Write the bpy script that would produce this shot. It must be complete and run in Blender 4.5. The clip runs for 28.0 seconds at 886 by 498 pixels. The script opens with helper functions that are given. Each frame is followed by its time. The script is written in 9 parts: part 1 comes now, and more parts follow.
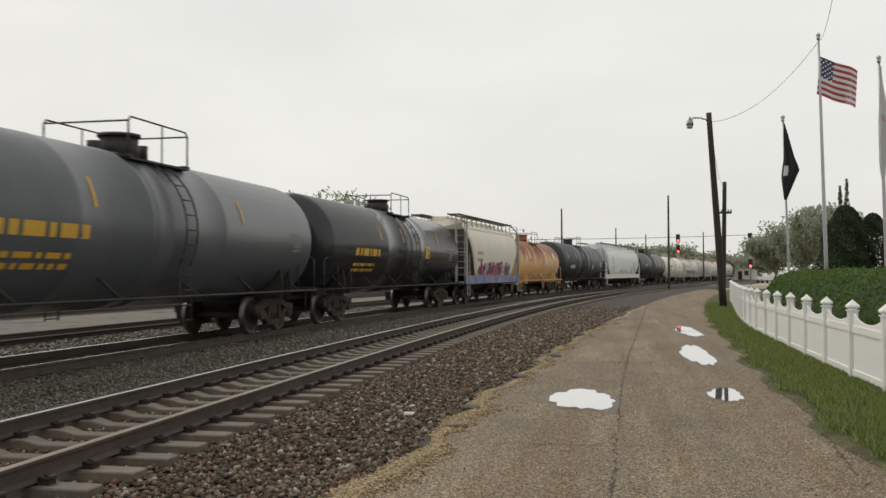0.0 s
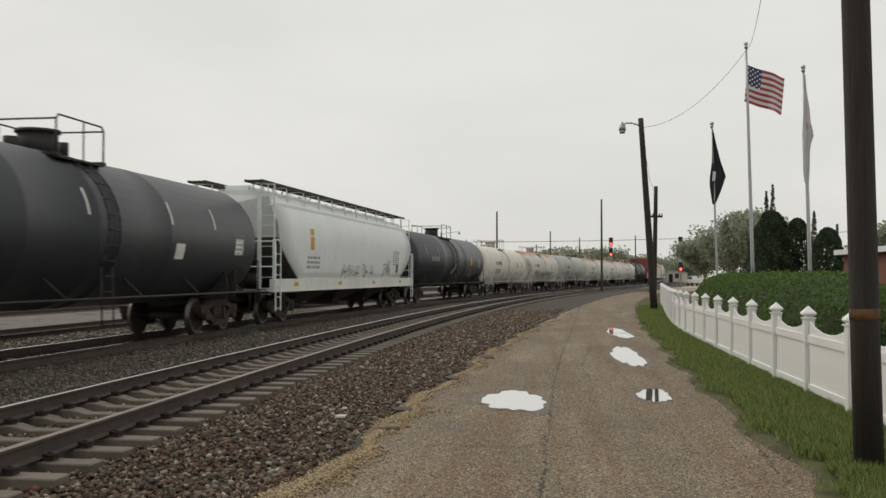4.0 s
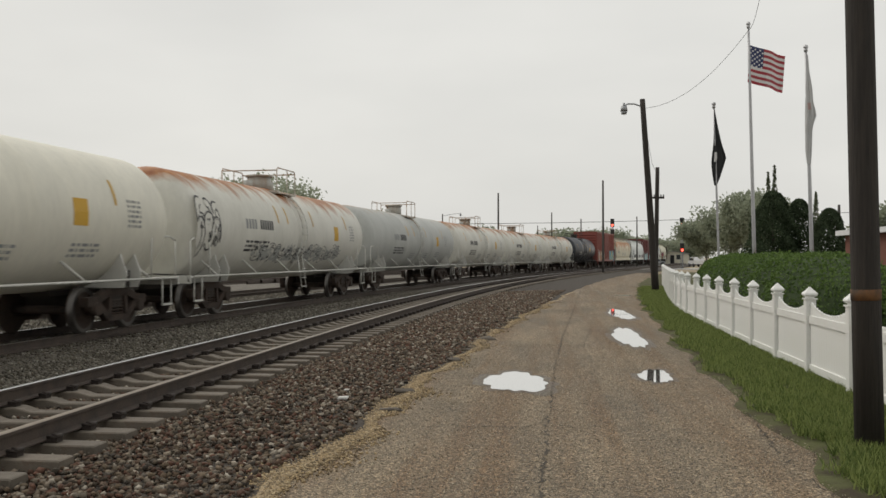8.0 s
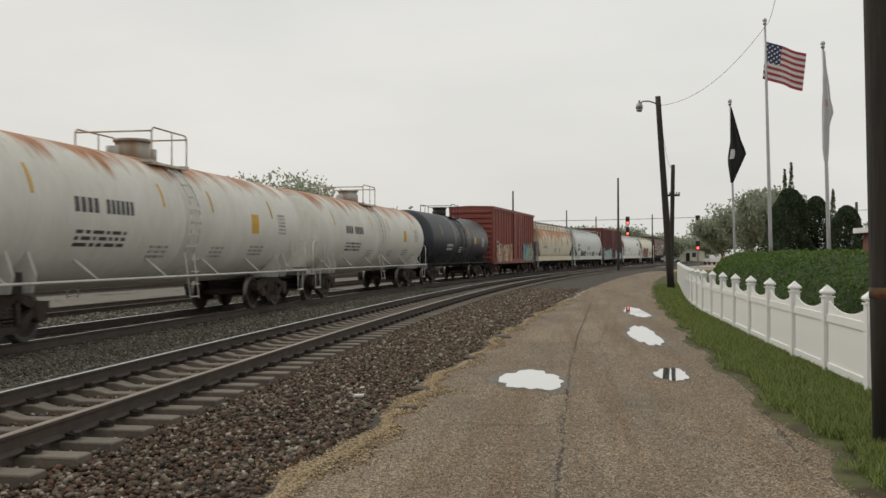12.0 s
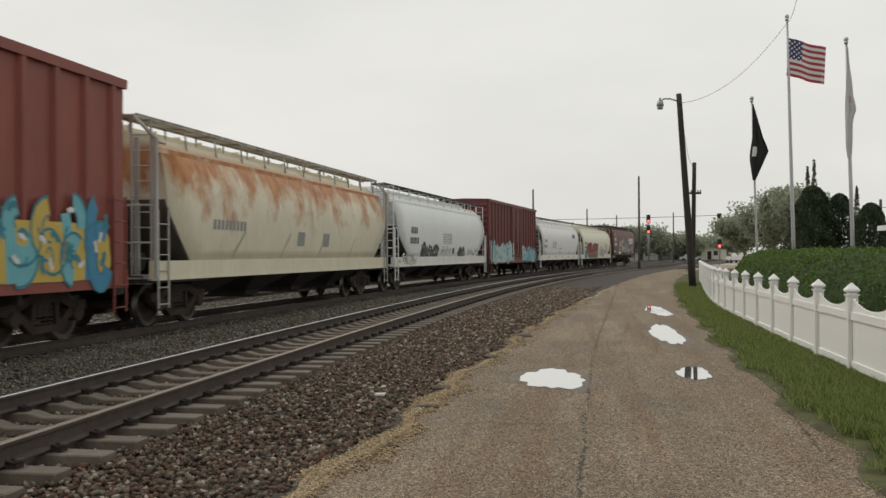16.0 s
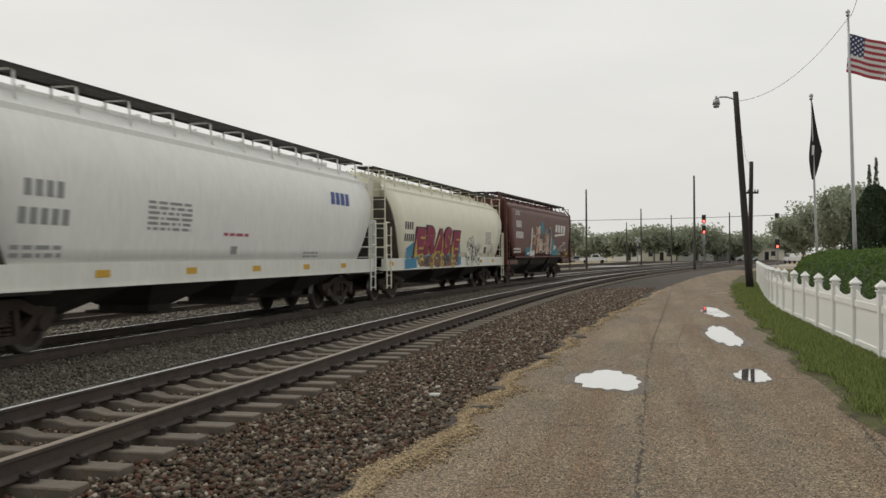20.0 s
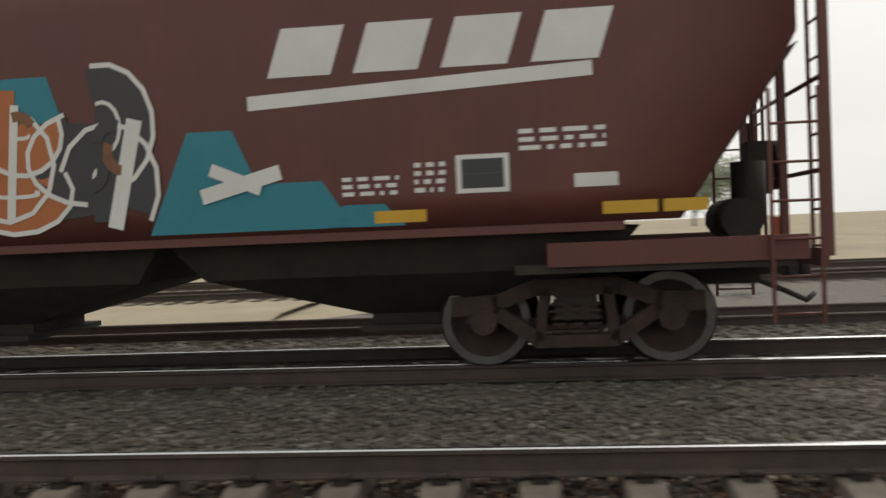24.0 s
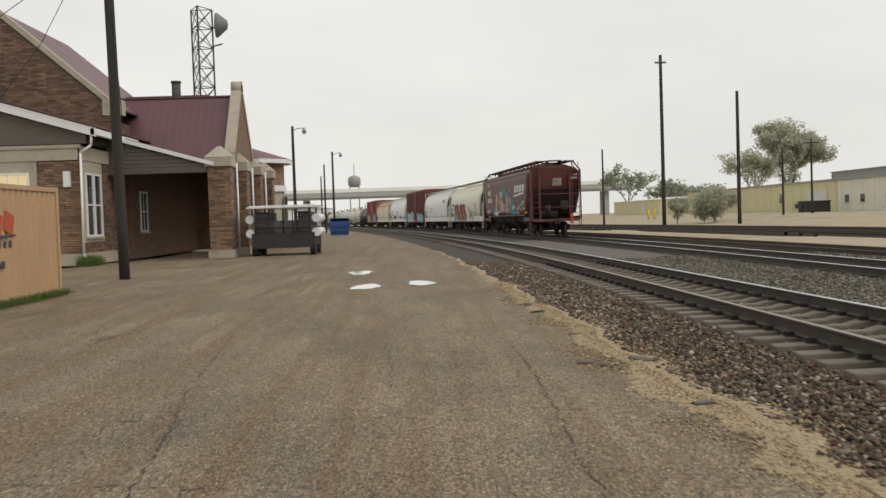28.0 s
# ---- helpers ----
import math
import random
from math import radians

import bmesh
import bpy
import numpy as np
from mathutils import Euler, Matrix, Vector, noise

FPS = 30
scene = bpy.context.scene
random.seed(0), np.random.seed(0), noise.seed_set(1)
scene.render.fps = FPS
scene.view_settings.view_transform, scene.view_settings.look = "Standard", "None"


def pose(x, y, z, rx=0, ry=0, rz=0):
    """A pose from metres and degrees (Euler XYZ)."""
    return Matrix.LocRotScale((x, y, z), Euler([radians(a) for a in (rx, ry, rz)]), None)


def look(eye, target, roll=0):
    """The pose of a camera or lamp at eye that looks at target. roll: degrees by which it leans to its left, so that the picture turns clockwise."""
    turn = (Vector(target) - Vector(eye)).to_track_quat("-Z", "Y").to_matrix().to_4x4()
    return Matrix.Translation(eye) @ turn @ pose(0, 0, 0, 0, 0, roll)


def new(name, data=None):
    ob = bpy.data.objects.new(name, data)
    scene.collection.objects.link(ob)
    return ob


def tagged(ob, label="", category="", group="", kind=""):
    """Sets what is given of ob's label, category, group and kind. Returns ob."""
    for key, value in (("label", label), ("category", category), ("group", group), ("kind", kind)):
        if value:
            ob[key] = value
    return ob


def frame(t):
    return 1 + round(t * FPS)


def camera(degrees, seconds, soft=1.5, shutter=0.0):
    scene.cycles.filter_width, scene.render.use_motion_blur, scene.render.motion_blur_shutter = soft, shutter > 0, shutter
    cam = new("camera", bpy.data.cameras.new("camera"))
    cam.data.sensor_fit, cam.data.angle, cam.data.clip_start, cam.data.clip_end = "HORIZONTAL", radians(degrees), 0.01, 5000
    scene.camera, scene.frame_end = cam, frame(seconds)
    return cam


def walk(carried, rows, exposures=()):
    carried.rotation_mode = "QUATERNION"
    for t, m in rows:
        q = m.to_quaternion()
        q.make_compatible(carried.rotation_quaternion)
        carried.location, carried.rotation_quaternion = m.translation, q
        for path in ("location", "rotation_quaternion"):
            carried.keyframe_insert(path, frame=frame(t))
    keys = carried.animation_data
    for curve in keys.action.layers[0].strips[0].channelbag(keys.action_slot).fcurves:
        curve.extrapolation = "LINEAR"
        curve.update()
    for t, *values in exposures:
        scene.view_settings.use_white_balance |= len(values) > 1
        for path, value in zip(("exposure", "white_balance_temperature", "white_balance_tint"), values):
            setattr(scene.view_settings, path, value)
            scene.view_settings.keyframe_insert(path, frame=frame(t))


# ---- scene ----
import itertools

# ---- camera and its path ----
cam = camera(50.4, 28.0, soft=1.5, shutter=0.2)
# seconds, x, y, z, yaw, pitch, roll
PATH = [
    (0, 0.011, 0.002, 1.6, 10.57, 1.5, -0.15),
    (0.5, 0.018, 0.003, 1.6, 9.67, 1.54, -0.26),
    (1, 0.023, 0.004, 1.6, 9.02, 2.09, -0.3),
    (1.5, 0.022, 0.004, 1.6, 9.17, 2.29, 0.39),
    (2, 0.024, 0.004, 1.6, 8.99, 2.26, 0.57),
    (2.5, 0.024, 0.004, 1.6, 8.93, 1.92, 0.02),
    (3, 0.031, 0.006, 1.6, 8.05, 1.34, -0.25),
    (3.5, 0.04, 0.007, 1.6, 7.02, 1.65, -0.32),
    (5.5, 0.045, 0.007, 1.6, 6.32, 1.36, 0.34),
    (6, 0.046, 0.007, 1.6, 6.28, 1.1, 0.17),
    (6.5, 0.046, 0.007, 1.6, 6.26, 0.82, 0.01),
    (7, 0.045, 0.007, 1.6, 6.37, 0.79, 0.22),
    (7.5, 0.043, 0.007, 1.6, 6.59, 0.68, 0.17),
    (8, 0.042, 0.007, 1.6, 6.76, 0.51, -0.13),
    (8.5, 0.042, 0.007, 1.6, 6.73, 0.31, -0.46),
    (9, 0.04, 0.007, 1.6, 6.93, 0.41, -0.4),
    (9.5, 0.038, 0.006, 1.6, 7.22, 0.53, -0.23),
    (10, 0.037, 0.006, 1.6, 7.34, 0.37, -0.22),
    (10.5, 0.037, 0.006, 1.6, 7.3, 0.09, -0.29),
    (11, 0.037, 0.006, 1.6, 7.33, -0.05, -0.42),
    (11.5, 0.035, 0.006, 1.6, 7.56, 0.13, -0.43),
    (12, 0.034, 0.006, 1.6, 7.65, 0.39, -0.17),
    (12.5, 0.035, 0.006, 1.6, 7.62, 0.41, -0.1),
    (14.5, 0.027, 0.005, 1.6, 8.52, 0.47, -0.43),
    (15, 0.029, 0.005, 1.6, 8.36, 0.34, -0.56),
    (15.5, 0.028, 0.005, 1.6, 8.48, 0.24, -0.48),
    (16, 0.025, 0.005, 1.6, 8.87, 0.33, -0.33),
    (16.5, 0.02, 0.004, 1.6, 9.4, 0.48, -0.4),
    (17, 0.017, 0.003, 1.6, 9.86, 0.53, -0.56),
    (17.5, 0.012, 0.002, 1.6, 10.38, 0.51, -0.75),
    (18, 0.011, 0.002, 1.6, 10.5, 0.49, -0.58),
    (18.5, 0.009, 0.002, 1.6, 10.86, 0.56, -0.54),
    (19, 0.002, 0, 1.6, 11.63, 0.56, -0.4),
    (19.5, 0.001, 0, 1.6, 11.77, 0.47, -0.31),
    (20, -0.001, -0, 1.6, 12.04, 0.38, -0.33),
    (20.5, -0.009, -0.002, 1.6, 13.02, 0.14, -0.27),
    (21, -0.025, -0.006, 1.6, 15.01, -0.23, -0.25),
    (21.5, -0.048, -0.013, 1.6, 18.03, -0.55, -0.72),
    (22, -0.074, -0.022, 1.6, 21.47, -1.03, -0.89),
    (22.5, -0.107, -0.037, 1.6, 26, -2.22, -0.2),
    (24.5, -0.277, -0.728, 1.516, 126.29, 0.01, -2.61),
    (25, -0.123, -0.862, 1.516, 151.78, 0.44, -3.06),
    (25.3, -0.052, -0.893, 1.516, 161.38, 0.18, -2.83),
    (25.5, -0.017, -0.903, 1.516, 165.87, -0.25, -1.48),
    (26, 0.06, -0.915, 1.516, 175.45, -0.87, -1.45),
    (26.5, 0.093, -0.917, 1.516, 179.58, -0.94, -0.82),
    (27, 0.086, -0.917, 1.516, 178.68, -2.12, -0.58),
    (27.5, 0.081, -0.917, 1.516, 178.02, -1.51, -1.33),
    (28, 0.081, -2.517, 1.516, 178.25, -1.92, -1.9),
]

walk(cam, [(t, pose(x, y, z, 90 + p, 0, w) @ pose(0, 0, 0, 0, 0, r)) for t, x, y, z, w, p, r in PATH],
     exposures=[(0, 0.04), (2, 0.04), (3, -0.1), (12, -0.1), (16, -0.04), (22.5, -0.04), (24.5, 0.14), (25.2, 0.1), (26, 0.05), (26.5, -0.13), (27.3, -0.12), (28, 0.06)])

# ---- light: a low overcast sky, no distinct sun ----
world = bpy.data.worlds.new("overcast_sky")
scene.world = world
world.use_nodes = True
wn, wl = world.node_tree.nodes, world.node_tree.links
wn.clear()
w_out = wn.new("ShaderNodeOutputWorld")
w_bg = wn.new("ShaderNodeBackground")
w_sky = wn.new("ShaderNodeTexSky")
w_sky.sky_type = "NISHITA"
w_sky.sun_disc = False
w_sky.sun_elevation = radians(45)
w_sky.sun_rotation = radians(-61)
w_sky.air_density, w_sky.dust_density, w_sky.ozone_density = 1.0, 6.0, 1.0
w_tc = wn.new("ShaderNodeTexCoord")
w_map = wn.new("ShaderNodeMapping")
w_map.inputs["Scale"].default_value = (1, 1, 3)
w_noise = wn.new("ShaderNodeTexNoise")
w_noise.inputs["Scale"].default_value = 2.2
w_noise.inputs["Detail"].default_value = 4
w_ramp = wn.new("ShaderNodeValToRGB")
w_ramp.color_ramp.elements[0].position, w_ramp.color_ramp.elements[0].color = 0.3, (7.7, 7.65, 7.3, 1)
w_ramp.color_ramp.elements[1].position, w_ramp.color_ramp.elements[1].color = 0.7, (8.9, 8.8, 8.35, 1)
w_mix = wn.new("ShaderNodeMixRGB")
w_mix.inputs[0].default_value = 0.93
wl.new(w_tc.outputs["Generated"], w_map.inputs[0])
wl.new(w_map.outputs[0], w_noise.inputs["Vector"])
wl.new(w_noise.outputs[0], w_ramp.inputs[0])
wl.new(w_sky.outputs[0], w_mix.inputs[1])
wl.new(w_ramp.outputs[0], w_mix.inputs[2])
wl.new(w_mix.outputs[0], w_bg.inputs[0])
w_bg.inputs[1].default_value = 0.1
wl.new(w_bg.outputs[0], w_out.inputs[0])
sun_data = bpy.data.lights.new("veiled_sun", "SUN")
sun_data.energy, sun_data.angle, sun_data.color = 1.25, radians(45), (1.0, 0.95, 0.87)
veiled_sun = new("veiled_sun", sun_data)
veiled_sun.matrix_world = look((-40, 22, 45), (0, 0, 0))

# ---- materials ----
def mat(name, c1, c2=None, scale=3.0, rough=0.8, metal=0.0, bump=0.0, bscale=60.0, stain=None, stain_scale=1.2,
        stain_pos=0.6, rnd=0.0, stretch=(1, 1, 1), spec=0.5, rough_var=0.0, speck=None, speck_scale=80.0, speck_pos=0.62):
    m = bpy.data.materials.new(name)
    m.use_nodes = True
    n, l = m.node_tree.nodes, m.node_tree.links
    b = n["Principled BSDF"]
    b.inputs["Roughness"].default_value = rough
    b.inputs["Metallic"].default_value = metal
    b.inputs["Specular IOR Level"].default_value = spec
    tc = n.new("ShaderNodeTexCoord")
    mp = n.new("ShaderNodeMapping")
    mp.inputs["Scale"].default_value = stretch
    l.new(tc.outputs["Object"], mp.inputs[0])
    c2 = c2 or tuple(v * 0.8 for v in c1)
    t1 = n.new("ShaderNodeTexNoise")
    t1.inputs["Scale"].default_value = scale
    t1.inputs["Detail"].default_value = 5
    t1.inputs["Roughness"].default_value = 0.65
    l.new(mp.outputs[0], t1.inputs["Vector"])
    r1 = n.new("ShaderNodeValToRGB")
    r1.color_ramp.elements[0].position, r1.color_ramp.elements[0].color = 0.3, (*c1, 1)
    r1.color_ramp.elements[1].position, r1.color_ramp.elements[1].color = 0.7, (*c2, 1)
    l.new(t1.outputs[0], r1.inputs[0])
    col = r1.outputs[0]
    for what, sc, ps, width in ((stain, stain_scale, stain_pos, 0.12), (speck, speck_scale, speck_pos, 0.06)):
        if what:
            t2 = n.new("ShaderNodeTexNoise")
            t2.inputs["Scale"].default_value = sc
            t2.inputs["Detail"].default_value = 6
            t2.inputs["Roughness"].default_value = 0.7
            l.new(mp.outputs[0], t2.inputs["Vector"])
            r2 = n.new("ShaderNodeValToRGB")
            r2.color_ramp.elements[0].position, r2.color_ramp.elements[0].color = ps, (0, 0, 0, 1)
            r2.color_ramp.elements[1].position, r2.color_ramp.elements[1].color = min(ps + width, 1), (1, 1, 1, 1)
            l.new(t2.outputs[0], r2.inputs[0])
            mx = n.new("ShaderNodeMixRGB")
            l.new(r2.outputs[0], mx.inputs[0])
            l.new(col, mx.inputs[1])
            mx.inputs[2].default_value = (*what, 1)
            col = mx.outputs[0]
    if rnd:
        oi = n.new("ShaderNodeObjectInfo")
        ge = n.new("ShaderNodeNewGeometry")
        ad = n.new("ShaderNodeMath")
        ad.operation = "ADD"
        l.new(oi.outputs["Random"], ad.inputs[0])
        l.new(ge.outputs["Random Per Island"], ad.inputs[1])
        fr = n.new("ShaderNodeMath")
        fr.operation = "FRACT"
        l.new(ad.outputs[0], fr.inputs[0])
        mr = n.new("ShaderNodeMapRange")
        mr.inputs["To Min"].default_value = 1 - rnd
        mr.inputs["To Max"].default_value = 1 + rnd
        l.new(fr.outputs[0], mr.inputs[0])
        hs = n.new("ShaderNodeHueSaturation")
        l.new(mr.outputs[0], hs.inputs["Value"])
        l.new(col, hs.inputs["Color"])
        col = hs.outputs[0]
    l.new(col, b.inputs["Base Color"])
    if rough_var:
        m2 = n.new("ShaderNodeMapRange")
        m2.inputs["To Min"].default_value = max(rough - rough_var, 0.02)
        m2.inputs["To Max"].default_value = min(rough + rough_var, 1)
        l.new(t1.outputs[0], m2.inputs[0])
        l.new(m2.outputs[0], b.inputs["Roughness"])
    if bump:
        t3 = n.new("ShaderNodeTexNoise")
        t3.inputs["Scale"].default_value = bscale
        t3.inputs["Detail"].default_value = 4
        l.new(mp.outputs[0], t3.inputs["Vector"])
        bp = n.new("ShaderNodeBump")
        bp.inputs["Strength"].default_value = bump
        bp.inputs["Distance"].default_value = 0.02
        l.new(t3.outputs[0], bp.inputs["Height"])
        l.new(bp.outputs[0], b.inputs["Normal"])
    return m


def glow(name, c, strength):
    m = bpy.data.materials.new(name)
    m.use_nodes = True
    b = m.node_tree.nodes["Principled BSDF"]
    b.inputs["Base Color"].default_value = (*[v * 0.5 for v in c], 1)
    b.inputs["Emission Color"].default_value = (*c, 1)
    b.inputs["Emission Strength"].default_value = strength
    return m


def paint(name, c, **k):
    k.setdefault("rough", 0.55)
    k.setdefault("scale", 1.5)
    return mat(name, c, tuple(v * 0.85 for v in c), **k)


M_STEEL = mat("rail_steel", (0.10, 0.075, 0.06), (0.055, 0.045, 0.04), scale=4, rough=0.75, metal=0.3, bump=0.3)
M_SHINE = mat("polished_rail_top", (0.62, 0.62, 0.62), (0.5, 0.5, 0.5), rough=0.24, metal=1.0)
M_TIE = mat("concrete_tie", (0.16, 0.134, 0.104), (0.10, 0.083, 0.064), scale=5, rough=0.75, bump=0.4, stain=(0.12, 0.085, 0.06), stain_scale=3, rnd=0.15)
M_CLIP = mat("rail_clip", (0.045, 0.035, 0.03), rough=0.7, metal=0.4)
M_BLACK = mat("black_steel", (0.028, 0.027, 0.026), (0.045, 0.04, 0.036), scale=3, rough=0.7, metal=0.2, bump=0.1, bscale=20)
M_GRIME = mat("grimy_underframe", (0.024, 0.02, 0.017), (0.045, 0.036, 0.029), scale=3, rough=0.9, bump=0.3, bscale=25)
M_WHEEL = mat("worn_wheel_tread", (0.16, 0.15, 0.14), (0.10, 0.095, 0.09), rough=0.45, metal=1.0)
M_RUSTDK = mat("rusty_truck", (0.06, 0.038, 0.027), (0.028, 0.022, 0.018), scale=5, rough=0.9, bump=0.4, bscale=30)


# ---- mesh helpers ----
def bm_new():
    return bmesh.new()


def box(bm, x0, x1, y0, y1, z0, z1, m=None):
    vs = [bm.verts.new(Vector(v) if m is None else m @ Vector(v)) for v in itertools.product((x0, x1), (y0, y1), (z0, z1))]
    for f in ((0, 1, 3, 2), (4, 6, 7, 5), (0, 4, 5, 1), (2, 3, 7, 6), (0, 2, 6, 4), (1, 5, 7, 3)):
        bm.faces.new([vs[i] for i in f])


def rod(bm, a, b, r, seg=8, r2=None, cap=True):
    a, b = Vector(a), Vector(b)
    d = (b - a).normalized()
    u = d.orthogonal().normalized()
    w = d.cross(u)
    r2 = r if r2 is None else r2
    rings = []
    for p, q in ((a, r), (b, r2)):
        rings.append([bm.verts.new(p + (u * math.cos(t) + w * math.sin(t)) * q) for t in (2 * math.pi * i / seg for i in range(seg))])
    for i in range(seg):
        j = (i + 1) % seg
        f = bm.faces.new((rings[0][i], rings[0][j], rings[1][j], rings[1][i]))
        f.smooth = True
    if cap:
        bm.faces.new(rings[0][::-1])
        bm.faces.new(rings[1])


def spar(bm, pts, radii, seg=14):
    """One continuous round shaft through the points."""
    pts = [Vector(p) for p in pts]
    d = (pts[-1] - pts[0]).normalized()
    u = d.orthogonal().normalized()
    w = d.cross(u)
    loft(bm, [[p + (u * math.cos(t) + w * math.sin(t)) * r for t in (2 * math.pi * i / seg for i in range(seg))] for p, r in zip(pts, radii)])


def polyrod(bm, pts, r, seg=6):
    for a, b in zip(pts, pts[1:]):
        rod(bm, a, b, r, seg)


def loft(bm, rings, close=True, cap=True, smooth=True):
    """Skin between rings of equal length."""
    vs = [[bm.verts.new(p) for p in r] for r in rings]
    n = len(rings[0])
    for a, b in zip(vs, vs[1:]):
        for i in range(n if close else n - 1):
            j = (i + 1) % n
            f = bm.faces.new((a[i], a[j], b[j], b[i]))
            f.smooth = smooth
    if cap and close:
        bm.faces.new(vs[0][::-1])
        bm.faces.new(vs[-1])
    return vs


def slab(bm, pts, thick, axis):
    """A flat outline pts (Vectors) pushed out along axis by thick."""
    ax = Vector(axis) * thick
    a = [bm.verts.new(p) for p in pts]
    b = [bm.verts.new(Vector(p) + ax) for p in pts]
    n = len(pts)
    bm.faces.new(a)
    bm.faces.new(b[::-1])
    for i in range(n):
        j = (i + 1) % n
        bm.faces.new((a[i], b[i], b[j], a[j]))


def done(name, bm, material, bevel=0.0):
    bmesh.ops.recalc_face_normals(bm, faces=bm.faces)
    me = bpy.data.meshes.new(name)
    bm.to_mesh(me)
    bm.free()
    for m in material if isinstance(material, (list, tuple)) else [material]:
        me.materials.append(m)
    return me


def part(name, bm, material, parent, label=""):
    """One mesh object under a thing or a part."""
    ob = new(name, bm if isinstance(bm, bpy.types.Mesh) else done(name, bm, material))
    ob.parent = parent
    return tagged(ob, label)


def thing(name, label, category, m=None, group="", kind=""):
    ob = new(name)
    ob.empty_display_size = 0.2
    if m is not None:
        ob.matrix_world = m
    return tagged(ob, label, category, group, kind)


def solid(name, bm, material, label, category, group="", kind=""):
    return tagged(new(name, done(name, bm, material)), label, category, group, kind)


# ---- the line of the tracks: curvature against distance along the main track ----
TRACK_S = (-460, -200, -120, -70, -35, 0, 30, 60, 100, 160, 220, 460)
TRACK_K = (0, 0, 0.0005, 0.0011, 0.0018, 0.0007, 0.0021, 0.0028, 0.00084, -0.0004, 0, 0)
_S = np.arange(-460, 460, 0.25)
_H = np.cumsum(np.interp(_S, TRACK_S, TRACK_K)) * 0.25
_H -= np.interp(0, _S, _H)
_X = np.cumsum(np.sin(_H)) * 0.25
_Y = np.cumsum(np.cos(_H)) * 0.25
_X -= np.interp(0, _S, _X) + 5.228
_Y -= np.interp(0, _S, _Y)
RAIL_Z = 0.175
# the siding draws nearer to the main track as the two run on; metres between their centres against distance
_L2 = np.convolve(np.pad(np.interp(_S, (-60, -12, 15, 60, 130), (-5.62, -5.4, -4.86, -4.32, -4.62)), 40, mode="edge"), np.ones(81) / 81, mode="valid")


def lat2(s):
    return float(np.interp(s, _S, _L2))


def beside2(o):
    """A line o metres to the platform side of the siding."""
    return lambda s: lat2(s) + o



def tp(s, lat=0.0, z=0.0):
    """World point at distance s along the main track, lat metres to its platform side."""
    h = np.interp(s, _S, _H)
    return Vector((np.interp(s, _S, _X) + lat * math.cos(h), np.interp(s, _S, _Y) - lat * math.sin(h), z))


def head(s):
    return float(np.interp(s, _S, _H))


def strip(bm, s_list, profile, smooth=True):
    """Sweep a (lat, z) profile along the track; lat and z may be functions of s."""
    rows = []
    for s in s_list:
        rows.append([bm.verts.new(tp(s, la(s) if callable(la) else la, z(s) if callable(z) else z)) for la, z in profile])
    for a, b in zip(rows, rows[1:]):
        for i in range(len(profile) - 1):
            f = bm.faces.new((a[i], a[i + 1], b[i + 1], b[i]))
            f.smooth = smooth


def s_steps(a, b):
    out, s = [a], a
    while s < b:
        s = min(s + (1.0 if abs(s) < 70 else 4.0), b)
        out.append(s)
    return out

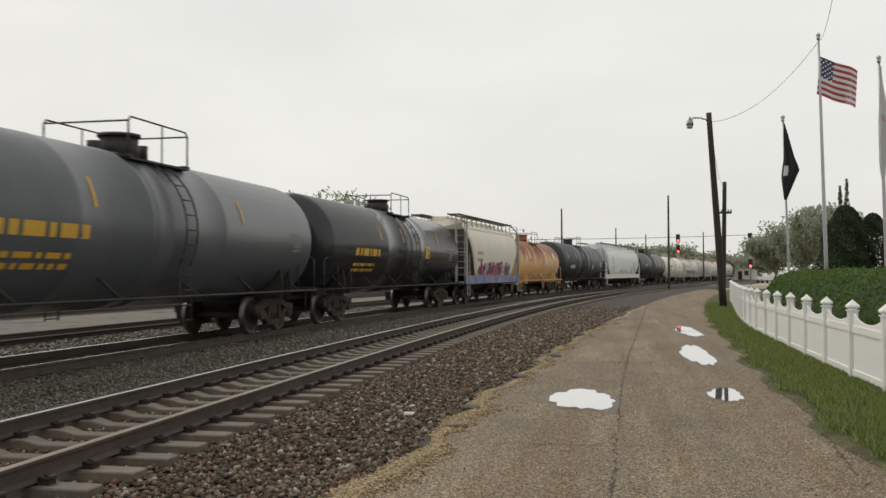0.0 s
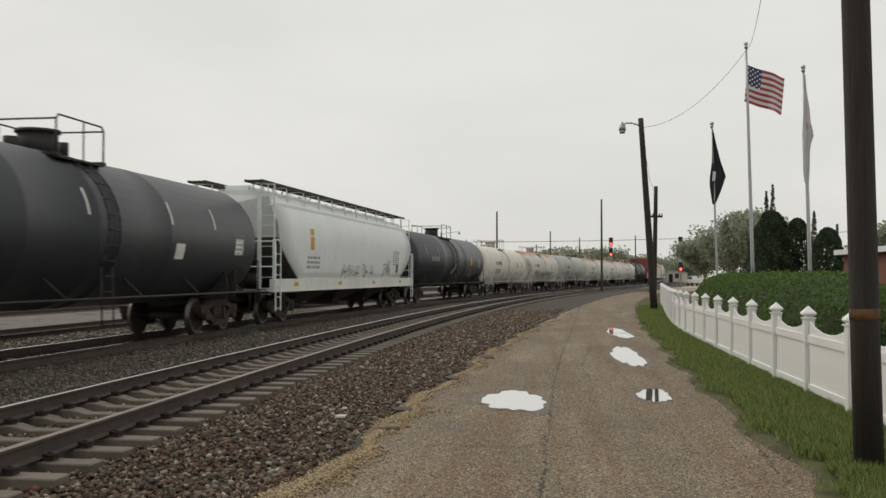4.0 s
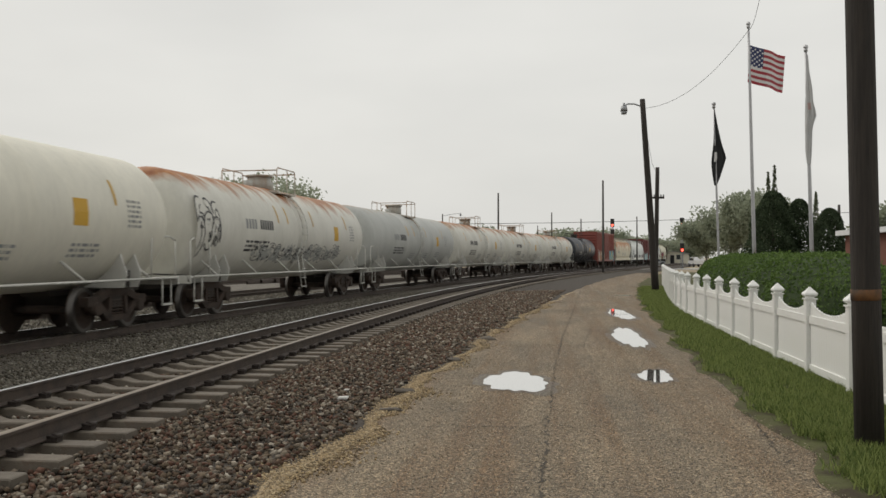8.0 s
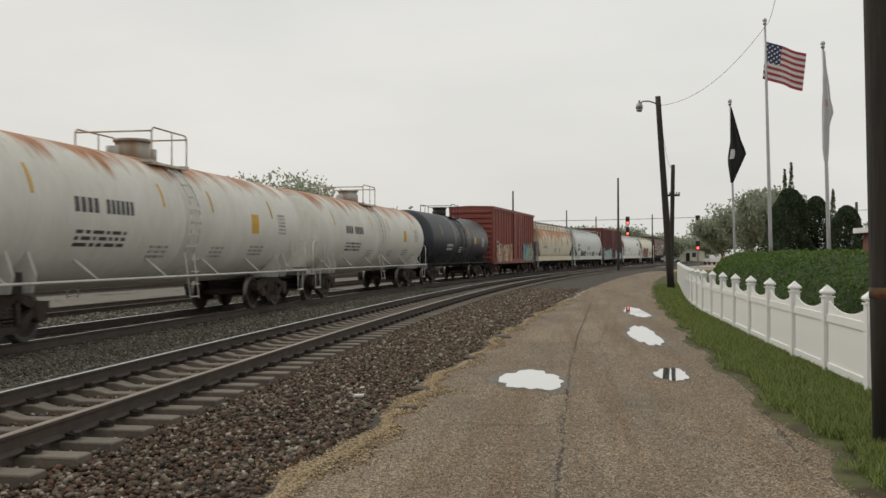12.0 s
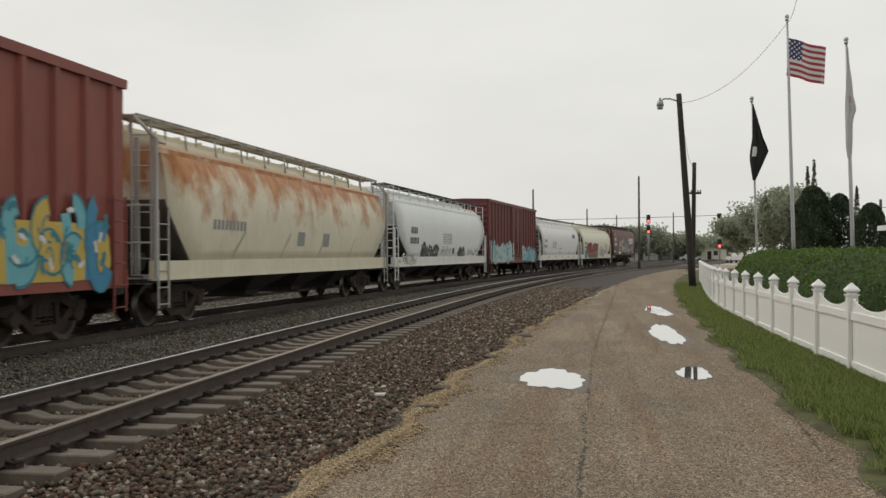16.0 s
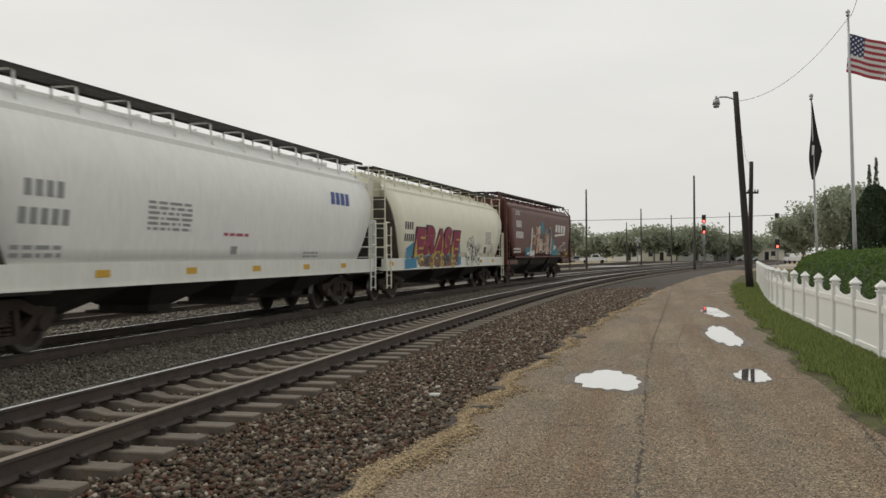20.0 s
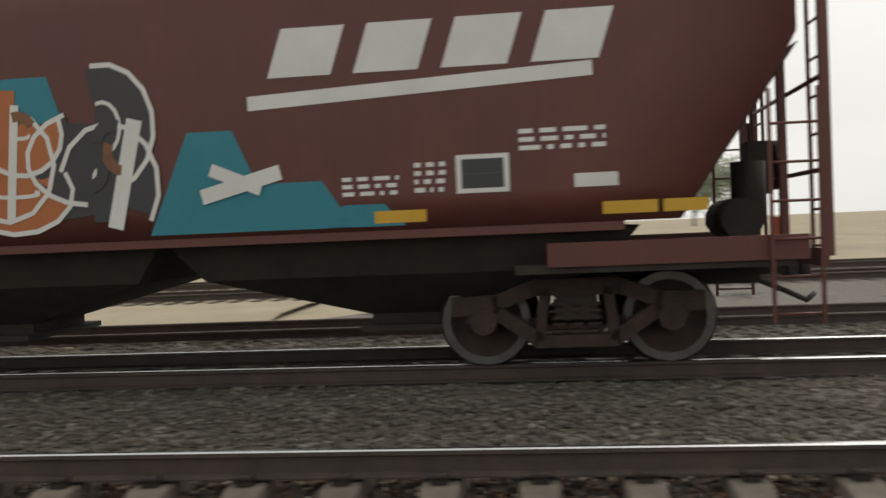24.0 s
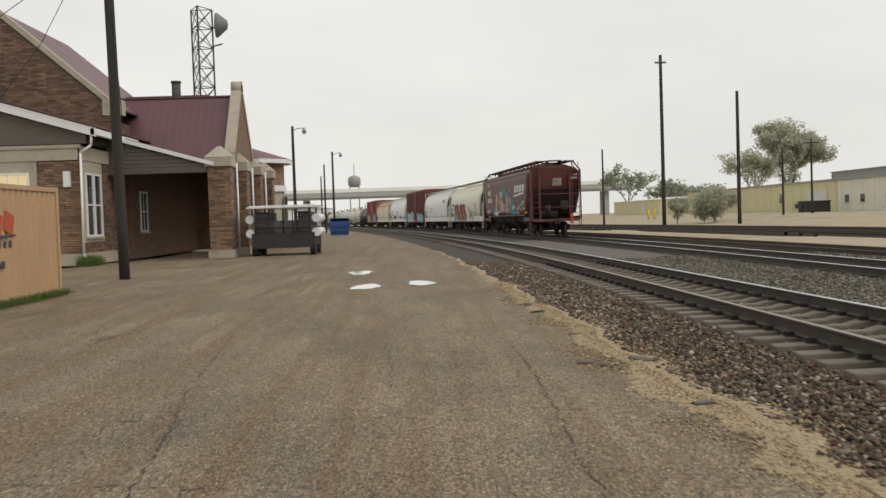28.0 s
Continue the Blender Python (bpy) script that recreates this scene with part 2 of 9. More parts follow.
# ---- ground ----
def gritty(name, c1, c2, stain, pale, cell=64.0, rough=0.74):
    """Worn asphalt: aggregate grains of random tone, broad damp stains, coarse relief."""
    m = bpy.data.materials.new(name)
    m.use_nodes = True
    n, l = m.node_tree.nodes, m.node_tree.links
    b = n["Principled BSDF"]
    b.inputs["Specular IOR Level"].default_value = 0.22
    tc = n.new("ShaderNodeTexCoord")

    def tex(kind, scale, detail=5, stretch=(1, 1, 1)):
        mp = n.new("ShaderNodeMapping")
        mp.inputs["Scale"].default_value = stretch
        l.new(tc.outputs["Object"], mp.inputs[0])
        t = n.new(kind)
        t.inputs["Scale"].default_value = scale
        if kind == "ShaderNodeTexNoise":
            t.inputs["Detail"].default_value = detail
            t.inputs["Roughness"].default_value = 0.65
        l.new(mp.outputs[0], t.inputs["Vector"])
        return t

    def ramp(src, stops):
        r = n.new("ShaderNodeValToRGB")
        e = r.color_ramp.elements
        e[0].position, e[0].color = stops[0][0], (*stops[0][1], 1)
        e[1].position, e[1].color = stops[-1][0], (*stops[-1][1], 1)
        for p, c in stops[1:-1]:
            e.new(p).color = (*c, 1)
        l.new(src, r.inputs[0])
        return r.outputs[0]

    def mix(fac, a, b2, kind="MIX"):
        x = n.new("ShaderNodeMixRGB")
        x.blend_type = kind
        if isinstance(fac, float):
            x.inputs[0].default_value = fac
        else:
            l.new(fac, x.inputs[0])
        l.new(a, x.inputs[1])
        if isinstance(b2, tuple):
            x.inputs[2].default_value = (*b2, 1)
        else:
            l.new(b2, x.inputs[2])
        return x.outputs[0]

    wide = tex("ShaderNodeTexNoise", 0.8, 6, (1, 0.45, 1))
    col = ramp(wide.outputs[0], [(0.36, c1), (0.64, c2)])
    st = ramp(tex("ShaderNodeTexNoise", 0.55, 7, (1, 0.5, 1)).outputs[0], [(0.49, (0, 0, 0)), (0.70, (0.8, 0.8, 0.8))])
    col = mix(st, col, stain)
    wheel = ramp(tex("ShaderNodeTexNoise", 1.3, 5, (1.6, 0.06, 1)).outputs[0], [(0.45, (0, 0, 0)), (0.62, (0.8, 0.8, 0.8))])
    col = mix(wheel, col, tuple(v * k for v, k in zip(c1, (1.02, 0.82, 0.66))))
    vo = tex("ShaderNodeTexVoronoi", cell)
    grain = ramp(vo.outputs["Color"], [(0.12, (0.28, 0.28, 0.28)), (0.45, (0.85, 0.85, 0.85)), (0.7, (1.6, 1.58, 1.52)), (1.0, (3.4, 3.3, 3.1))])
    col = mix(0.85, col, grain, "MULTIPLY")
    fine = tex("ShaderNodeTexNoise", 105, 2)
    sp = ramp(fine.outputs[0], [(0.62, (0, 0, 0)), (0.67, (1, 1, 1))])
    col = mix(sp, col, pale)
    pits = ramp(tex("ShaderNodeTexNoise", 95, 3).outputs[0], [(0.36, (0.35, 0.34, 0.33)), (0.45, (1, 1, 1))])
    col = mix(0.8, col, pits, "MULTIPLY")
    l.new(col, b.inputs["Base Color"])
    mr = n.new("ShaderNodeMapRange")
    mr.inputs["To Min"].default_value, mr.inputs["To Max"].default_value = rough - 0.2, rough + 0.2
    l.new(wide.outputs[0], mr.inputs[0])
    l.new(mr.outputs[0], b.inputs["Roughness"])
    bp = n.new("ShaderNodeBump")
    bp.inputs["Strength"].default_value = 0.6
    bp.inputs["Distance"].default_value = 0.012
    l.new(vo.outputs["Distance"], bp.inputs["Height"])
    l.new(bp.outputs[0], b.inputs["Normal"])
    return m


M_GROUND = mat("yard_ground", (0.40, 0.34, 0.245), (0.29, 0.25, 0.185), scale=0.35, rough=1.0, spec=0.1, bump=0.5, bscale=9, stain=(0.12, 0.14, 0.07), stain_scale=0.12, stain_pos=0.58, speck=(0.4, 0.37, 0.32), speck_scale=14)
M_BALLAST = mat("grey_ballast_bed", (0.075, 0.066, 0.055), (0.14, 0.122, 0.10), scale=16, rough=0.95, bump=1.0, bscale=22)
M_BALLAST_RED = mat("red_brown_ballast_bed", (0.026, 0.021, 0.016), (0.06, 0.047, 0.036), scale=16, rough=0.95, bump=1.0, bscale=22, speck=(0.17, 0.145, 0.12), speck_scale=30, speck_pos=0.64)
M_YARD = mat("wet_yard_stone", (0.11, 0.10, 0.088), (0.21, 0.195, 0.17), scale=9, rough=1.0, spec=0.08, bump=1.0, bscale=18, stain=(0.06, 0.055, 0.048), stain_scale=0.5, stain_pos=0.55, speck=(0.34, 0.32, 0.29), speck_scale=24, speck_pos=0.6)
M_ASPHALT = gritty("damp_old_asphalt", (0.128, 0.101, 0.071), (0.208, 0.165, 0.115), stain=(0.08, 0.066, 0.05), pale=(0.60, 0.53, 0.40))
M_SAND = mat("yellow_grit", (0.43, 0.33, 0.19), (0.29, 0.22, 0.13), scale=9, rough=0.95, bump=1.0, bscale=60, speck=(0.10, 0.082, 0.06), speck_scale=30, speck_pos=0.52)
M_GRASSBED = mat("turf_soil", (0.075, 0.07, 0.038), (0.105, 0.115, 0.05), scale=2.2, rough=0.95, spec=0.15, bump=0.8, bscale=30, stain=(0.062, 0.05, 0.036), stain_scale=1.4, stain_pos=0.5)

bm = bm_new()
R = 1400.0
loft(bm, [[Vector((-R, -R, -0.16)), Vector((R, -R, -0.16))], [Vector((-R, R, -0.16)), Vector((R, R, -0.16))]], close=False, cap=False)
ground = solid("ground", bm, M_GROUND, "bare grey-tan yard ground with thin weeds", "ground", kind="structure")
# the ground rises a little towards the warehouses
YARD_Z = 0.6
bm = bm_new()
loft(bm, [[Vector((x, y, z)) for x, z in ((-31, -0.2), (-38, 0.3), (-46, YARD_Z), (-150, YARD_Z), (-190, -0.2))] for y in (-330, -310, -40, 10, 30)], close=False, cap=False)
for v in bm.verts:
    if v.co.y in (-330, 30):
        v.co.z = -0.2
solid("ground_bank", bm, M_GROUND, "low rise of bare tan ground before the warehouses", "ground", kind="structure")

# ballast: shoulder, bed of both tracks, far shoulder
def edge(s):
    return float(np.interp(s, (-22, -8, 6, 10, 16, 22, 29, 37, 60), (3.18, 3.05, 3.36, 3.5, 3.72, 3.9, 4.3, 4.65, 5.0))) + 0.06 * math.sin(s * 0.9) + 0.05 * math.sin(s * 2.3 + 1) + 0.03 * math.sin(s * 5.3)


bm = bm_new()
strip(bm, s_steps(-440, 440), [(lambda s: edge(s) + 0.4, -0.05), (lambda s: edge(s) - 0.15, -0.008), (2.7, -0.035), (1.85, -0.085), (1.35, -0.12), (0.8, -0.14), (-0.8, -0.14), (-1.4, -0.12), (-1.75, -0.075)])
solid("ballast_main", bm, M_BALLAST_RED, "wet red-brown crushed stone ballast beside the main track", "ballast", kind="structure")
bm = bm_new()
strip(bm, s_steps(-440, 440), [(-1.75, -0.06), (beside2(2.2), -0.10), (beside2(1.5), -0.06), (beside2(-1.8), -0.06), (beside2(-2.6), -0.18)])
solid("ballast_siding", bm, M_BALLAST, "grey crushed stone ballast under the freight train", "ballast", kind="structure")

bm = bm_new()
strip(bm, s_steps(-9, 300), [(beside2(-2.2), -0.155), (lambda s: max(beside2(-3.2)(s), lat2(s) - 2.4 - max(0.0, s + 9) * 1.2), -0.13), (lambda s: lat2(s) - 2.5 - min(max(0.0, s + 9) * 1.3, 7.0), -0.14), (lambda s: lat2(s) - 2.6 - min(max(0.0, s + 9) * 1.3, 23.0), -0.15)])
solid("ballast_yard", bm, M_YARD, "wet dark grey crushed stone over the yard", "ballast", kind="structure")

# asphalt lane: narrow ahead, wide forecourt behind
def lane_right(y):
    return float(np.interp(y, (-220, -60, -30, -22, -9, -3, 3, 7, 9, 12, 17, 21, 28.7, 39, 58, 70, 90, 130), (12, 11, 16, 16, 9, 4.0, 2.3, 2.08, 2.13, 2.18, 2.26, 2.5, 2.8, 3.45, 5.2, 6.8, 10, 30)))


bm = bm_new()
rows = []
for s in s_steps(-190, 96):
    a = tp(s, edge(s) - 0.1)
    b = Vector((lane_right(a.y) + 0.10 * math.sin(a.y * 1.7) + 0.06 * math.sin(a.y * 4.1), a.y, 0))
    rows.append([bm.verts.new((a.x, a.y, -0.03))] + [bm.verts.new(Vector((a.x + 0.09 + (b.x - a.x - 0.09) * k, a.y, 0.0 if k < 1 else -0.05))) for k in (0, 0.3, 0.5, 0.7, 0.97, 1)])
for a, b in zip(rows, rows[1:]):
    for i in range(6):
        bm.faces.new((a[i], a[i + 1], b[i + 1], b[i]))
pavement = solid("pavement", bm, M_ASPHALT, "worn damp asphalt service road with cracks and loose grit", "asphalt", kind="structure")

# grit along the edge of the asphalt, ragged on both sides
bm = bm_new()
prev = None
rng = random.Random(4)
jag = [0.0, 0.0]
for s in np.arange(-46, 44, 0.11):
    w = float(np.interp(s, (-46, -30, -18, -12, -5, 4, 9, 11, 14, 44), (0.05, 0.18, 0.36, 0.52, 0.54, 0.22, 0.12, 0.06, 0.03, 0.02)))
    if s > 8:
        w *= max(0.12, 0.55 + 0.6 * math.sin(1.1 * s) + 0.4 * math.sin(2.7 * s + 1))
    jag = [q * 0.6 + rng.uniform(-1, 1) * 0.5 for q in jag]
    lo = edge(s) - 0.05 - w * 0.55 * (1 + 0.3 * jag[0])
    hi = edge(s) - 0.02 + w * 0.45 * (1 + 0.8 * jag[1] + 0.3 * math.sin(s * 1.7))
    hi = max(hi, lo + 0.04)
    row = [bm.verts.new(tp(s, o, z)) for o, z in ((lo - 0.06, -0.06), (lo, -0.012), (edge(s) - 0.12, 0.004), (max(hi - 0.05, edge(s) - 0.06), 0.010), (max(hi, edge(s) + 0.01), 0.0015))]
    if prev:
        for i in range(4):
            bm.faces.new((prev[i], prev[i + 1], row[i + 1], row[i])).smooth = True
    prev = row
solid("edge_grit", bm, M_SAND, "yellowish sandy grit along the crumbling asphalt edge", "gravel", kind="structure")

# grass verge and lawn behind the fence
bm = bm_new()
rows = []
for y in np.concatenate([np.arange(-3, 40, 0.2), np.arange(40, 98, 1.0)]):
    a = lane_right(y) + 0.10 * math.sin(y * 1.7) + 0.06 * math.sin(y * 4.1)
    rows.append([bm.verts.new((x, y, z)) for x, z in ((a - 0.16, -0.045), (a - 0.05, 0.006), (a + 0.12, 0.018), (a + 0.6, 0.05), (a + 25, 0.05), (a + 60, 0.0))])
for a, b in zip(rows, rows[1:]):
    for i in range(5):
        bm.faces.new((a[i], a[i + 1], b[i + 1], b[i]))
verge = solid("verge", bm, M_GRASSBED, "wet spring-green grass verge", "lawn", kind="structure")

# ---- rails and ties ----
def rail_profile(o):
    return [(o - 0.07, RAIL_Z - 0.172), (o - 0.07, RAIL_Z - 0.16), (o - 0.012, RAIL_Z - 0.14), (o - 0.012, RAIL_Z - 0.045), (o - 0.036, RAIL_Z - 0.035), (o - 0.036, RAIL_Z - 0.008), (o - 0.022, RAIL_Z),
            (o + 0.022, RAIL_Z), (o + 0.036, RAIL_Z - 0.008), (o + 0.036, RAIL_Z - 0.035), (o + 0.012, RAIL_Z - 0.045), (o + 0.012, RAIL_Z - 0.14), (o + 0.07, RAIL_Z - 0.16), (o + 0.07, RAIL_Z - 0.172)]


M_DULL = mat("dull_rail_top", (0.30, 0.25, 0.20), (0.22, 0.185, 0.15), rough=0.42, metal=0.7)


def track(name, lat, label, z=0.0, s0=-440, s1=440, shiny=True):
    root = thing(name, label, "railway track", kind="structure")
    for o in (-0.7535, 0.7535):
        bm = bm_new()
        strip(bm, s_steps(s0, s1), [(lat(a) if callable(lat) else lat + a, b + z) for a, b in rail_profile(o)], smooth=False)
        if shiny:
            for f in bm.faces:
                if all(v.co.z > RAIL_Z + z - 0.009 for v in f.verts):
                    f.material_index = 1
        part("rail", bm, [M_STEEL, M_SHINE if o < 0 or callable(lat) or lat < -1 else M_DULL], root, "steel rail with a polished head")
    return root


main_track = track("track_main", 0.0, "main railway track with steel rails on concrete ties")
siding_track = track("track_siding", beside2, "second railway track carrying the freight train", z=-0.03)
yard_tracks = [track("track_yard", la, "rusty yard track beyond the train", z=-0.12, s0=-260, s1=200, shiny=False) for la in (-10.0, -19.5, -24.5)]

# ---- freight cars: +x faces the platform, +y the rear of the train, z from the rail head ----
SPEED = 15.298
CARS = []
BAR_W = paint("white_stencil", (0.72, 0.72, 0.68), rough=0.6)
BAR_K = paint("black_stencil", (0.05, 0.05, 0.055), rough=0.6)
BAR_Y = paint("yellow_marking", (0.62, 0.36, 0.03), rough=0.6)
BAR_G = paint("faded_grey_stencil", (0.30, 0.31, 0.31), rough=0.7)
G_CYAN = paint("cyan_spray_paint", (0.16, 0.45, 0.50), rough=0.6)
G_TEAL = paint("teal_spray_paint", (0.03, 0.22, 0.28), rough=0.6)
G_RED = paint("crimson_spray_paint", (0.27, 0.022, 0.075), rough=0.6)
G_PINK = paint("pink_spray_paint", (0.45, 0.10, 0.17), rough=0.6)
G_ORANGE = paint("orange_spray_paint", (0.45, 0.15, 0.05), rough=0.6)
G_YELLOW = paint("yellow_spray_paint", (0.58, 0.42, 0.08), rough=0.6)
G_BLUE = paint("blue_spray_paint", (0.035, 0.07, 0.28), rough=0.6)
G_SKY = paint("light_blue_spray_paint", (0.05, 0.25, 0.42), rough=0.6)
G_RUST = paint("brown_spray_paint", (0.22, 0.10, 0.05), rough=0.6)
G_CREAM = paint("cream_spray_paint", (0.60, 0.45, 0.30), rough=0.6)
M_PLACARD = paint("placard", (0.7, 0.70, 0.66), rough=0.6)


# grime plus the shade under the car ends, both in the colour
M_SLOPE = mat("grimy_shaded_slope_sheet", (0.15, 0.128, 0.108), (0.085, 0.072, 0.062), scale=1.5, rough=0.85, stain=(0.22, 0.195, 0.165), stain_scale=1.0)


def rusted(name, body, body2, rust, rust2, z0, z1, amount=0.5, rough=0.55, streak=True, metal=0.0, blotch=1.6, soft=0.55, eave=None):
    """Old car paint: grimy, with rust that runs down from the top as streaks."""
    m = bpy.data.materials.new(name)
    m.use_nodes = True
    n, l = m.node_tree.nodes, m.node_tree.links
    b = n["Principled BSDF"]
    b.inputs["Roughness"].default_value = rough
    b.inputs["Metallic"].default_value = metal
    tc = n.new("ShaderNodeTexCoord")
    sep = n.new("ShaderNodeSeparateXYZ")
    l.new(tc.outputs["Object"], sep.inputs[0])

    def nz(scale, stretch, detail=5):
        mp = n.new("ShaderNodeMapping")
        mp.inputs["Scale"].default_value = stretch
        oi = n.new("ShaderNodeObjectInfo")
        ml = n.new("ShaderNodeMath")
        ml.operation = "MULTIPLY"
        ml.inputs[1].default_value = 40
        l.new(oi.outputs["Random"], ml.inputs[0])
        l.new(ml.outputs[0], mp.inputs["Location"])
        l.new(tc.outputs["Object"], mp.inputs[0])
        t = n.new("ShaderNodeTexNoise")
        t.inputs["Scale"].default_value = scale
        t.inputs["Detail"].default_value = detail
        t.inputs["Roughness"].default_value = 0.62
        l.new(mp.outputs[0], t.inputs["Vector"])
        return t.outputs[0]

    def ramp(src, p0, c0, p1, c1):
        r = n.new("ShaderNodeValToRGB")
        r.color_ramp.elements[0].position, r.color_ramp.elements[0].color = p0, (*c0, 1)
        r.color_ramp.elements[1].position, r.color_ramp.elements[1].color = p1, (*c1, 1)
        l.new(src, r.inputs[0])
        return r.outputs[0]

    base = ramp(nz(1.1, (1, 1, 0.6)), 0.32, body, 0.7, body2)
    fine = ramp(nz(7, (1, 1.4, 0.35)), 0.35, tuple(v * 0.86 for v in (1, 1, 1)), 0.65, (1, 1, 1))
    mu = n.new("ShaderNodeMixRGB")
    mu.blend_type = "MULTIPLY"
    mu.inputs[0].default_value = 0.6
    l.new(base, mu.inputs[1])
    l.new(fine, mu.inputs[2])
    # height gate plus streaky noise
    gate = n.new("ShaderNodeMapRange")
    gate.inputs["From Min"].default_value, gate.inputs["From Max"].default_value = z0, z1
    gate.clamp = False
    l.new(sep.outputs[2], gate.inputs[0])
    st = nz(blotch, (streak if isinstance(streak, tuple) else (0.6, 1.5, 0.28)) if streak else (0.8, 0.9, 0.8), 6)
    ad = n.new("ShaderNodeMath")
    ad.operation = "ADD"
    l.new(gate.outputs[0], ad.inputs[0])
    sc = n.new("ShaderNodeMath")
    sc.operation = "MULTIPLY_ADD"
    sc.inputs[1].default_value = 2.6
    sc.inputs[2].default_value = -1.3 - (1 - amount)
    l.new(st, sc.inputs[0])
    l.new(sc.outputs[0], ad.inputs[1])
    fac = ramp(ad.outputs[0], 0.0, (0, 0, 0), soft, (1, 1, 1))
    rc = ramp(nz(3.2, (1, 1.2, 0.5)), 0.35, rust, 0.65, rust2)
    mx = n.new("ShaderNodeMixRGB")
    if eave:
        # sound paint above the eave
        up = n.new("ShaderNodeMapRange")
        up.inputs["From Min"].default_value, up.inputs["From Max"].default_value = eave, eave - 0.2
        l.new(sep.outputs[2], up.inputs[0])
        cut = n.new("ShaderNodeMath")
        cut.operation = "MULTIPLY"
        l.new(fac, cut.inputs[0])
        l.new(up.outputs[0], cut.inputs[1])
        l.new(cut.outputs[0], mx.inputs[0])
    else:
        l.new(fac, mx.inputs[0])
    l.new(mu.outputs[0], mx.inputs[1])
    l.new(rc, mx.inputs[2])
    l.new(mx.outputs[0], b.inputs["Base Color"])
    bp = n.new("ShaderNodeBump")
    bp.inputs["Strength"].default_value = 0.12
    bp.inputs["Distance"].default_value = 0.03
    l.new(nz(2.2, (1, 1, 1), 3), bp.inputs["Height"])
    l.new(bp.outputs[0], b.inputs["Normal"])
    return m


# shared meshes of the running gear
def wheelset_mesh():
    bm = bm_new()
    rod(bm, (-0.98, 0, 0), (0.98, 0, 0), 0.085, 10)
    for sx in (-1, 1):
        prof = [(0.68, 0.09), (0.68, 0.445), (0.70, 0.48), (0.725, 0.475), (0.74, 0.45), (0.825, 0.44), (0.825, 0.36), (0.775, 0.33), (0.785, 0.15), (0.83, 0.13), (0.83, 0.09)]
        rings = []
        for i in range(20):
            a = 2 * math.pi * i / 20
            rings.append([Vector((sx * x, r * math.cos(a), r * math.sin(a))) for x, r in prof])
        vs = [[bm.verts.new(p) for p in r] for r in rings]
        for i in range(20):
            for k in range(len(prof) - 1):
                f = bm.faces.new((vs[i][k], vs[i][k + 1], vs[(i + 1) % 20][k + 1], vs[(i + 1) % 20][k]))
                f.smooth = k not in (5, 9)
                f.material_index = 1 if k in (3, 4, 5) else 0
    return done("wheelset", bm, [M_RUSTDK, M_WHEEL])


def side_frame_mesh():
    bm = bm_new()
    # arch-bar shaped casting with two windows and pedestal ends
    w = 0.16
    for seg in (((-1.2, 0.6), (-0.75, 0.62), 0.18), ((-0.8, 0.62), (-0.40, 0.77), 0.15), ((-0.42, 0.77), (0.42, 0.77), 0.16), ((0.40, 0.77), (0.8, 0.62), 0.15), ((0.75, 0.62), (1.2, 0.6), 0.18),
                ((-0.80, 0.56), (-0.36, 0.26), 0.14), ((-0.40, 0.25), (0.40, 0.25), 0.12), ((0.36, 0.26), (0.80, 0.56), 0.14), ((-0.36, 0.25), (-0.30, 0.76), 0.10), ((0.36, 0.25), (0.30, 0.76), 0.10)):
        (y0, z0), (y1, z1), t = seg
        d = Vector((0, y1 - y0, z1 - z0))
        nrm = Vector((0, -d.z, d.y)).normalized() * t / 2
        a, b = Vector((0, y0, z0)), Vector((0, y1, z1))
        slab(bm, [a + nrm + Vector((-w / 2, 0, 0)), b + nrm + Vector((-w / 2, 0, 0)), b - nrm + Vector((-w / 2, 0, 0)), a - nrm + Vector((-w / 2, 0, 0))], w, (1, 0, 0))
    for y in (-0.89, 0.89):
        rod(bm, (-0.10, y, 0.46), (0.14, y, 0.46), 0.13, 12)
        box(bm, -0.07, 0.07, y - 0.17, y + 0.17, 0.44, 0.60)
    for y in (-0.17, 0.0, 0.17):
        for k in range(5):
            rod(bm, (0.0, y, 0.32 + k * 0.065), (0.0, y, 0.355 + k * 0.065), 0.075, 10)
    return done("side_frame", bm, M_RUSTDK)


def bolster_mesh():
    bm = bm_new()
    box(bm, -1.05, 1.05, -0.2, 0.2, 0.45, 0.72)
    rod(bm, (0, 0, 0.72), (0, 0, 0.86), 0.28, 14)
    for sx in (-0.45, 0.45):
        box(bm, sx - 0.06, sx + 0.06, -1.0, 1.0, 0.40, 0.47)
    for y in (-0.42, 0.42):
        box(bm, -0.85, 0.85, y - 0.05, y + 0.05, 0.34, 0.46)
    return done("truck", bm, M_GRIME)


ME_WHEELSET, ME_SIDE, ME_BOLSTER = wheelset_mesh(), side_frame_mesh(), bolster_mesh()


def coupler_mesh():
    bm = bm_new()
    box(bm, -0.11, 0.11, -0.75, 0.0, 0.76, 0.98)
    box(bm, -0.2, 0.14, 0.0, 0.16, 0.72, 1.02)
    rod(bm, (0.1, 0.16, 0.72), (0.1, 0.16, 1.02), 0.07, 10)
    box(bm, -0.2, -0.12, 0.1, 0.26, 0.74, 1.0)
    polyrod(bm, [(0.3, -0.5, 0.8), (0.3, -0.1, 0.62), (0.22, 0.15, 0.5), (0.1, 0.25, 0.55)], 0.03)
    polyrod(bm, [(-0.1, 0.0, 1.0), (-0.5, -0.1, 1.08), (-1.35, -0.12, 1.05), (-1.4, -0.1, 0.9)], 0.016)
    return done("coupler", bm, M_GRIME)


ME_COUPLER = coupler_mesh()


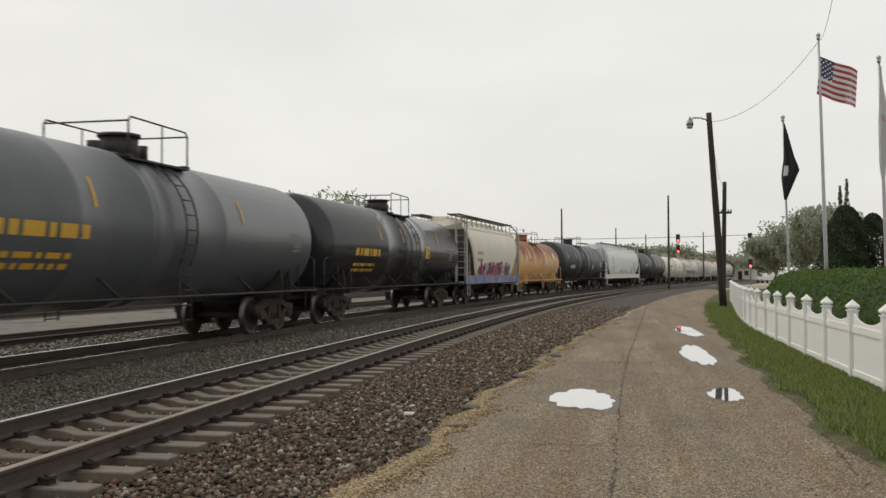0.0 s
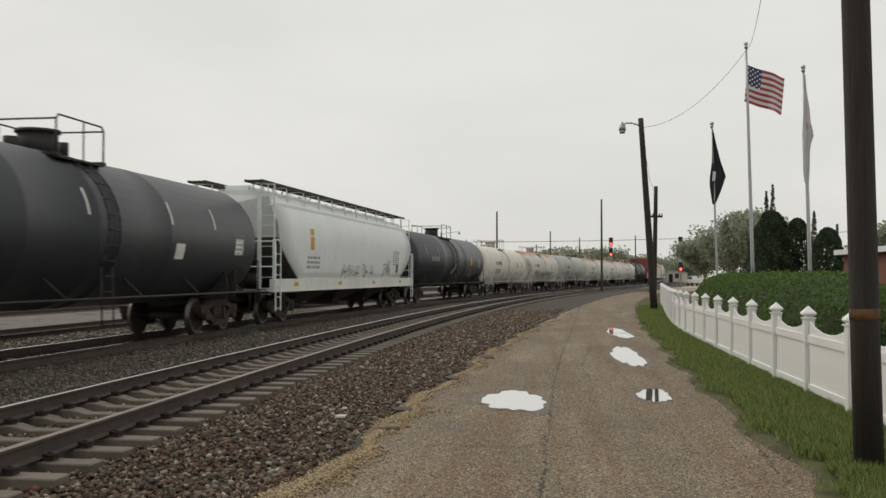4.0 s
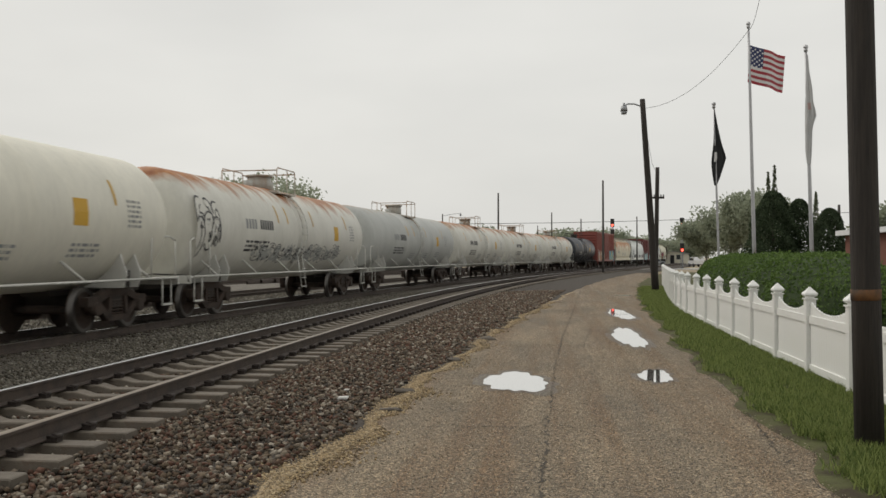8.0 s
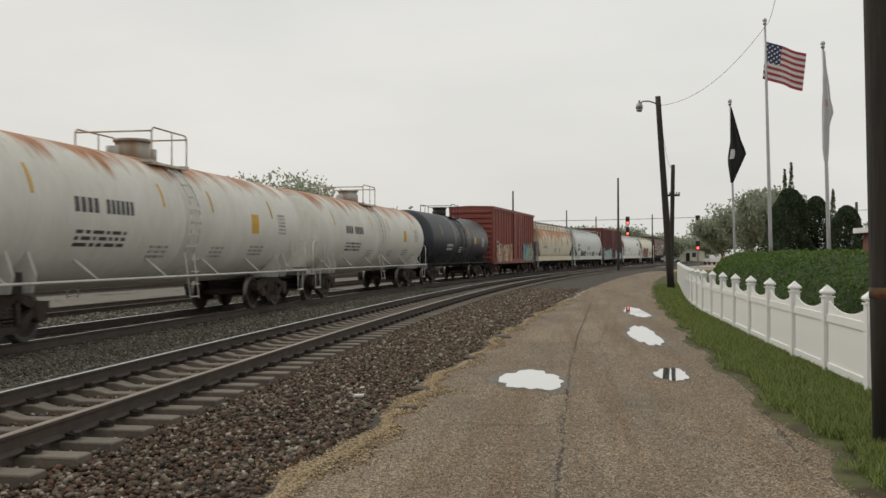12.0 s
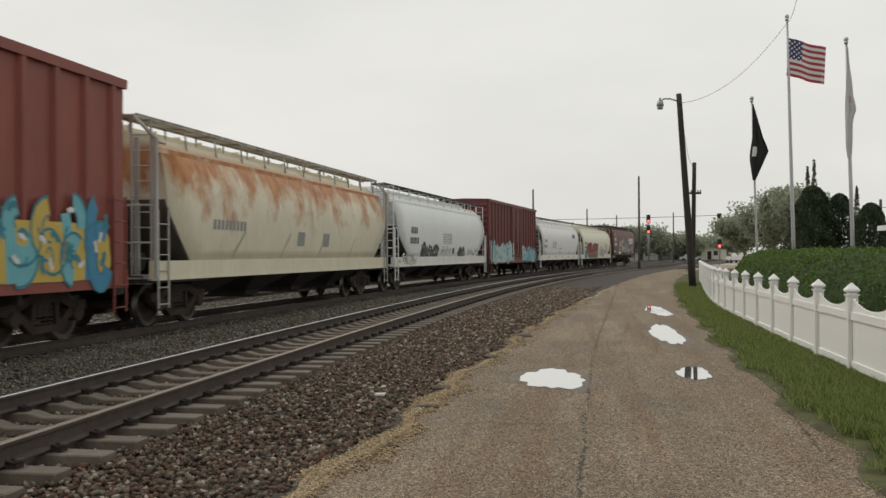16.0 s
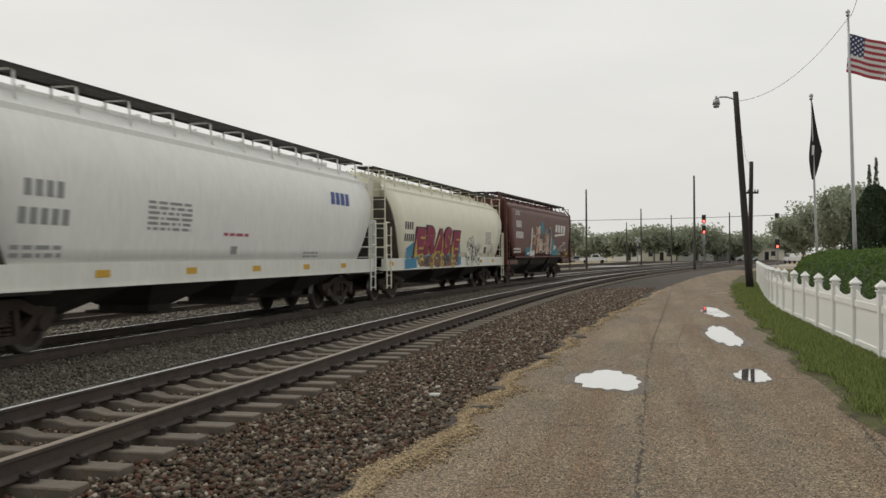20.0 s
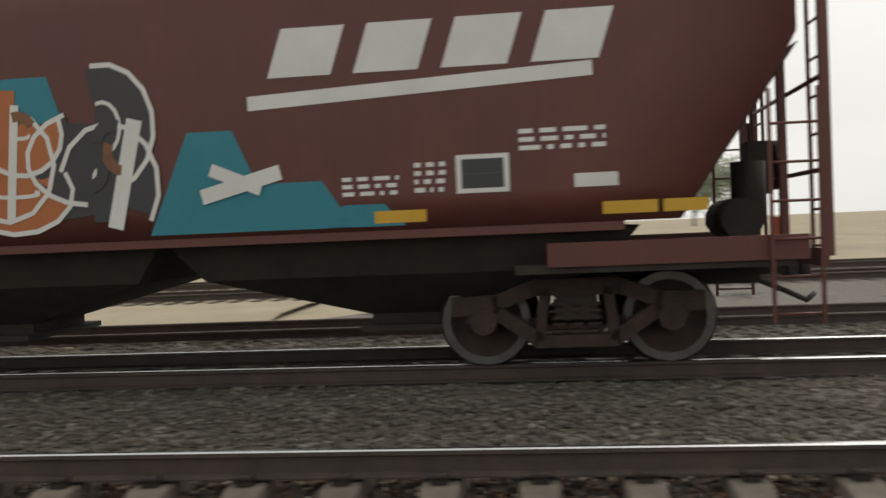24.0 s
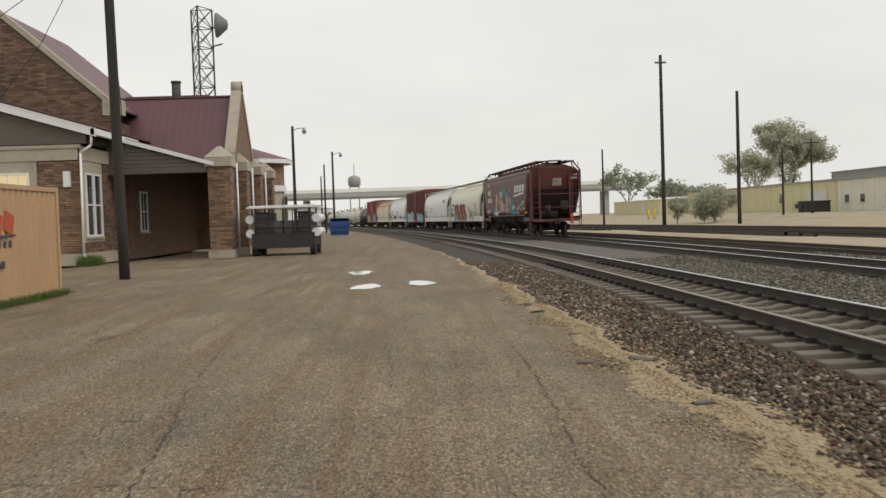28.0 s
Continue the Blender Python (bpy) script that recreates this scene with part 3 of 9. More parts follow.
def add_running_gear(car, L):
    for e in (-1, 1):
        truck = part("truck", ME_BOLSTER, None, car, "cast steel two-axle truck, brown with rust")
        truck.matrix_basis = pose(0, e * (L / 2 - 2.35), 0)
        for sx in (-1, 1):
            sf = part("side_frame", ME_SIDE, None, truck)
            sf.matrix_basis = pose(sx * 1.0, 0, 0, 0, 0, 0 if sx > 0 else 180)
        for y in (-0.89, 0.89):
            ws = part("wheelset", ME_WHEELSET, None, truck, "steel wheels with bright treads")
            ws.matrix_basis = pose(0, y, 0.44)
        cp = part("coupler", ME_COUPLER, None, car)
        cp.matrix_basis = pose(0, e * (L / 2 - 0.18), 0, 0, 0, 0 if e > 0 else 180)


def stroke(bm, y0, z0, y1, z1, w, surf, off=0.006, n=5, taper=1.0):
    """A painted stroke on the side of a car: a thin skin that follows the surface."""
    d = Vector((y1 - y0, z1 - z0))
    if d.length < 1e-6:
        return
    nr = Vector((-d.y, d.x)).normalized() * w / 2
    rows = []
    for i in range(n + 1):
        k = i / n
        c = Vector((y0, z0)) + d * k
        q = nr * (1 + (taper - 1) * k)
        rows.append([bm.verts.new((surf((c + q * s).y) + off, (c + q * s).x, (c + q * s).y)) for s in (-1, 0, 1)])
    for a, b in zip(rows, rows[1:]):
        for j in range(2):
            bm.faces.new((a[j], a[j + 1], b[j + 1], b[j]))


def bars(bm, y, z, w, h, rows, surf, seed, off=0.005, fill=0.55):
    """Unreadable small writing: rows of short bars."""
    rg = random.Random(seed)
    step = h / rows
    for i in range(rows):
        zz = z - i * step
        x = y
        while x < y + w - 0.02:
            ln = min(rg.uniform(0.05, 0.3) * max(w, 0.4), y + w - x)
            stroke(bm, x, zz, x + ln, zz, step * fill, surf, off, 1)
            x += ln + 0.04 + 0.03 * w


def letters(bm, y, z, n, w, h, surf, slant=0.0, gap=0.28, off=0.006):
    """A reporting mark shown as n plain blocks."""
    for i in range(n):
        a = y + i * w * (1 + gap)
        rows = []
        for k in range(4):
            zz = z + h * k / 3
            rows.append([bm.verts.new((surf(zz) + off, a + q * w + slant * h * k / 3, zz)) for q in (0.08, 0.92)])
        for r0, r1 in zip(rows, rows[1:]):
            bm.faces.new((r0[0], r0[1], r1[1], r1[0]))


def blob_paint(bm, c, h, w, tall, surf, off, rg, wob=0.14, n=22):
    """A rounded patch of paint centred at (c, h) on the side of a car; returns its rim."""
    ph = [rg.uniform(0, 6.28) for _ in range(3)]
    pw = rg.uniform(1.15, 3.0) if n == 22 else 4.0
    rim = []
    for i in range(n):
        a = 2 * math.pi * i / n
        k = 1 + wob * (math.sin(2 * a + ph[0]) + 0.6 * math.sin(3 * a + ph[1]) + 0.4 * math.sin(5 * a + ph[2]))
        x, z = math.cos(a), math.sin(a)
        q = (abs(x) ** pw + abs(z) ** pw) ** (-1 / pw)
        rim.append(Vector((c + x * q * w / 2 * k, h + z * q * tall / 2 * k)))
    rings = [[bm.verts.new((surf(h + (p.y - h) * f) + off, c + (p.x - c) * f, h + (p.y - h) * f)) for p in rim] for f in (1.0, 0.55)]
    mid = bm.verts.new((surf(h) + off, c, h))
    for i in range(n):
        k = (i + 1) % n
        bm.faces.new((rings[0][i], rings[0][k], rings[1][k], rings[1][i]))
        bm.faces.new((rings[1][i], rings[1][k], mid))
    return rim


def line_paint(bm, pts, w, surf, off):
    """A sprayed line of even width along (y, z) points."""
    prev = None
    for i, p in enumerate(pts):
        d = (pts[min(i + 1, len(pts) - 1)] - pts[max(i - 1, 0)])
        d = d.normalized() if d.length > 1e-6 else Vector((1, 0))
        q = Vector((-d.y, d.x)) * w / 2
        row = [bm.verts.new((surf(v.y) + off, v.x, v.y)) for v in (p - q, p + q)]
        if prev:
            bm.faces.new((prev[0], prev[1], row[1], row[0]))
        prev = row


def graffiti(car, y0, y1, z0, z1, fills, line, surf, seed, n=6, off=0.006):
    """A sprayed piece: fat overlapping bubble letters with counters, outlines and highlights."""
    rg = random.Random(seed)
    step = (y1 - y0) / n
    H = z1 - z0
    dark, light = bm_new(), bm_new()
    back = bm_new()
    blob_paint(back, (y0 + y1) / 2, z0 + H * 0.40, (y1 - y0) * 1.02, H * 0.72, surf, off, rg, 0.025, 40)
    part("graffiti_ground", back, fills[-1], car, "sprayed graffiti ground")

    def sweep(c, h, rx, rz, a, turn):
        return [Vector((c + rx * math.cos(a + t), h + rz * math.sin(a + t))) for t in np.linspace(0, turn, 9)]
    fat = min(step * 0.42, H * 0.26)
    thin = max(0.022, 0.035 * H)
    for i in range(n):
        c = y0 + step * (i + 0.5)
        h = z0 + H * rg.uniform(0.46, 0.54)
        bm, edge_bm = bm_new(), bm_new()
        for k in range(3):
            q = c + rg.uniform(-0.15, 0.15) * step
            v = h + (k - 1) * 0.2 * H
            rx, rz, a, turn = step * rg.uniform(0.25, 0.5), H * rg.uniform(0.14, 0.32), rg.uniform(0, 6.28), rg.uniform(1.6, 4.2)
            line_paint(bm, sweep(q, v, rx, rz, a, turn), fat * rg.uniform(0.8, 1.15), surf, off + 0.003 + 0.0015 * k)
            line_paint(edge_bm, sweep(q, v, rx + fat * 0.5, rz + fat * 0.5, a, turn * 0.95), thin, surf, off + 0.009)
            if k != 1:
                line_paint(edge_bm, sweep(q, v, max(rx - fat * 0.5, 0.02), max(rz - fat * 0.5, 0.02), a, turn), thin * 0.8, surf, off + 0.010)
        b = c + rg.uniform(-0.4, 0.4) * step
        line_paint(bm, [Vector((b, z0 + H * 0.05)), Vector((b + rg.uniform(-0.1, 0.1) * step, h)), Vector((b + rg.uniform(-0.2, 0.2) * step, z1 - rg.uniform(0, 0.15) * H))], fat * 0.9, surf, off + 0.0025)
        letter = part("graffiti_letter", bm, fills[i % len(fills)], car, "sprayed graffiti letter")
        part("outline", edge_bm, line, letter)
        for _ in range(2):
            line_paint(dark, sweep(c + rg.uniform(-0.3, 0.3) * step, h + rg.uniform(-0.35, 0.3) * H, step * 0.16, H * 0.1, rg.uniform(0, 6), 2.2), fat * 0.35, surf, off + 0.011)
            line_paint(light, sweep(c + rg.uniform(-0.35, 0.35) * step, h + rg.uniform(-0.3, 0.38) * H, step * 0.18, H * 0.12, rg.uniform(0, 6), 1.4), fat * 0.28, surf, off + 0.013)
    tagged(part("graffiti_shade", dark, line if line not in (BAR_W, BAR_G) else G_TEAL if G_CYAN in fills else BAR_K, car), kind="stuff")
    tagged(part("graffiti_highlight", light, BAR_W if line is not BAR_W else fills[0], car), kind="stuff")


def sprayed_word(car, text, y0, y1, z0, z1, fill, edge_m, drop, surf, lean=0.12):
    """Fat sprayed capitals with a dark edge and a shifted shadow, laid on the side of a car."""
    step = (y1 - y0) / len(text)
    for i, ch in enumerate(text):
        for m, fat, off, dy, dz in ((edge_m, 0.13, 0.022, 0.0, 0.0), (drop, 0.08, 0.028, 0.05, -0.08), (fill, 0.075, 0.036, 0.0, 0.02)):
            cu = bpy.data.curves.new("graffiti_letter", "FONT")
            cu.body, cu.size, cu.offset = ch, 1.0, fat
            tmp = bpy.data.objects.new("graffiti_letter", cu)
            me = bpy.data.meshes.new_from_object(tmp)
            bpy.data.objects.remove(tmp)
            for v in me.vertices:
                u, w = (v.co.x - 0.05) / 0.62, v.co.y / 0.72
                z = z0 + w * (z1 - z0) + dz + (0.10 if i % 2 else 0.0)
                v.co = (surf(z) + off, y0 + (i + u * 0.98) * step + lean * w * step + dy, z)
            me.materials.clear()
            me.materials.append(m)
            part("graffiti_letter", me, None, car, "sprayed capital letter")


def ladder(car, x, y, z0, z1, material, width=0.42, along="y", step=0.33, r=0.013):
    bm = bm_new()
    dx, dy = (0, width / 2) if along == "y" else (width / 2, 0)
    for s in (-1, 1):
        box(bm, x + s * dx - 0.016, x + s * dx + 0.016, y + s * dy - 0.016, y + s * dy + 0.016, z0, z1)
    z = z0 + 0.08
    while z < z1:
        rod(bm, (x - dx, y - dy, z), (x + dx, y + dy, z), r, 6)
        z += step
    return part("ladder", bm, material, car)


def finish_car(car, u0, u1):
    CARS.append((car, (u0 + u1) / 2, u1 - u0))


# ---- tank car ----
def tank_car(u0, u1, r, body, frame_m, label, marks, zc=None, rail_m=None, dome="grey", cage=0.0, deck=0.86):
    L = u1 - u0
    zc = zc or r + 0.80
    car = thing("tank_car", label, "tank car", group="freight train")
    half = L / 2 - 0.45

    def surf(z):
        return math.sqrt(max(r * r - (z - zc) ** 2, 0.01))
    rail_m = rail_m or frame_m
    bm = bm_new()
    seg = 40
    prof = []
    for k in range(7):
        a = math.pi / 2 * k / 6
        prof.append((half - 0.48 + 0.48 * math.cos(a), r * math.sin(a)))
    prof = [(y, q) for y, q in prof] + [(half * 0.33, r), (half * 0.33 - 0.02, r + 0.006), (half * 0.33 - 0.14, r + 0.006), (half * 0.33 - 0.16, r), (0.45, r), (0.44, r + 0.012), (0.30, r + 0.012), (0.29, r)]
    full = prof + [(-y, q) for y, q in prof[::-1]]
    rings = [[Vector((q * math.cos(2 * math.pi * i / seg), y, zc + q * math.sin(2 * math.pi * i / seg))) for i in range(seg)] for y, q in full if q > 0.001]
    loft(bm, rings)
    part("tank", bm, body, car)
    # stub sills, saddles, end platforms
    for e in (-1, 1):
        bm = bm_new()
        box(bm, -0.3, 0.3, e * (L / 2 - 0.3), e * (L / 2 - 3.6), 0.72, zc - r + 0.12)
        ys = sorted((e * (L / 2 - 2.05), e * (L / 2 - 2.65)))
        pts = [(-1.35, 0.86), (1.35, 0.86), (1.42, 1.15)] + [(r * 1.005 * math.cos(a), zc + r * 1.005 * math.sin(a)) for a in np.linspace(-0.5, math.pi * -1 + 0.5, 12)] + [(-1.42, 1.15)]
        box(bm, -1.2, 1.2, ys[0] + 0.06, ys[1] - 0.06, 0.86, 1.2)
        part("sill", bm, M_GRIME if frame_m is not M_BLACK else M_BLACK, car, "stub sill under the tank")
        bm = bm_new()
        for y in ys:
            slab(bm, [Vector((x, y - 0.02, z)) for x, z in pts], 0.04, (0, 1, 0))
        part("saddle", bm, rail_m, car, "steel saddle that carries the tank")
    for e in (-1, 1):
        bm = bm_new()
        ya, yb = sorted((e * (L / 2 - 0.32), e * (L / 2 - 0.75)))
        box(bm, -1.45, 1.45, ya, yb, 0.98, 1.03)
        box(bm, -1.45, 1.45, e * (L / 2 - 0.30) - 0.02, e * (L / 2 - 0.30) + 0.02, 0.86, 1.05)
        part("end_platform", bm, frame_m, car)
        for sx in (-1, 1):
            bm = bm_new()
            polyrod(bm, [(sx * 1.4, e * (L / 2 - 0.36), 1.0), (sx * 1.4, e * (L / 2 - 0.36), 1.85), (sx * 1.38, e * (L / 2 - 0.6), 1.93), (sx * 1.38, e * (L / 2 - 1.5), 1.93), (sx * 1.38, e * (L / 2 - 1.5), 1.05)], 0.02)
            box(bm, sx * 1.4 - 0.03, sx * 1.4 + 0.03, e * (L / 2 - 0.8) - 0.22, e * (L / 2 - 0.8) + 0.22, 0.42, 0.46)
            for q in (-0.22, 0.22):
                rod(bm, (sx * 1.4, e * (L / 2 - 0.8) + q, 0.44), (sx * 1.4, e * (L / 2 - 0.8) + q, 1.0), 0.018, 6)
            part("grab_iron", bm, rail_m, car)
    # side running rail and its struts
    for sx in (-1, 1):
        bm = bm_new()
        rod(bm, (sx * 1.48, -L / 2 + 0.4, 1.02), (sx * 1.48, L / 2 - 0.4, 1.02), 0.026, 6)
        for k in range(6):
            y = -half + 1.3 + k * (2 * half - 2.6) / 5
            rod(bm, (sx * 1.48, y, 1.02), (sx * surf(1.4), y - 0.3, 1.4), 0.028, 6)
        part("handrail", bm, rail_m, car)
    # manway, platform and cage on top
    top = zc + r
    bm = bm_new()
    rod(bm, (0, 0, top - 0.1), (0, 0, top + 0.36), 0.38, 18)
    rod(bm, (0, 0, top + 0.36), (0, 0, top + 0.42), 0.43, 18)
    rod(bm, (0.1, 0.75, top - 0.05), (0.1, 0.75, top + 0.28), 0.1, 10)
    rod(bm, (-0.1, -0.72, top - 0.05), (-0.1, -0.72, top + 0.2), 0.14, 10)
    part("manway", bm, dome if not isinstance(dome, str) else frame_m, car, "bolted manway dome").matrix_basis = pose(0, cage, 0)
    bm = bm_new()
    for sx in (-1, 1):
        box(bm, sx * 0.74 - 0.2, sx * 0.74 + 0.2, -deck, deck, top - 0.22, top - 0.18)
    for y in (-deck + 0.05, deck - 0.05):
        box(bm, -0.94, 0.94, y - 0.1, y + 0.1, top - 0.18, top - 0.13)
    part("platform", bm, frame_m, car).matrix_basis = pose(0, cage, 0)
    bm = bm_new()
    for sx in (-1, 1):
        x = sx * 0.9
        polyrod(bm, [(x, -deck, top - 0.2), (x, -deck, top + 0.5), (x, -deck + 0.08, top + 0.58), (x, deck - 0.08, top + 0.58), (x, deck, top + 0.5), (x, deck, top - 0.2)], 0.02)
        rod(bm, (x, 0.1, top - 0.2), (x, 0.1, top + 0.58), 0.016, 6)
    for y in (-deck, deck):
        rod(bm, (-0.9, y, top + 0.5), (0.9, y, top + 0.5), 0.018, 6)
    part("safety_cage", bm, rail_m, car, "railing round the manway platform").matrix_basis = pose(0, cage, 0)
    for sx in (-1, 1):
        bm = bm_new()
        for s in (-0.22, 0.22):
            pts = [(sx * 1.5, s, 0.5)] + [(sx * (surf(z) + 0.1), s, z) for z in np.linspace(zc - 0.7, top - 0.25, 10)]
            polyrod(bm, pts, 0.018)
        for z in np.linspace(0.55, top - 0.35, 11):
            x = max(surf(z), 0.4) + 0.1 if z > zc - 0.7 else 1.5 - (z - 0.5) * 0.0
            rod(bm, (sx * x, -0.22, z), (sx * x, 0.22, z), 0.014, 6)
        part("ladder", bm, rail_m, car).matrix_basis = pose(0, cage, 0)
    # markings on the platform side
    for kind, m, args in marks:
        bm = bm_new()
        if kind == "mark":
            letters(bm, *args, surf)
        elif kind == "bars":
            bars(bm, *args, surf, 7)
        elif kind == "patch":
            stroke(bm, *args, surf)
        elif kind == "ticks":
            for y in args:
                stroke(bm, y, zc + 0.25, y, zc + 0.75, 0.09, surf)
        tagged(part("marking", bm, m, car), kind="" if kind == "patch" else "stuff")
    add_running_gear(car, L)
    finish_car(car, u0, u1)
    return car, surf, zc


# ---- covered hopper ----
def hopper_car(u0, u1, body, sill_m, label, marks, bays=3, deck_m=None, frame_m=None, inset=2.1, bulge=0.10, end_tall=2.7, straight=False, framed=False, slope_m=None):
    L = u1 - u0
    car = thing("covered_hopper", label, "hopper car", group="freight train")
    yb = L / 2 - 0.55
    Z0, Z1, ZE, ZR = (1.38, 3.86, 4.12, 4.30) if straight else (1.32, 3.78, 4.14, 4.26)
    XW = 1.56 if straight else 1.50
    yb = L / 2 - (0.12 if straight else 0.55)

    def surf(z):
        if z < Z0:
            return XW
        k = (z - Z0) / (Z1 - Z0)
        if straight:
            return XW + bulge * math.sin(math.pi * min(k * 0.9 + 0.05, 0.95)) - max(0.0, z - Z1) / (ZE - Z1) * 0.3
        # rounded sides that draw in to the eaves
        return XW - 0.04 + bulge * math.sin(math.pi * min(k * 0.8 + 0.05, 0.95)) - 0.20 * max(0.0, (k - 0.6) / 0.4) ** 2 - max(0.0, z - Z1) / (ZE - Z1) * 0.12
    frame_m = frame_m or body
    deck_m = deck_m or M_BLACK

    def yend(z):
        if z >= end_tall:
            return yb - 0.25 - (0.0 if straight else 0.38 * ((z - end_tall) / (ZE - end_tall)) ** 1.7)
        return yb - 0.25 - inset * ((end_tall - z) / (end_tall - Z0)) ** (1.0 if straight else 1.35)
    # side sheets and roof: rings along the outline, each cut to its slope
    zs = list(np.linspace(Z0, Z1, 9)) + [Z1 + 0.14, Z1 + 0.28, ZE]
    bm = bm_new()
    n = 14
    cols = []
    for i in range(n + 1):
        f = i / n * 2 - 1
        ring = [Vector((surf(z), f * yend(z), z)) for z in zs] + [Vector((0.5, f * yend(ZE), ZR)), Vector((-0.5, f * yend(ZE), ZR))] + [Vector((-surf(z), f * yend(z), z)) for z in zs[::-1]]
        cols.append([bm.verts.new(p) for p in ring])
    m = len(cols[0])
    for a, b in zip(cols, cols[1:]):
        for i in range(m):
            fc = bm.faces.new((a[i], a[(i + 1) % m], b[(i + 1) % m], b[i]))
            fc.smooth = i not in (8, 11, 12, 13, 14, 17, m - 1)
    bm.faces.new(cols[0][::-1])
    bm.faces.new(cols[-1])
    part("body", bm, body, car)
    # lap seams and top chord
    bm = bm_new()
    for sx in (-1, 1):
        x = sx * (surf(Z1) + 0.02)
        box(bm, min(x, x - sx * 0.06), max(x, x - sx * 0.06), -yb + 0.22, yb - 0.22, Z1 - 0.05, Z1 + 0.06)
    part("top_chord", bm, body, car)
    for sx in (-1, 1):
        bm = bm_new()
        xs = sorted((sx * 1.53, sx * 1.43))
        if straight:
            box(bm, xs[0], xs[1] + 0.03, -L / 2 + 1.9, L / 2 - 1.9, 1.30, 1.42)
            for e in (-1, 1):
                box(bm, xs[0], xs[1], *sorted((e * (L / 2 - 0.3), e * (L / 2 - 2.6))), 0.98, 1.2)
        else:
            box(bm, xs[0], xs[1], -L / 2 + 0.42, L / 2 - 0.42, 1.0, 1.36)
            box(bm, xs[0] - 0.02, xs[1] + 0.02, -L / 2 + 0.42, L / 2 - 0.42, 0.97, 1.0)
        part("side_sill", bm, sill_m, car)
    # hopper bays
    lo, hi = -yend(Z0) + 0.3, yend(Z0) - 0.3
    for k in range(bays):
        a, b = lo + (hi - lo) * k / bays, lo + (hi - lo) * (k + 1) / bays
        c = (a + b) / 2
        bm = bm_new()
        loft(bm, [[Vector((x, y, z)) for x, y in ((-w, a2), (w, a2), (w, b2), (-w, b2))] for w, a2, b2, z in ((1.38, a + 0.03, b - 0.03, 1.34), (1.2, a + 0.35, b - 0.35, 0.95), (0.55, c - 0.42, c + 0.42, 0.52), (0.55, c - 0.42, c + 0.42, 0.38))], smooth=False)
        box(bm, -0.8, 0.8, c - 0.5, c + 0.5, 0.36, 0.42)
        part("hopper_bay", bm, M_GRIME, car, "sloping discharge bay with an outlet gate")
    # slope sheets at the ends, coloured dark for grime and the shade there
    for e in (-1, 1):
        bm = bm_new()
        levels = np.linspace(Z0, end_tall - 0.01, 8)
        loft(bm, [[Vector((-surf(z) + 0.03, e * (yend(z) + 0.004), z)), Vector((surf(z) - 0.03, e * (yend(z) + 0.004), z)), Vector((surf(z) - 0.03, e * (yend(z) + 0.02), z)), Vector((-surf(z) + 0.03, e * (yend(z) + 0.02), z))] for z in levels], smooth=False)
        part("slope_sheet", bm, slope_m or M_SLOPE, car, "sloping end sheet, its colour darkened for grime and shade")
    if straight:
        for e in (-1, 1):
            bm = bm_new()
            box(bm, -0.42, 0.42, *sorted((e * (L / 2 - 0.15), e * (L / 2 - 0.95))), 4.50, 4.54)
            box(bm, -0.42, -0.37, *sorted((e * (L / 2 - 0.15), e * (L / 2 - 0.95))), 4.30, 4.51)
            box(bm, 0.37, 0.42, *sorted((e * (L / 2 - 0.15), e * (L / 2 - 0.95))), 4.30, 4.51)
            part("crosswalk", bm, deck_m, car, "steel grating crosswalk at the roof end")
    # ends: slope sheet shadow frame, platform, posts, ladders
    for e in (-1, 1):
        bm = bm_new()
        ya, yb2 = sorted((e * (L / 2 - 0.42), e * (L / 2 - 2.9)))
        box(bm, -1.5, 1.5, ya, yb2, 0.92, 1.0)
        box(bm, -0.35, 0.35, *sorted((e * (L / 2 - 0.5), e * (L / 2 - 4.2))), 0.7, 0.95)
        part("end_platform", bm, M_GRIME, car)
        bm = bm_new()
        ye = e * (L / 2 - (0.15 if straight else 0.47))
        yi = e * (yb - 0.30)
        full = straight or framed
        for sx in (-1, 1):
            box(bm, sx * 1.55 - 0.04, sx * 1.55 + 0.04, ye - 0.04, ye + 0.04, 1.0, 3.95 if full else 2.62)
            box(bm, sx * 0.95 - 0.05, sx * 0.95 + 0.05, *sorted((yi, yi + e * 0.07)), 1.0, 4.05)
            if full:
                rod(bm, (sx * 1.55, ye, 3.95), (sx * 1.1, ye, 4.46), 0.04, 6)
                rod(bm, (sx * 1.55, ye, 3.9), (sx * 1.55, yi, 3.9), 0.03, 6)
            else:
                for z in (1.8, 2.6):
                    rod(bm, (sx * 1.55, ye, z), (sx * 1.55, yi, z), 0.022, 6)
            rod(bm, (sx * 1.1, ye if full else yi, 4.46), (sx * 1.1, yi - e * 0.4, 4.46), 0.03, 6)
        for z in (1.75, 2.55):
            rod(bm, (-1.55, ye, z), (1.55, ye, z), 0.022, 6)
        box(bm, -1.45, 1.45, ye - 0.03, ye + 0.03, 0.9, 1.06)
        part("end_frame", bm, frame_m, car)
        bm = bm_new()
        rod(bm, (-0.55, ye - e * 0.02, 1.9), (-0.55, ye + e * 0.04, 1.9), 0.26, 16)
        box(bm, -0.75, -0.35, *sorted((ye - e * 0.3, ye - e * 0.05)), 1.6, 2.15)
        rod(bm, (0.4, ye - e * 0.45, 1.3), (0.4, ye - e * 0.45, 1.9), 0.17, 12)
        rod(bm, (-0.2, ye - e * 0.6, 1.35), (0.9, ye - e * 0.6, 1.35), 0.2, 12)
        part("brake_gear", bm, M_GRIME, car, "brake wheel, cylinder and air reservoir")
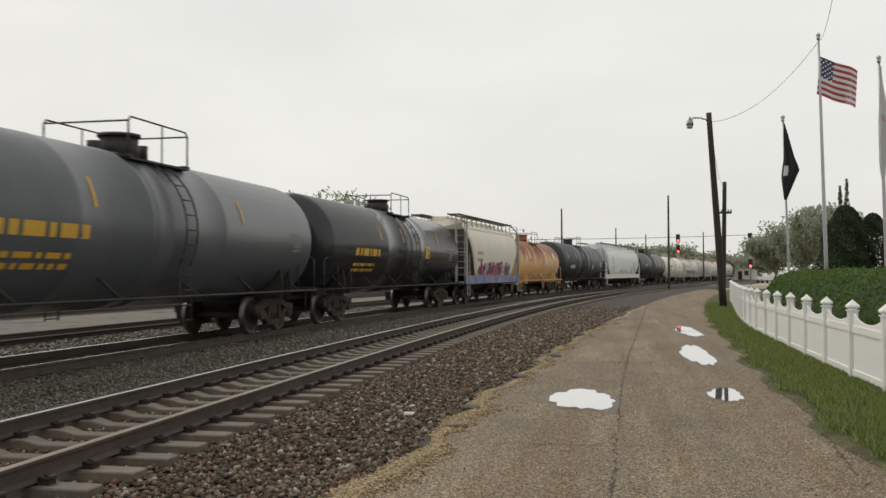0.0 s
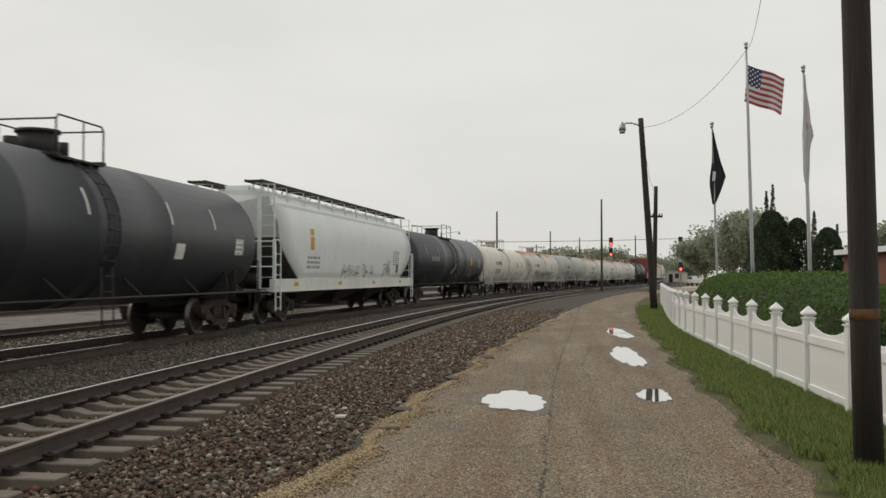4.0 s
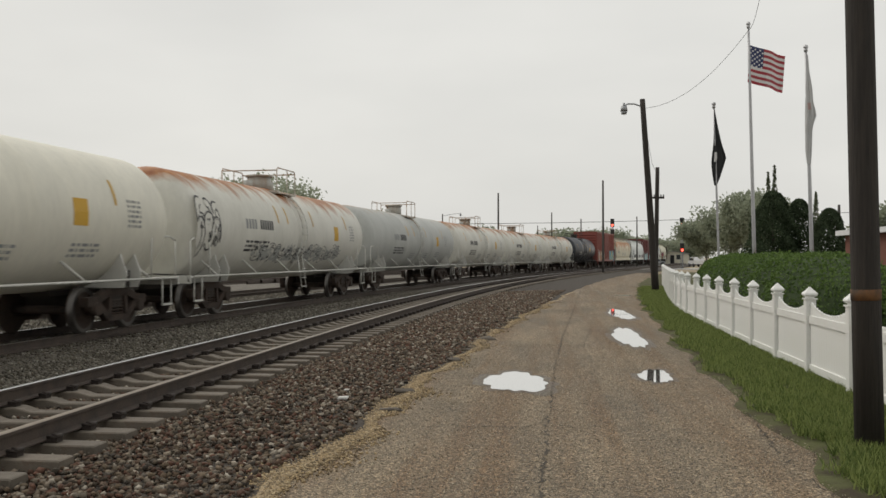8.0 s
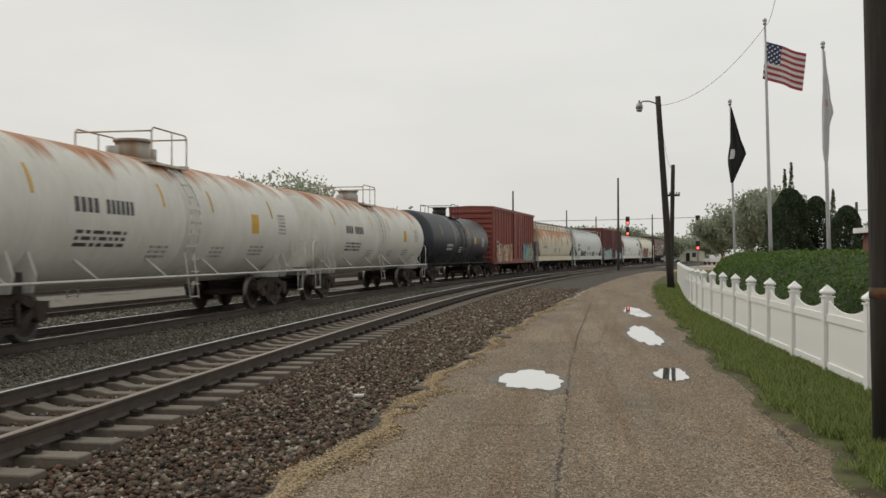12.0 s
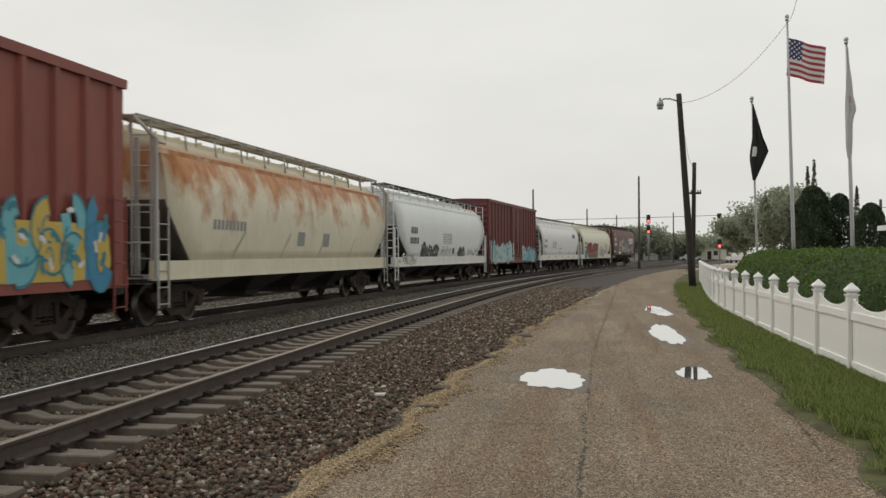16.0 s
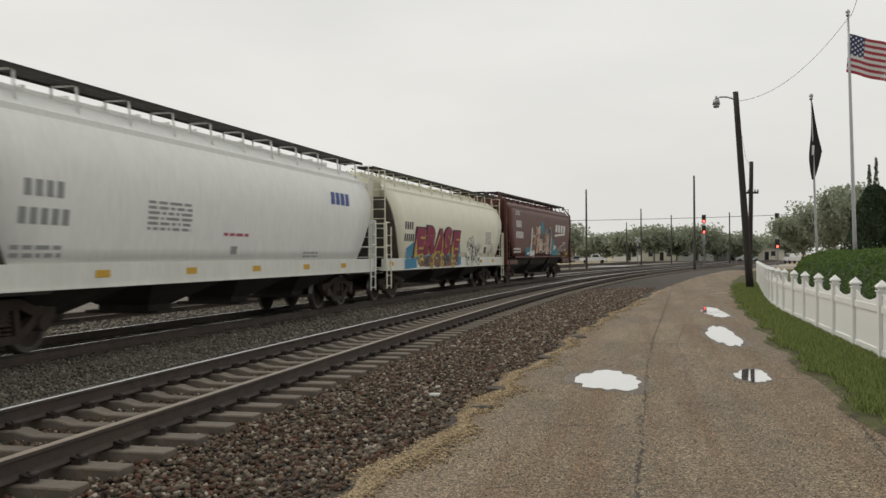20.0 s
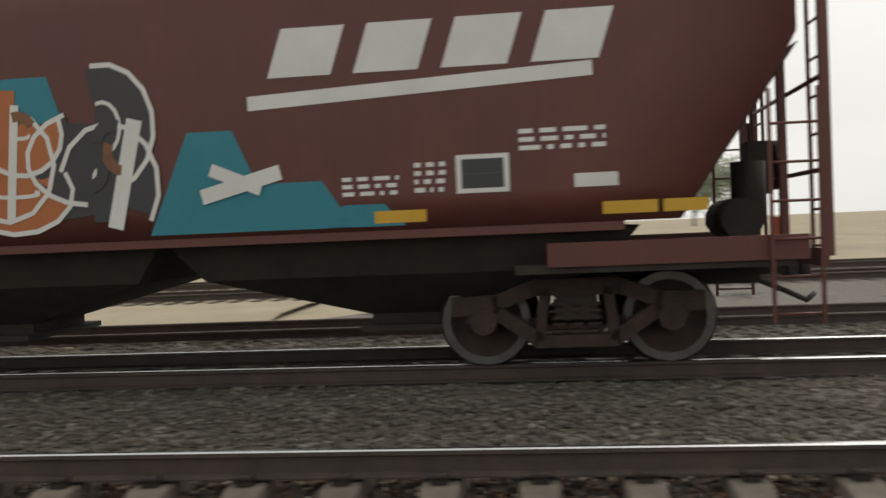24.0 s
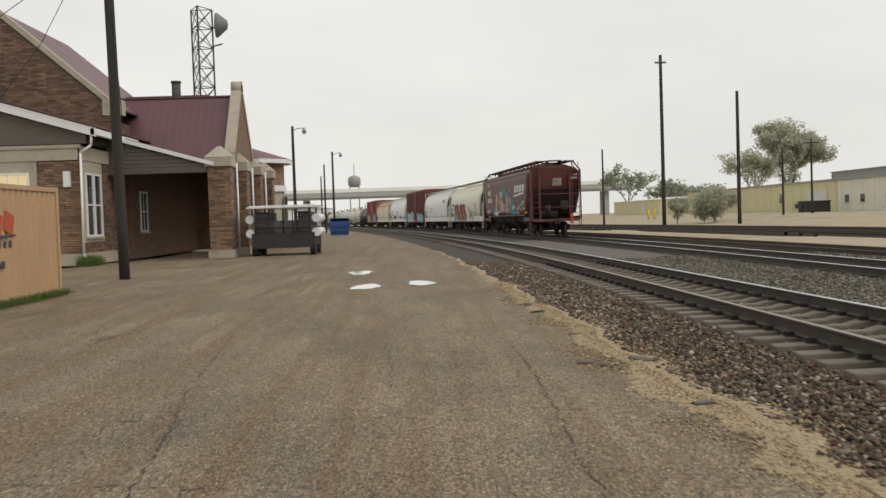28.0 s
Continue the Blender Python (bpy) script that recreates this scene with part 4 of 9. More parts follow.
        for sx in (-1, 1):
            ladder(car, sx * 1.58, e * (L / 2 - (0.42 if straight else 0.72)), 0.42, 2.45, frame_m)
            ladder(car, sx * 1.24, ye if full else yi + e * 0.12, 1.0, 4.4, frame_m, along="x")
    # roof: trough hatches and side running boards on brackets
    bm = bm_new()
    box(bm, -0.36, 0.36, -yb + 0.8, yb - 0.8, ZR - 0.02, ZR + 0.14)
    k = -yb + 0.9
    while k < yb - 0.9:
        box(bm, -0.42, 0.42, k, k + 0.06, ZR + 0.13, ZR + 0.18)
        k += 1.1
    part("hatch", bm, body, car, "long trough hatch on the roof")
    for sx in (-1, 1):
        bm = bm_new()
        xs = sorted((sx * 0.62, sx * 1.16))
        y = -yb - 0.1
        box(bm, xs[0], xs[0] + 0.04, -yb - 0.1, yb + 0.1, 4.44, 4.52)
        box(bm, xs[1] - 0.04, xs[1], -yb - 0.1, yb + 0.1, 4.44, 4.52)
        while y < yb + 0.1:
            box(bm, xs[0], xs[1], y, y + 0.085, 4.475, 4.505)
            y += 0.125
        part("running_board", bm, deck_m, car, "dark steel grating walkway")
        bm = bm_new()
        rod(bm, (sx * 1.12, 0, 4.45), (sx * (surf(Z1 + 0.16) - 0.01), 0, Z1 + 0.16), 0.022, 5)
        rod(bm, (sx * 1.12, 0, 4.45), (sx * 0.62, 0, 4.45), 0.02, 5)
        rod(bm, (sx * 0.66, 0, 4.45), (sx * 0.66, 0, 4.20), 0.022, 5)
        me_bracket = done("bracket", bm, frame_m)
        for y in np.linspace(-yb + 0.5, yb - 0.5, 12):
            part("bracket", me_bracket, None, car).matrix_basis = pose(0, y, 0)
    for kind, mm, args in marks:
        bm = bm_new()
        if kind == "mark":
            letters(bm, *args, surf)
        elif kind == "slant":
            letters(bm, *args, surf, slant=0.35, gap=0.14)
        elif kind == "bars":
            bars(bm, *args, surf, 11)
        elif kind == "patch":
            stroke(bm, *args, surf)
        elif kind == "sill":
            for y in args:
                stroke(bm, y, 1.19, y + 0.42, 1.19, 0.12, lambda z: 1.53)
        tagged(part("marking", bm, mm, car), kind="" if kind == "patch" else "stuff")
    add_running_gear(car, L)
    finish_car(car, u0, u1)
    return car, surf


# ---- boxcar ----
def box_car(u0, u1, body, label, marks, door_y=0.0, door_w=3.0):
    L = u1 - u0
    car = thing("boxcar", label, "boxcar", group="freight train")
    yb = L / 2 - 0.5
    Z0, Z1 = 1.0, 4.84

    def surf(z):
        return 1.50
    bm = bm_new()
    box(bm, -1.45, 1.45, -yb, yb, Z0, Z1)
    part("body", bm, body, car)
    bm = bm_new()
    loft(bm, [[Vector((x, y, z)) for x, z in ((-1.53, Z1 - 0.03), (-1.53, Z1 + 0.04), (0, Z1 + 0.09), (1.53, Z1 + 0.04), (1.53, Z1 - 0.03))] for y in (-yb - 0.03, yb + 0.03)], smooth=False)
    for y in np.arange(-yb + 0.6, yb - 0.2, 1.2):
        loft(bm, [[Vector((x, q, z + k)) for x, z in ((-1.45, Z1 + 0.043), (0, Z1 + 0.09), (1.45, Z1 + 0.043))] + [Vector((0, q, Z1 + 0.04))] for q, k in ((y, 0.0), (y + 0.01, 0.03), (y + 0.07, 0.03), (y + 0.08, 0.0))], smooth=False)
    part("roof", bm, body, car)
    for sx in (-1, 1):
        y = -yb + 0.08
        while y < yb:
            if abs(y - door_y) > door_w / 2 + 0.1:
                bm = bm_new()
                xs = sorted((sx * 1.45, sx * 1.53))
                loft(bm, [[Vector((xs[0] if sx > 0 else xs[1], y - 0.09, z)), Vector((xs[1] if sx > 0 else xs[0], y - 0.05, z)), Vector((xs[1] if sx > 0 else xs[0], y + 0.05, z)), Vector((xs[0] if sx > 0 else xs[1], y + 0.09, z))] for z in (Z0 + 0.2, Z1 - 0.12)], smooth=False)
                part("side_post", bm, body, car)
            y += 0.88
        bm = bm_new()
        xs = sorted((sx * 1.44, sx * 1.54))
        box(bm, *xs, -yb, yb, Z0 - 0.12, Z0 + 0.2)
        box(bm, *xs, -yb, yb, Z1 - 0.14, Z1)
        part("side_sill", bm, body, car)
        door = bm_new()
        xs = sorted((sx * 1.46, sx * 1.55))
        box(door, *xs, door_y - door_w / 2, door_y + door_w / 2, Z0 + 0.22, Z1 - 0.16)
        x2 = sorted((sx * 1.54, sx * 1.585))
        d = part("door", door, body, car, "sliding plug door with ribs and lock rods")
        for z in np.linspace(Z0 + 0.35, Z1 - 0.3, 4):
            bm = bm_new()
            box(bm, *x2, door_y - door_w / 2, door_y + door_w / 2, z - 0.04, z + 0.04)
            part("door_rib", bm, body, d)
        for y in (-door_w / 2 + 0.04, 0, door_w / 2 - 0.04):
            bm = bm_new()
            box(bm, x2[0], x2[1] + (0.003 if sx > 0 else 0), door_y + y - 0.04, door_y + y + 0.04, Z0 + 0.22, Z1 - 0.16)
            part("door_rib", bm, body, d)
        bm = bm_new()
        for y in (-0.7, 0.7):
            rod(bm, (sx * 1.61, door_y + y, Z0 + 0.25), (sx * 1.61, door_y + y, Z1 - 0.2), 0.025, 6)
        box(bm, *sorted((sx * 1.59, sx * 1.63)), door_y - 0.12, door_y + 0.12, 1.9, 2.2)
        part("lock_rod", bm, body, d)
    for e in (-1, 1):
        bm = bm_new()
        z = Z0 + 0.25
        while z < Z1 - 0.2:
            loft(bm, [[Vector((x, e * yb, z - 0.13)), Vector((x, e * (yb + 0.09), z - 0.05)), Vector((x, e * (yb + 0.09), z + 0.05)), Vector((x, e * yb, z + 0.13))] for x in (-1.38, 1.38)], smooth=False)
            z += 0.36
        part("end_rib", bm, body, car, "pressed corrugations of the end wall")
        bm = bm_new()
        box(bm, -0.4, 0.4, *sorted((e * (yb + 0.25), e * (yb - 3.5))), 0.66, 0.98)
        box(bm, -1.4, 1.4, *sorted((e * (yb + 0.1), e * (yb - 0.2))), 0.75, 1.0)
        part("underframe", bm, M_GRIME, car)
        for sx in (-1, 1):
            ladder(car, sx * 1.58, e * (yb - 0.35), 0.45, 2.6, body, step=0.4)
            ladder(car, sx * 1.15, e * (yb + 0.16), 1.0, 2.6, body, along="x", step=0.4)
    bm = bm_new()
    box(bm, -0.25, 0.25, -yb + 3, yb - 3, 0.66, 0.98)
    part("underframe", bm, M_GRIME, car)
    for y in np.linspace(-yb + 3, yb - 3, 6):
        bm = bm_new()
        box(bm, -1.4, 1.4, y - 0.06, y + 0.06, 0.72, 1.0)
        part("crossbearer", bm, M_GRIME, car)
    for kind, mm, args in marks:
        bm = bm_new()
        if kind == "mark":
            letters(bm, *args, surf)
        elif kind == "bars":
            bars(bm, *args, surf, 5)
        elif kind == "patch":
            stroke(bm, *args, lambda z: 1.535)
        tagged(part("marking", bm, mm, car), kind="" if kind == "patch" else "stuff")
    add_running_gear(car, L)
    finish_car(car, u0, u1)
    return car, (lambda z: 1.535)


def car_pose(u, L, t):
    s = u - SPEED * t
    h = L / 2 - 2.35
    a, b = tp(s - h, lat2(s - h), RAIL_Z - 0.03), tp(s + h, lat2(s + h), RAIL_Z - 0.03)
    d = b - a
    return Matrix.Translation((a + b) / 2) @ Matrix.Rotation(math.atan2(-d.x, d.y), 4, "Z")

# ---- the train, front to rear; numbers are the ends of each car along the track at the start ----
G_PALE = paint("pale_cyan_spray_paint", (0.42, 0.57, 0.58), rough=0.6)
P_GLOSSK = rusted("glossy_black_tank_paint", (0.014, 0.015, 0.018), (0.022, 0.024, 0.028), (0.03, 0.027, 0.025), (0.04, 0.034, 0.03), 3.6, 4.6, 0.25, rough=0.2)
P_SLATE = rusted("slate_grey_tank_paint", (0.07, 0.077, 0.088), (0.092, 0.10, 0.112), (0.06, 0.052, 0.047), (0.08, 0.065, 0.055), 3.6, 4.6, 0.25, rough=0.32)
P_MATTK = rusted("matt_black_tank_paint", (0.017, 0.02, 0.026), (0.026, 0.03, 0.037), (0.05, 0.045, 0.04), (0.06, 0.05, 0.045), 3.6, 5.0, 0.2, rough=0.45)
P_NAVYK = rusted("blue_black_tank_paint", (0.016, 0.020, 0.029), (0.027, 0.032, 0.043), (0.05, 0.048, 0.046), (0.06, 0.05, 0.045), 3.6, 5.2, 0.2, rough=0.42)
P_TAN = rusted("grey_tan_hopper_paint", (0.68, 0.635, 0.52), (0.75, 0.71, 0.59), (0.42, 0.35, 0.26), (0.36, 0.29, 0.2), 3.4, 5.6, 0.3)
P_ORANGE = rusted("rusty_orange_tank_paint", (0.78, 0.50, 0.24), (0.70, 0.40, 0.17), (0.14, 0.042, 0.02), (0.34, 0.12, 0.04), 2.0, 3.1, 0.72, blotch=0.9)
P_GREY = rusted("light_grey_hopper_paint", (0.74, 0.77, 0.76), (0.79, 0.82, 0.80), (0.35, 0.33, 0.3), (0.3, 0.27, 0.24), 3.4, 5.2, 0.3)
P_CREAM = rusted("cream_tank_paint", (0.76, 0.735, 0.63), (0.68, 0.66, 0.57), (0.45, 0.38, 0.27), (0.36, 0.28, 0.18), 3.0, 5.2, 0.3)
P_WHITE = rusted("dirty_white_tank_paint", (0.69, 0.68, 0.62), (0.60, 0.59, 0.53), (0.25, 0.085, 0.028), (0.42, 0.19, 0.065), 2.7, 3.55, 0.46, blotch=1.0)
P_GREYT = rusted("grey_tank_paint", (0.47, 0.48, 0.46), (0.40, 0.41, 0.39), (0.34, 0.18, 0.08), (0.40, 0.24, 0.12), 3.05, 3.9, 0.38)
P_BROWN = rusted("faded_red_boxcar_paint", (0.27, 0.066, 0.048), (0.21, 0.055, 0.042), (0.30, 0.12, 0.08), (0.16, 0.055, 0.036), 3.6, 6.4, 0.4)
P_DKRED = rusted("dark_red_boxcar_paint", (0.155, 0.034, 0.03), (0.12, 0.028, 0.025), (0.15, 0.055, 0.036), (0.10, 0.035, 0.025), 3.6, 6.4, 0.35)
P_RUSTH = rusted("rust_streaked_cream_hopper_paint", (0.74, 0.69, 0.54), (0.66, 0.61, 0.46), (0.34, 0.12, 0.035), (0.52, 0.25, 0.09), 1.9, 3.6, 0.62, streak=(0.5, 0.75, 0.6), blotch=1.3, soft=0.5, eave=3.84)
P_SILVER = rusted("silver_grey_hopper_paint", (0.79, 0.80, 0.78), (0.83, 0.84, 0.81), (0.5, 0.5, 0.49), (0.34, 0.33, 0.31), 3.4, 5.6, 0.3)
P_IVORY = rusted("ivory_hopper_paint", (0.82, 0.80, 0.65), (0.77, 0.75, 0.61), (0.5, 0.47, 0.37), (0.42, 0.38, 0.29), 3.4, 5.6, 0.3)
P_MAROON = rusted("maroon_hopper_paint", (0.128, 0.038, 0.029), (0.10, 0.031, 0.025), (0.09, 0.035, 0.03), (0.07, 0.03, 0.026), 3.2, 6.0, 0.3, rough=0.5)
# maroon darkened to paint the shadow on the last car's slope sheets
P_MAROON_SHADE = rusted("shaded_maroon_sheet", (0.035, 0.018, 0.016), (0.024, 0.014, 0.013), (0.03, 0.018, 0.015), (0.04, 0.022, 0.018), 3.2, 6.0, 0.3, rough=0.8)
P_WSILL = rusted("white_sill_paint", (0.78, 0.78, 0.73), (0.66, 0.66, 0.61), (0.3, 0.22, 0.15), (0.36, 0.28, 0.2), 1.9, 3.2, 0.4)
P_BSILL = rusted("blue_oversprayed_sill", (0.06, 0.08, 0.26), (0.30, 0.30, 0.42), (0.06, 0.07, 0.2), (0.4, 0.4, 0.42), 0.5, 2.0, 0.5, streak=False)
P_GRFRAME = rusted("grey_frame_paint", (0.46, 0.46, 0.43), (0.38, 0.38, 0.35), (0.3, 0.2, 0.13), (0.25, 0.17, 0.1), 2.0, 4.8, 0.4)
P_WFRAME = rusted("white_handrail_paint", (0.62, 0.62, 0.58), (0.5, 0.49, 0.45), (0.34, 0.2, 0.1), (0.3, 0.2, 0.12), 1.5, 4.0, 0.35)

orange_marks = lambda y: [("bars", BAR_Y, (y, 2.15, 2.6, 0.42, 1)), ("bars", BAR_Y, (y, 1.75, 2.2, 0.34, 2))]
tank_car(7.7, 25.2, 1.53, P_SLATE, M_BLACK, "slate-grey tank car with a faded orange mark, reflecting the sky", orange_marks(-5.2) + [("bars", BAR_G, (7.0, 2.45, 0.6, 0.5, 5)), ("ticks", BAR_Y, (-2.4, 0.4, 3.8))], cage=0.9, deck=1.15)
tank_car(25.2, 42.57, 1.53, P_GLOSSK, M_BLACK, "glossy black tank car with orange lettering and a yellow placard", orange_marks(-6.4) + [("patch", BAR_Y, (2.4, 2.3, 3.05, 2.3, 0.5)), ("ticks", BAR_Y, (-3.6, -0.8, 4.6)), ("bars", BAR_G, (6.4, 2.45, 0.7, 0.5, 5))], cage=0.8, deck=1.15)
car, surf = hopper_car(42.57, 55.44, P_TAN, P_BSILL, "grey-tan covered hopper with red and blue graffiti along its foot", [("bars", BAR_G, (-4.3, 2.55, 1.2, 0.3, 1)), ("bars", BAR_G, (-4.3, 2.2, 1.2, 0.3, 1)), ("patch", BAR_Y, (-5.0, 2.0, -5.0, 2.35, 0.12))], bays=2, frame_m=P_GRFRAME, inset=1.5, end_tall=3.74, bulge=0.14, framed=True)
graffiti(car, -3.9, 3.6, 1.34, 2.1, [G_RED, G_BLUE, G_PALE, G_RED, G_BLUE, G_ORANGE], G_RED, surf, 3, 11)
car, surf, zc = tank_car(55.44, 69.36, 1.40, P_ORANGE, P_ORANGE, "short orange-tan tank car streaked with dark rust", [("bars", BAR_G, (-4.4, 2.3, 1.3, 0.35, 1)), ("patch", M_PLACARD, (1.6, 2.15, 2.1, 2.15, 0.45)), ("patch", M_PLACARD, (4.3, 2.7, 4.9, 2.7, 0.3)), ("bars", BAR_G, (4.4, 2.3, 0.7, 0.5, 5)), ("patch", M_PLACARD, (-4.9, 2.35, -4.6, 2.35, 0.3))], dome=P_ORANGE)
tank_car(69.36, 87.25, 1.53, P_MATTK, M_BLACK, "long matt black tank car with small white stencils", [("mark", BAR_W, (-6.4, 1.85, 7, 0.2, 0.26)), ("ticks", BAR_W, (-7.4, -3.9, -0.8, 3.0, 5.6)), ("patch", BAR_W, (7.0, 2.2, 7.6, 2.2, 0.4)), ("bars", BAR_G, (7.0, 2.5, 0.7, 0.6, 5)), ("patch", BAR_W, (3.2, 2.0, 3.7, 2.0, 0.35))])
car, surf = hopper_car(87.25, 106.88, P_GREY, P_WSILL, "light grey covered hopper with an orange emblem and white tags", [("patch", BAR_Y, (-6.4, 2.75, -6.0, 2.75, 0.75)), ("bars", BAR_G, (5.7, 2.6, 1.2, 0.7, 7)), ("bars", BAR_G, (-6.7, 2.1, 1.4, 0.5, 3)), ("patch", BAR_K, (6.4, 1.8, 6.8, 1.8, 0.4)), ("sill", BAR_Y, (-8, -3, 2, 7))], bays=3)
graffiti(car, -2.6, 2.0, 1.2, 1.85, [BAR_W, P_WSILL], BAR_K, surf, 8, 7)
graffiti(car, 3.9, 5.4, 1.35, 2.1, [P_GREY, BAR_W], BAR_K, surf, 18, 3)
car, surf, zc = tank_car(106.88, 126.41, 1.53, P_NAVYK, M_BLACK, "dark blue-black tank car with yellow ticks and a white scribble", [("mark", BAR_G, (-6.6, 2.25, 7, 0.22, 0.26)), ("ticks", BAR_Y, (-7.6, -4.6, -1.6, 1.4, 6.4)), ("patch", BAR_Y, (4.6, 2.35, 5.15, 2.35, 0.5)), ("bars", BAR_G, (4.6, 1.7, 1.2, 0.4, 3)), ("patch", BAR_G, (-0.9, 1.6, 0.3, 2.1, 0.28)), ("bars", BAR_W, (7.4, 2.5, 0.6, 0.6, 5))], deck=1.2)

def white_tank(u0, u1, body, label, seed, dome=None):
    y0 = -(u1 - u0) * 0.30
    return tank_car(u0, u1, 1.44, body, P_WFRAME, label, [("mark", BAR_G if seed % 2 else BAR_K, (y0, 2.25, 4, 0.18, 0.27)), ("mark", BAR_K, (y0 + 1.15, 2.25, 6, 0.15, 0.27)), ("bars", BAR_K, (y0 + 0.1, 1.9, 1.9, 0.35, 3)), ("bars", BAR_G, (-1.9, 1.65, 0.9, 0.3, 3)), ("bars", BAR_G, (1.4, 1.65, 0.8, 0.3, 3)),
        ("ticks", BAR_Y, (y0 + 2.8 if seed % 2 else y0 - 1.3, -1.4, 1.3, 5.6)), ("patch", BAR_Y, (3.9, 2.3, 4.45, 2.3, 0.5)), ("bars", BAR_G, (6.1, 2.6, 0.6, 0.6, 6)), ("bars", BAR_G, (4.0, 1.7, 1.1, 0.3, 3))], dome=dome or P_GRFRAME)


white_tank(126.41, 143.05, P_CREAM, "cream tank car with faint grey lettering and a yellow panel", 1, P_GRFRAME)
car, surf, zc = white_tank(143.05, 160.02, P_WHITE, "dirty white tank car, rusty crown and black scrawled graffiti", 3)
graffiti(car, -8.4, -6.9, 1.6, 2.9, [P_WHITE], BAR_K, surf, 4, 3)
graffiti(car, -4.2, 4.8, 1.35, 1.85, [P_WHITE, P_GREYT], BAR_K, surf, 5, 16)
white_tank(160.02, 178.43, P_GREYT, "grey tank car with rust streaks along its crown", 5)
white_tank(178.43, 195.23, P_WHITE, "off-white tank car with brown rust along its crown", 2)
white_tank(195.23, 212.21, P_WHITE, "off-white tank car with rust blotches and black stencils", 4)
white_tank(212.21, 229.18, P_WHITE, "off-white tank car with a rusty crown and pale rails", 6)
tank_car(229.18, 245.13, 1.49, P_NAVYK, M_BLACK, "dark blue-black tank car with yellow ticks and white stencils", [("ticks", BAR_Y, (-5.6, -1.6, 1.2, 4.0)), ("patch", BAR_Y, (2.9, 2.35, 3.5, 2.35, 0.4)), ("bars", BAR_W, (-4.4, 2.0, 1.4, 0.4, 2)), ("bars", BAR_W, (-1.2, 1.9, 1.0, 0.35, 3)), ("patch", BAR_G, (0.0, 1.7, 0.5, 1.95, 0.3)), ("bars", BAR_W, (5.4, 2.5, 0.7, 0.6, 6))])
car, surf = box_car(245.13, 261.6, P_BROWN, "faded red boxcar with ribbed sides, rust and pale graffiti", [("patch", BAR_W, (0.7, 3.15, 1.5, 3.15, 0.4)), ("patch", BAR_W, (0.3, 1.75, 0.3, 2.05, 0.22)), ("bars", BAR_W, (-6.9, 2.4, 0.5, 1.2, 4))], door_y=0.7, door_w=3.4)
graffiti(car, -7.2, -1.7, 0.98, 2.3, [G_CREAM, BAR_W, G_CREAM, G_ORANGE], G_RUST, surf, 12, 9, off=0.02)
graffiti(car, 2.9, 7.4, 0.98, 2.4, [G_CYAN, G_SKY, G_CYAN, G_YELLOW], G_TEAL, surf, 13, 6, off=0.02)
car, surf = hopper_car(261.6, 280.01, P_RUSTH, P_RUSTH, "cream covered hopper heavily streaked with orange rust", [("mark", BAR_G, (-6.6, 2.1, 9, 0.17, 0.24)), ("patch", BAR_G, (-0.9, 1.95, -0.3, 1.95, 0.42)), ("patch", BAR_G, (1.4, 1.95, 2.0, 1.95, 0.42))], bays=4, frame_m=P_GRFRAME, deck_m=P_GRFRAME, inset=1.3, bulge=0.14, framed=True)
bm = bm_new()
for y in (-5.4, -2.2, 1.0, 4.2):
    stroke(bm, y, 1.4, y + 0.7, 2.1, 0.05, surf, 0.02)
part("slope_seam", bm, P_GRFRAME, car)
car, surf = hopper_car(280.01, 299.04, P_GREY, P_WSILL, "light grey covered hopper with black and white graffiti along its foot", [("mark", BAR_K, (-7.0, 2.42, 4, 0.22, 0.3)), ("mark", BAR_K, (-7.1, 1.95, 6, 0.19, 0.3)), ("bars", BAR_G, (-1.1, 2.5, 1.9, 0.55, 6)), ("patch", BAR_K, (1.0, 1.65, 1.4, 1.65, 0.3)), ("sill", BAR_Y, (-9.0,))], bays=4)
graffiti(car, -5.2, -2.1, 1.05, 1.95, [BAR_K], BAR_G, surf, 21, 3)
graffiti(car, 2.2, 3.9, 1.05, 1.95, [BAR_K], BAR_G, surf, 22, 2)
graffiti(car, -1.4, 0.6, 1.35, 1.85, [P_GREY], BAR_K, surf, 23, 4)
graffiti(car, 4.6, 7.6, 1.35, 1.8, [P_GREY], BAR_K, surf, 24, 5)
graffiti(car, -8.4, -6.2, 1.1, 1.5, [P_WSILL], BAR_K, lambda z: 1.535, 25, 4)
car, surf = box_car(299.04, 315.43, P_DKRED, "dark red boxcar with ribbed sides and cyan graffiti along its foot", [("mark", BAR_W, (-7.9, 2.0, 3, 0.2, 0.3)), ("patch", BAR_W, (-0.2, 2.2, 0.9, 2.2, 0.12)), ("patch", BAR_W, (-1.3, 2.45, -1.0, 2.45, 0.25)), ("patch", BAR_W, (0.2, 2.45, 0.4, 2.45, 0.2))], door_y=0.2, door_w=3.0)
graffiti(car, -8.0, -0.8, 0.9, 2.3, [G_PALE, G_CYAN, G_PALE, G_PALE], BAR_W, surf, 31, 8, off=0.02)
graffiti(car, 2.2, 8.0, 0.95, 1.95, [G_PALE, G_PALE, G_CYAN], G_TEAL, surf, 32, 6, off=0.02)
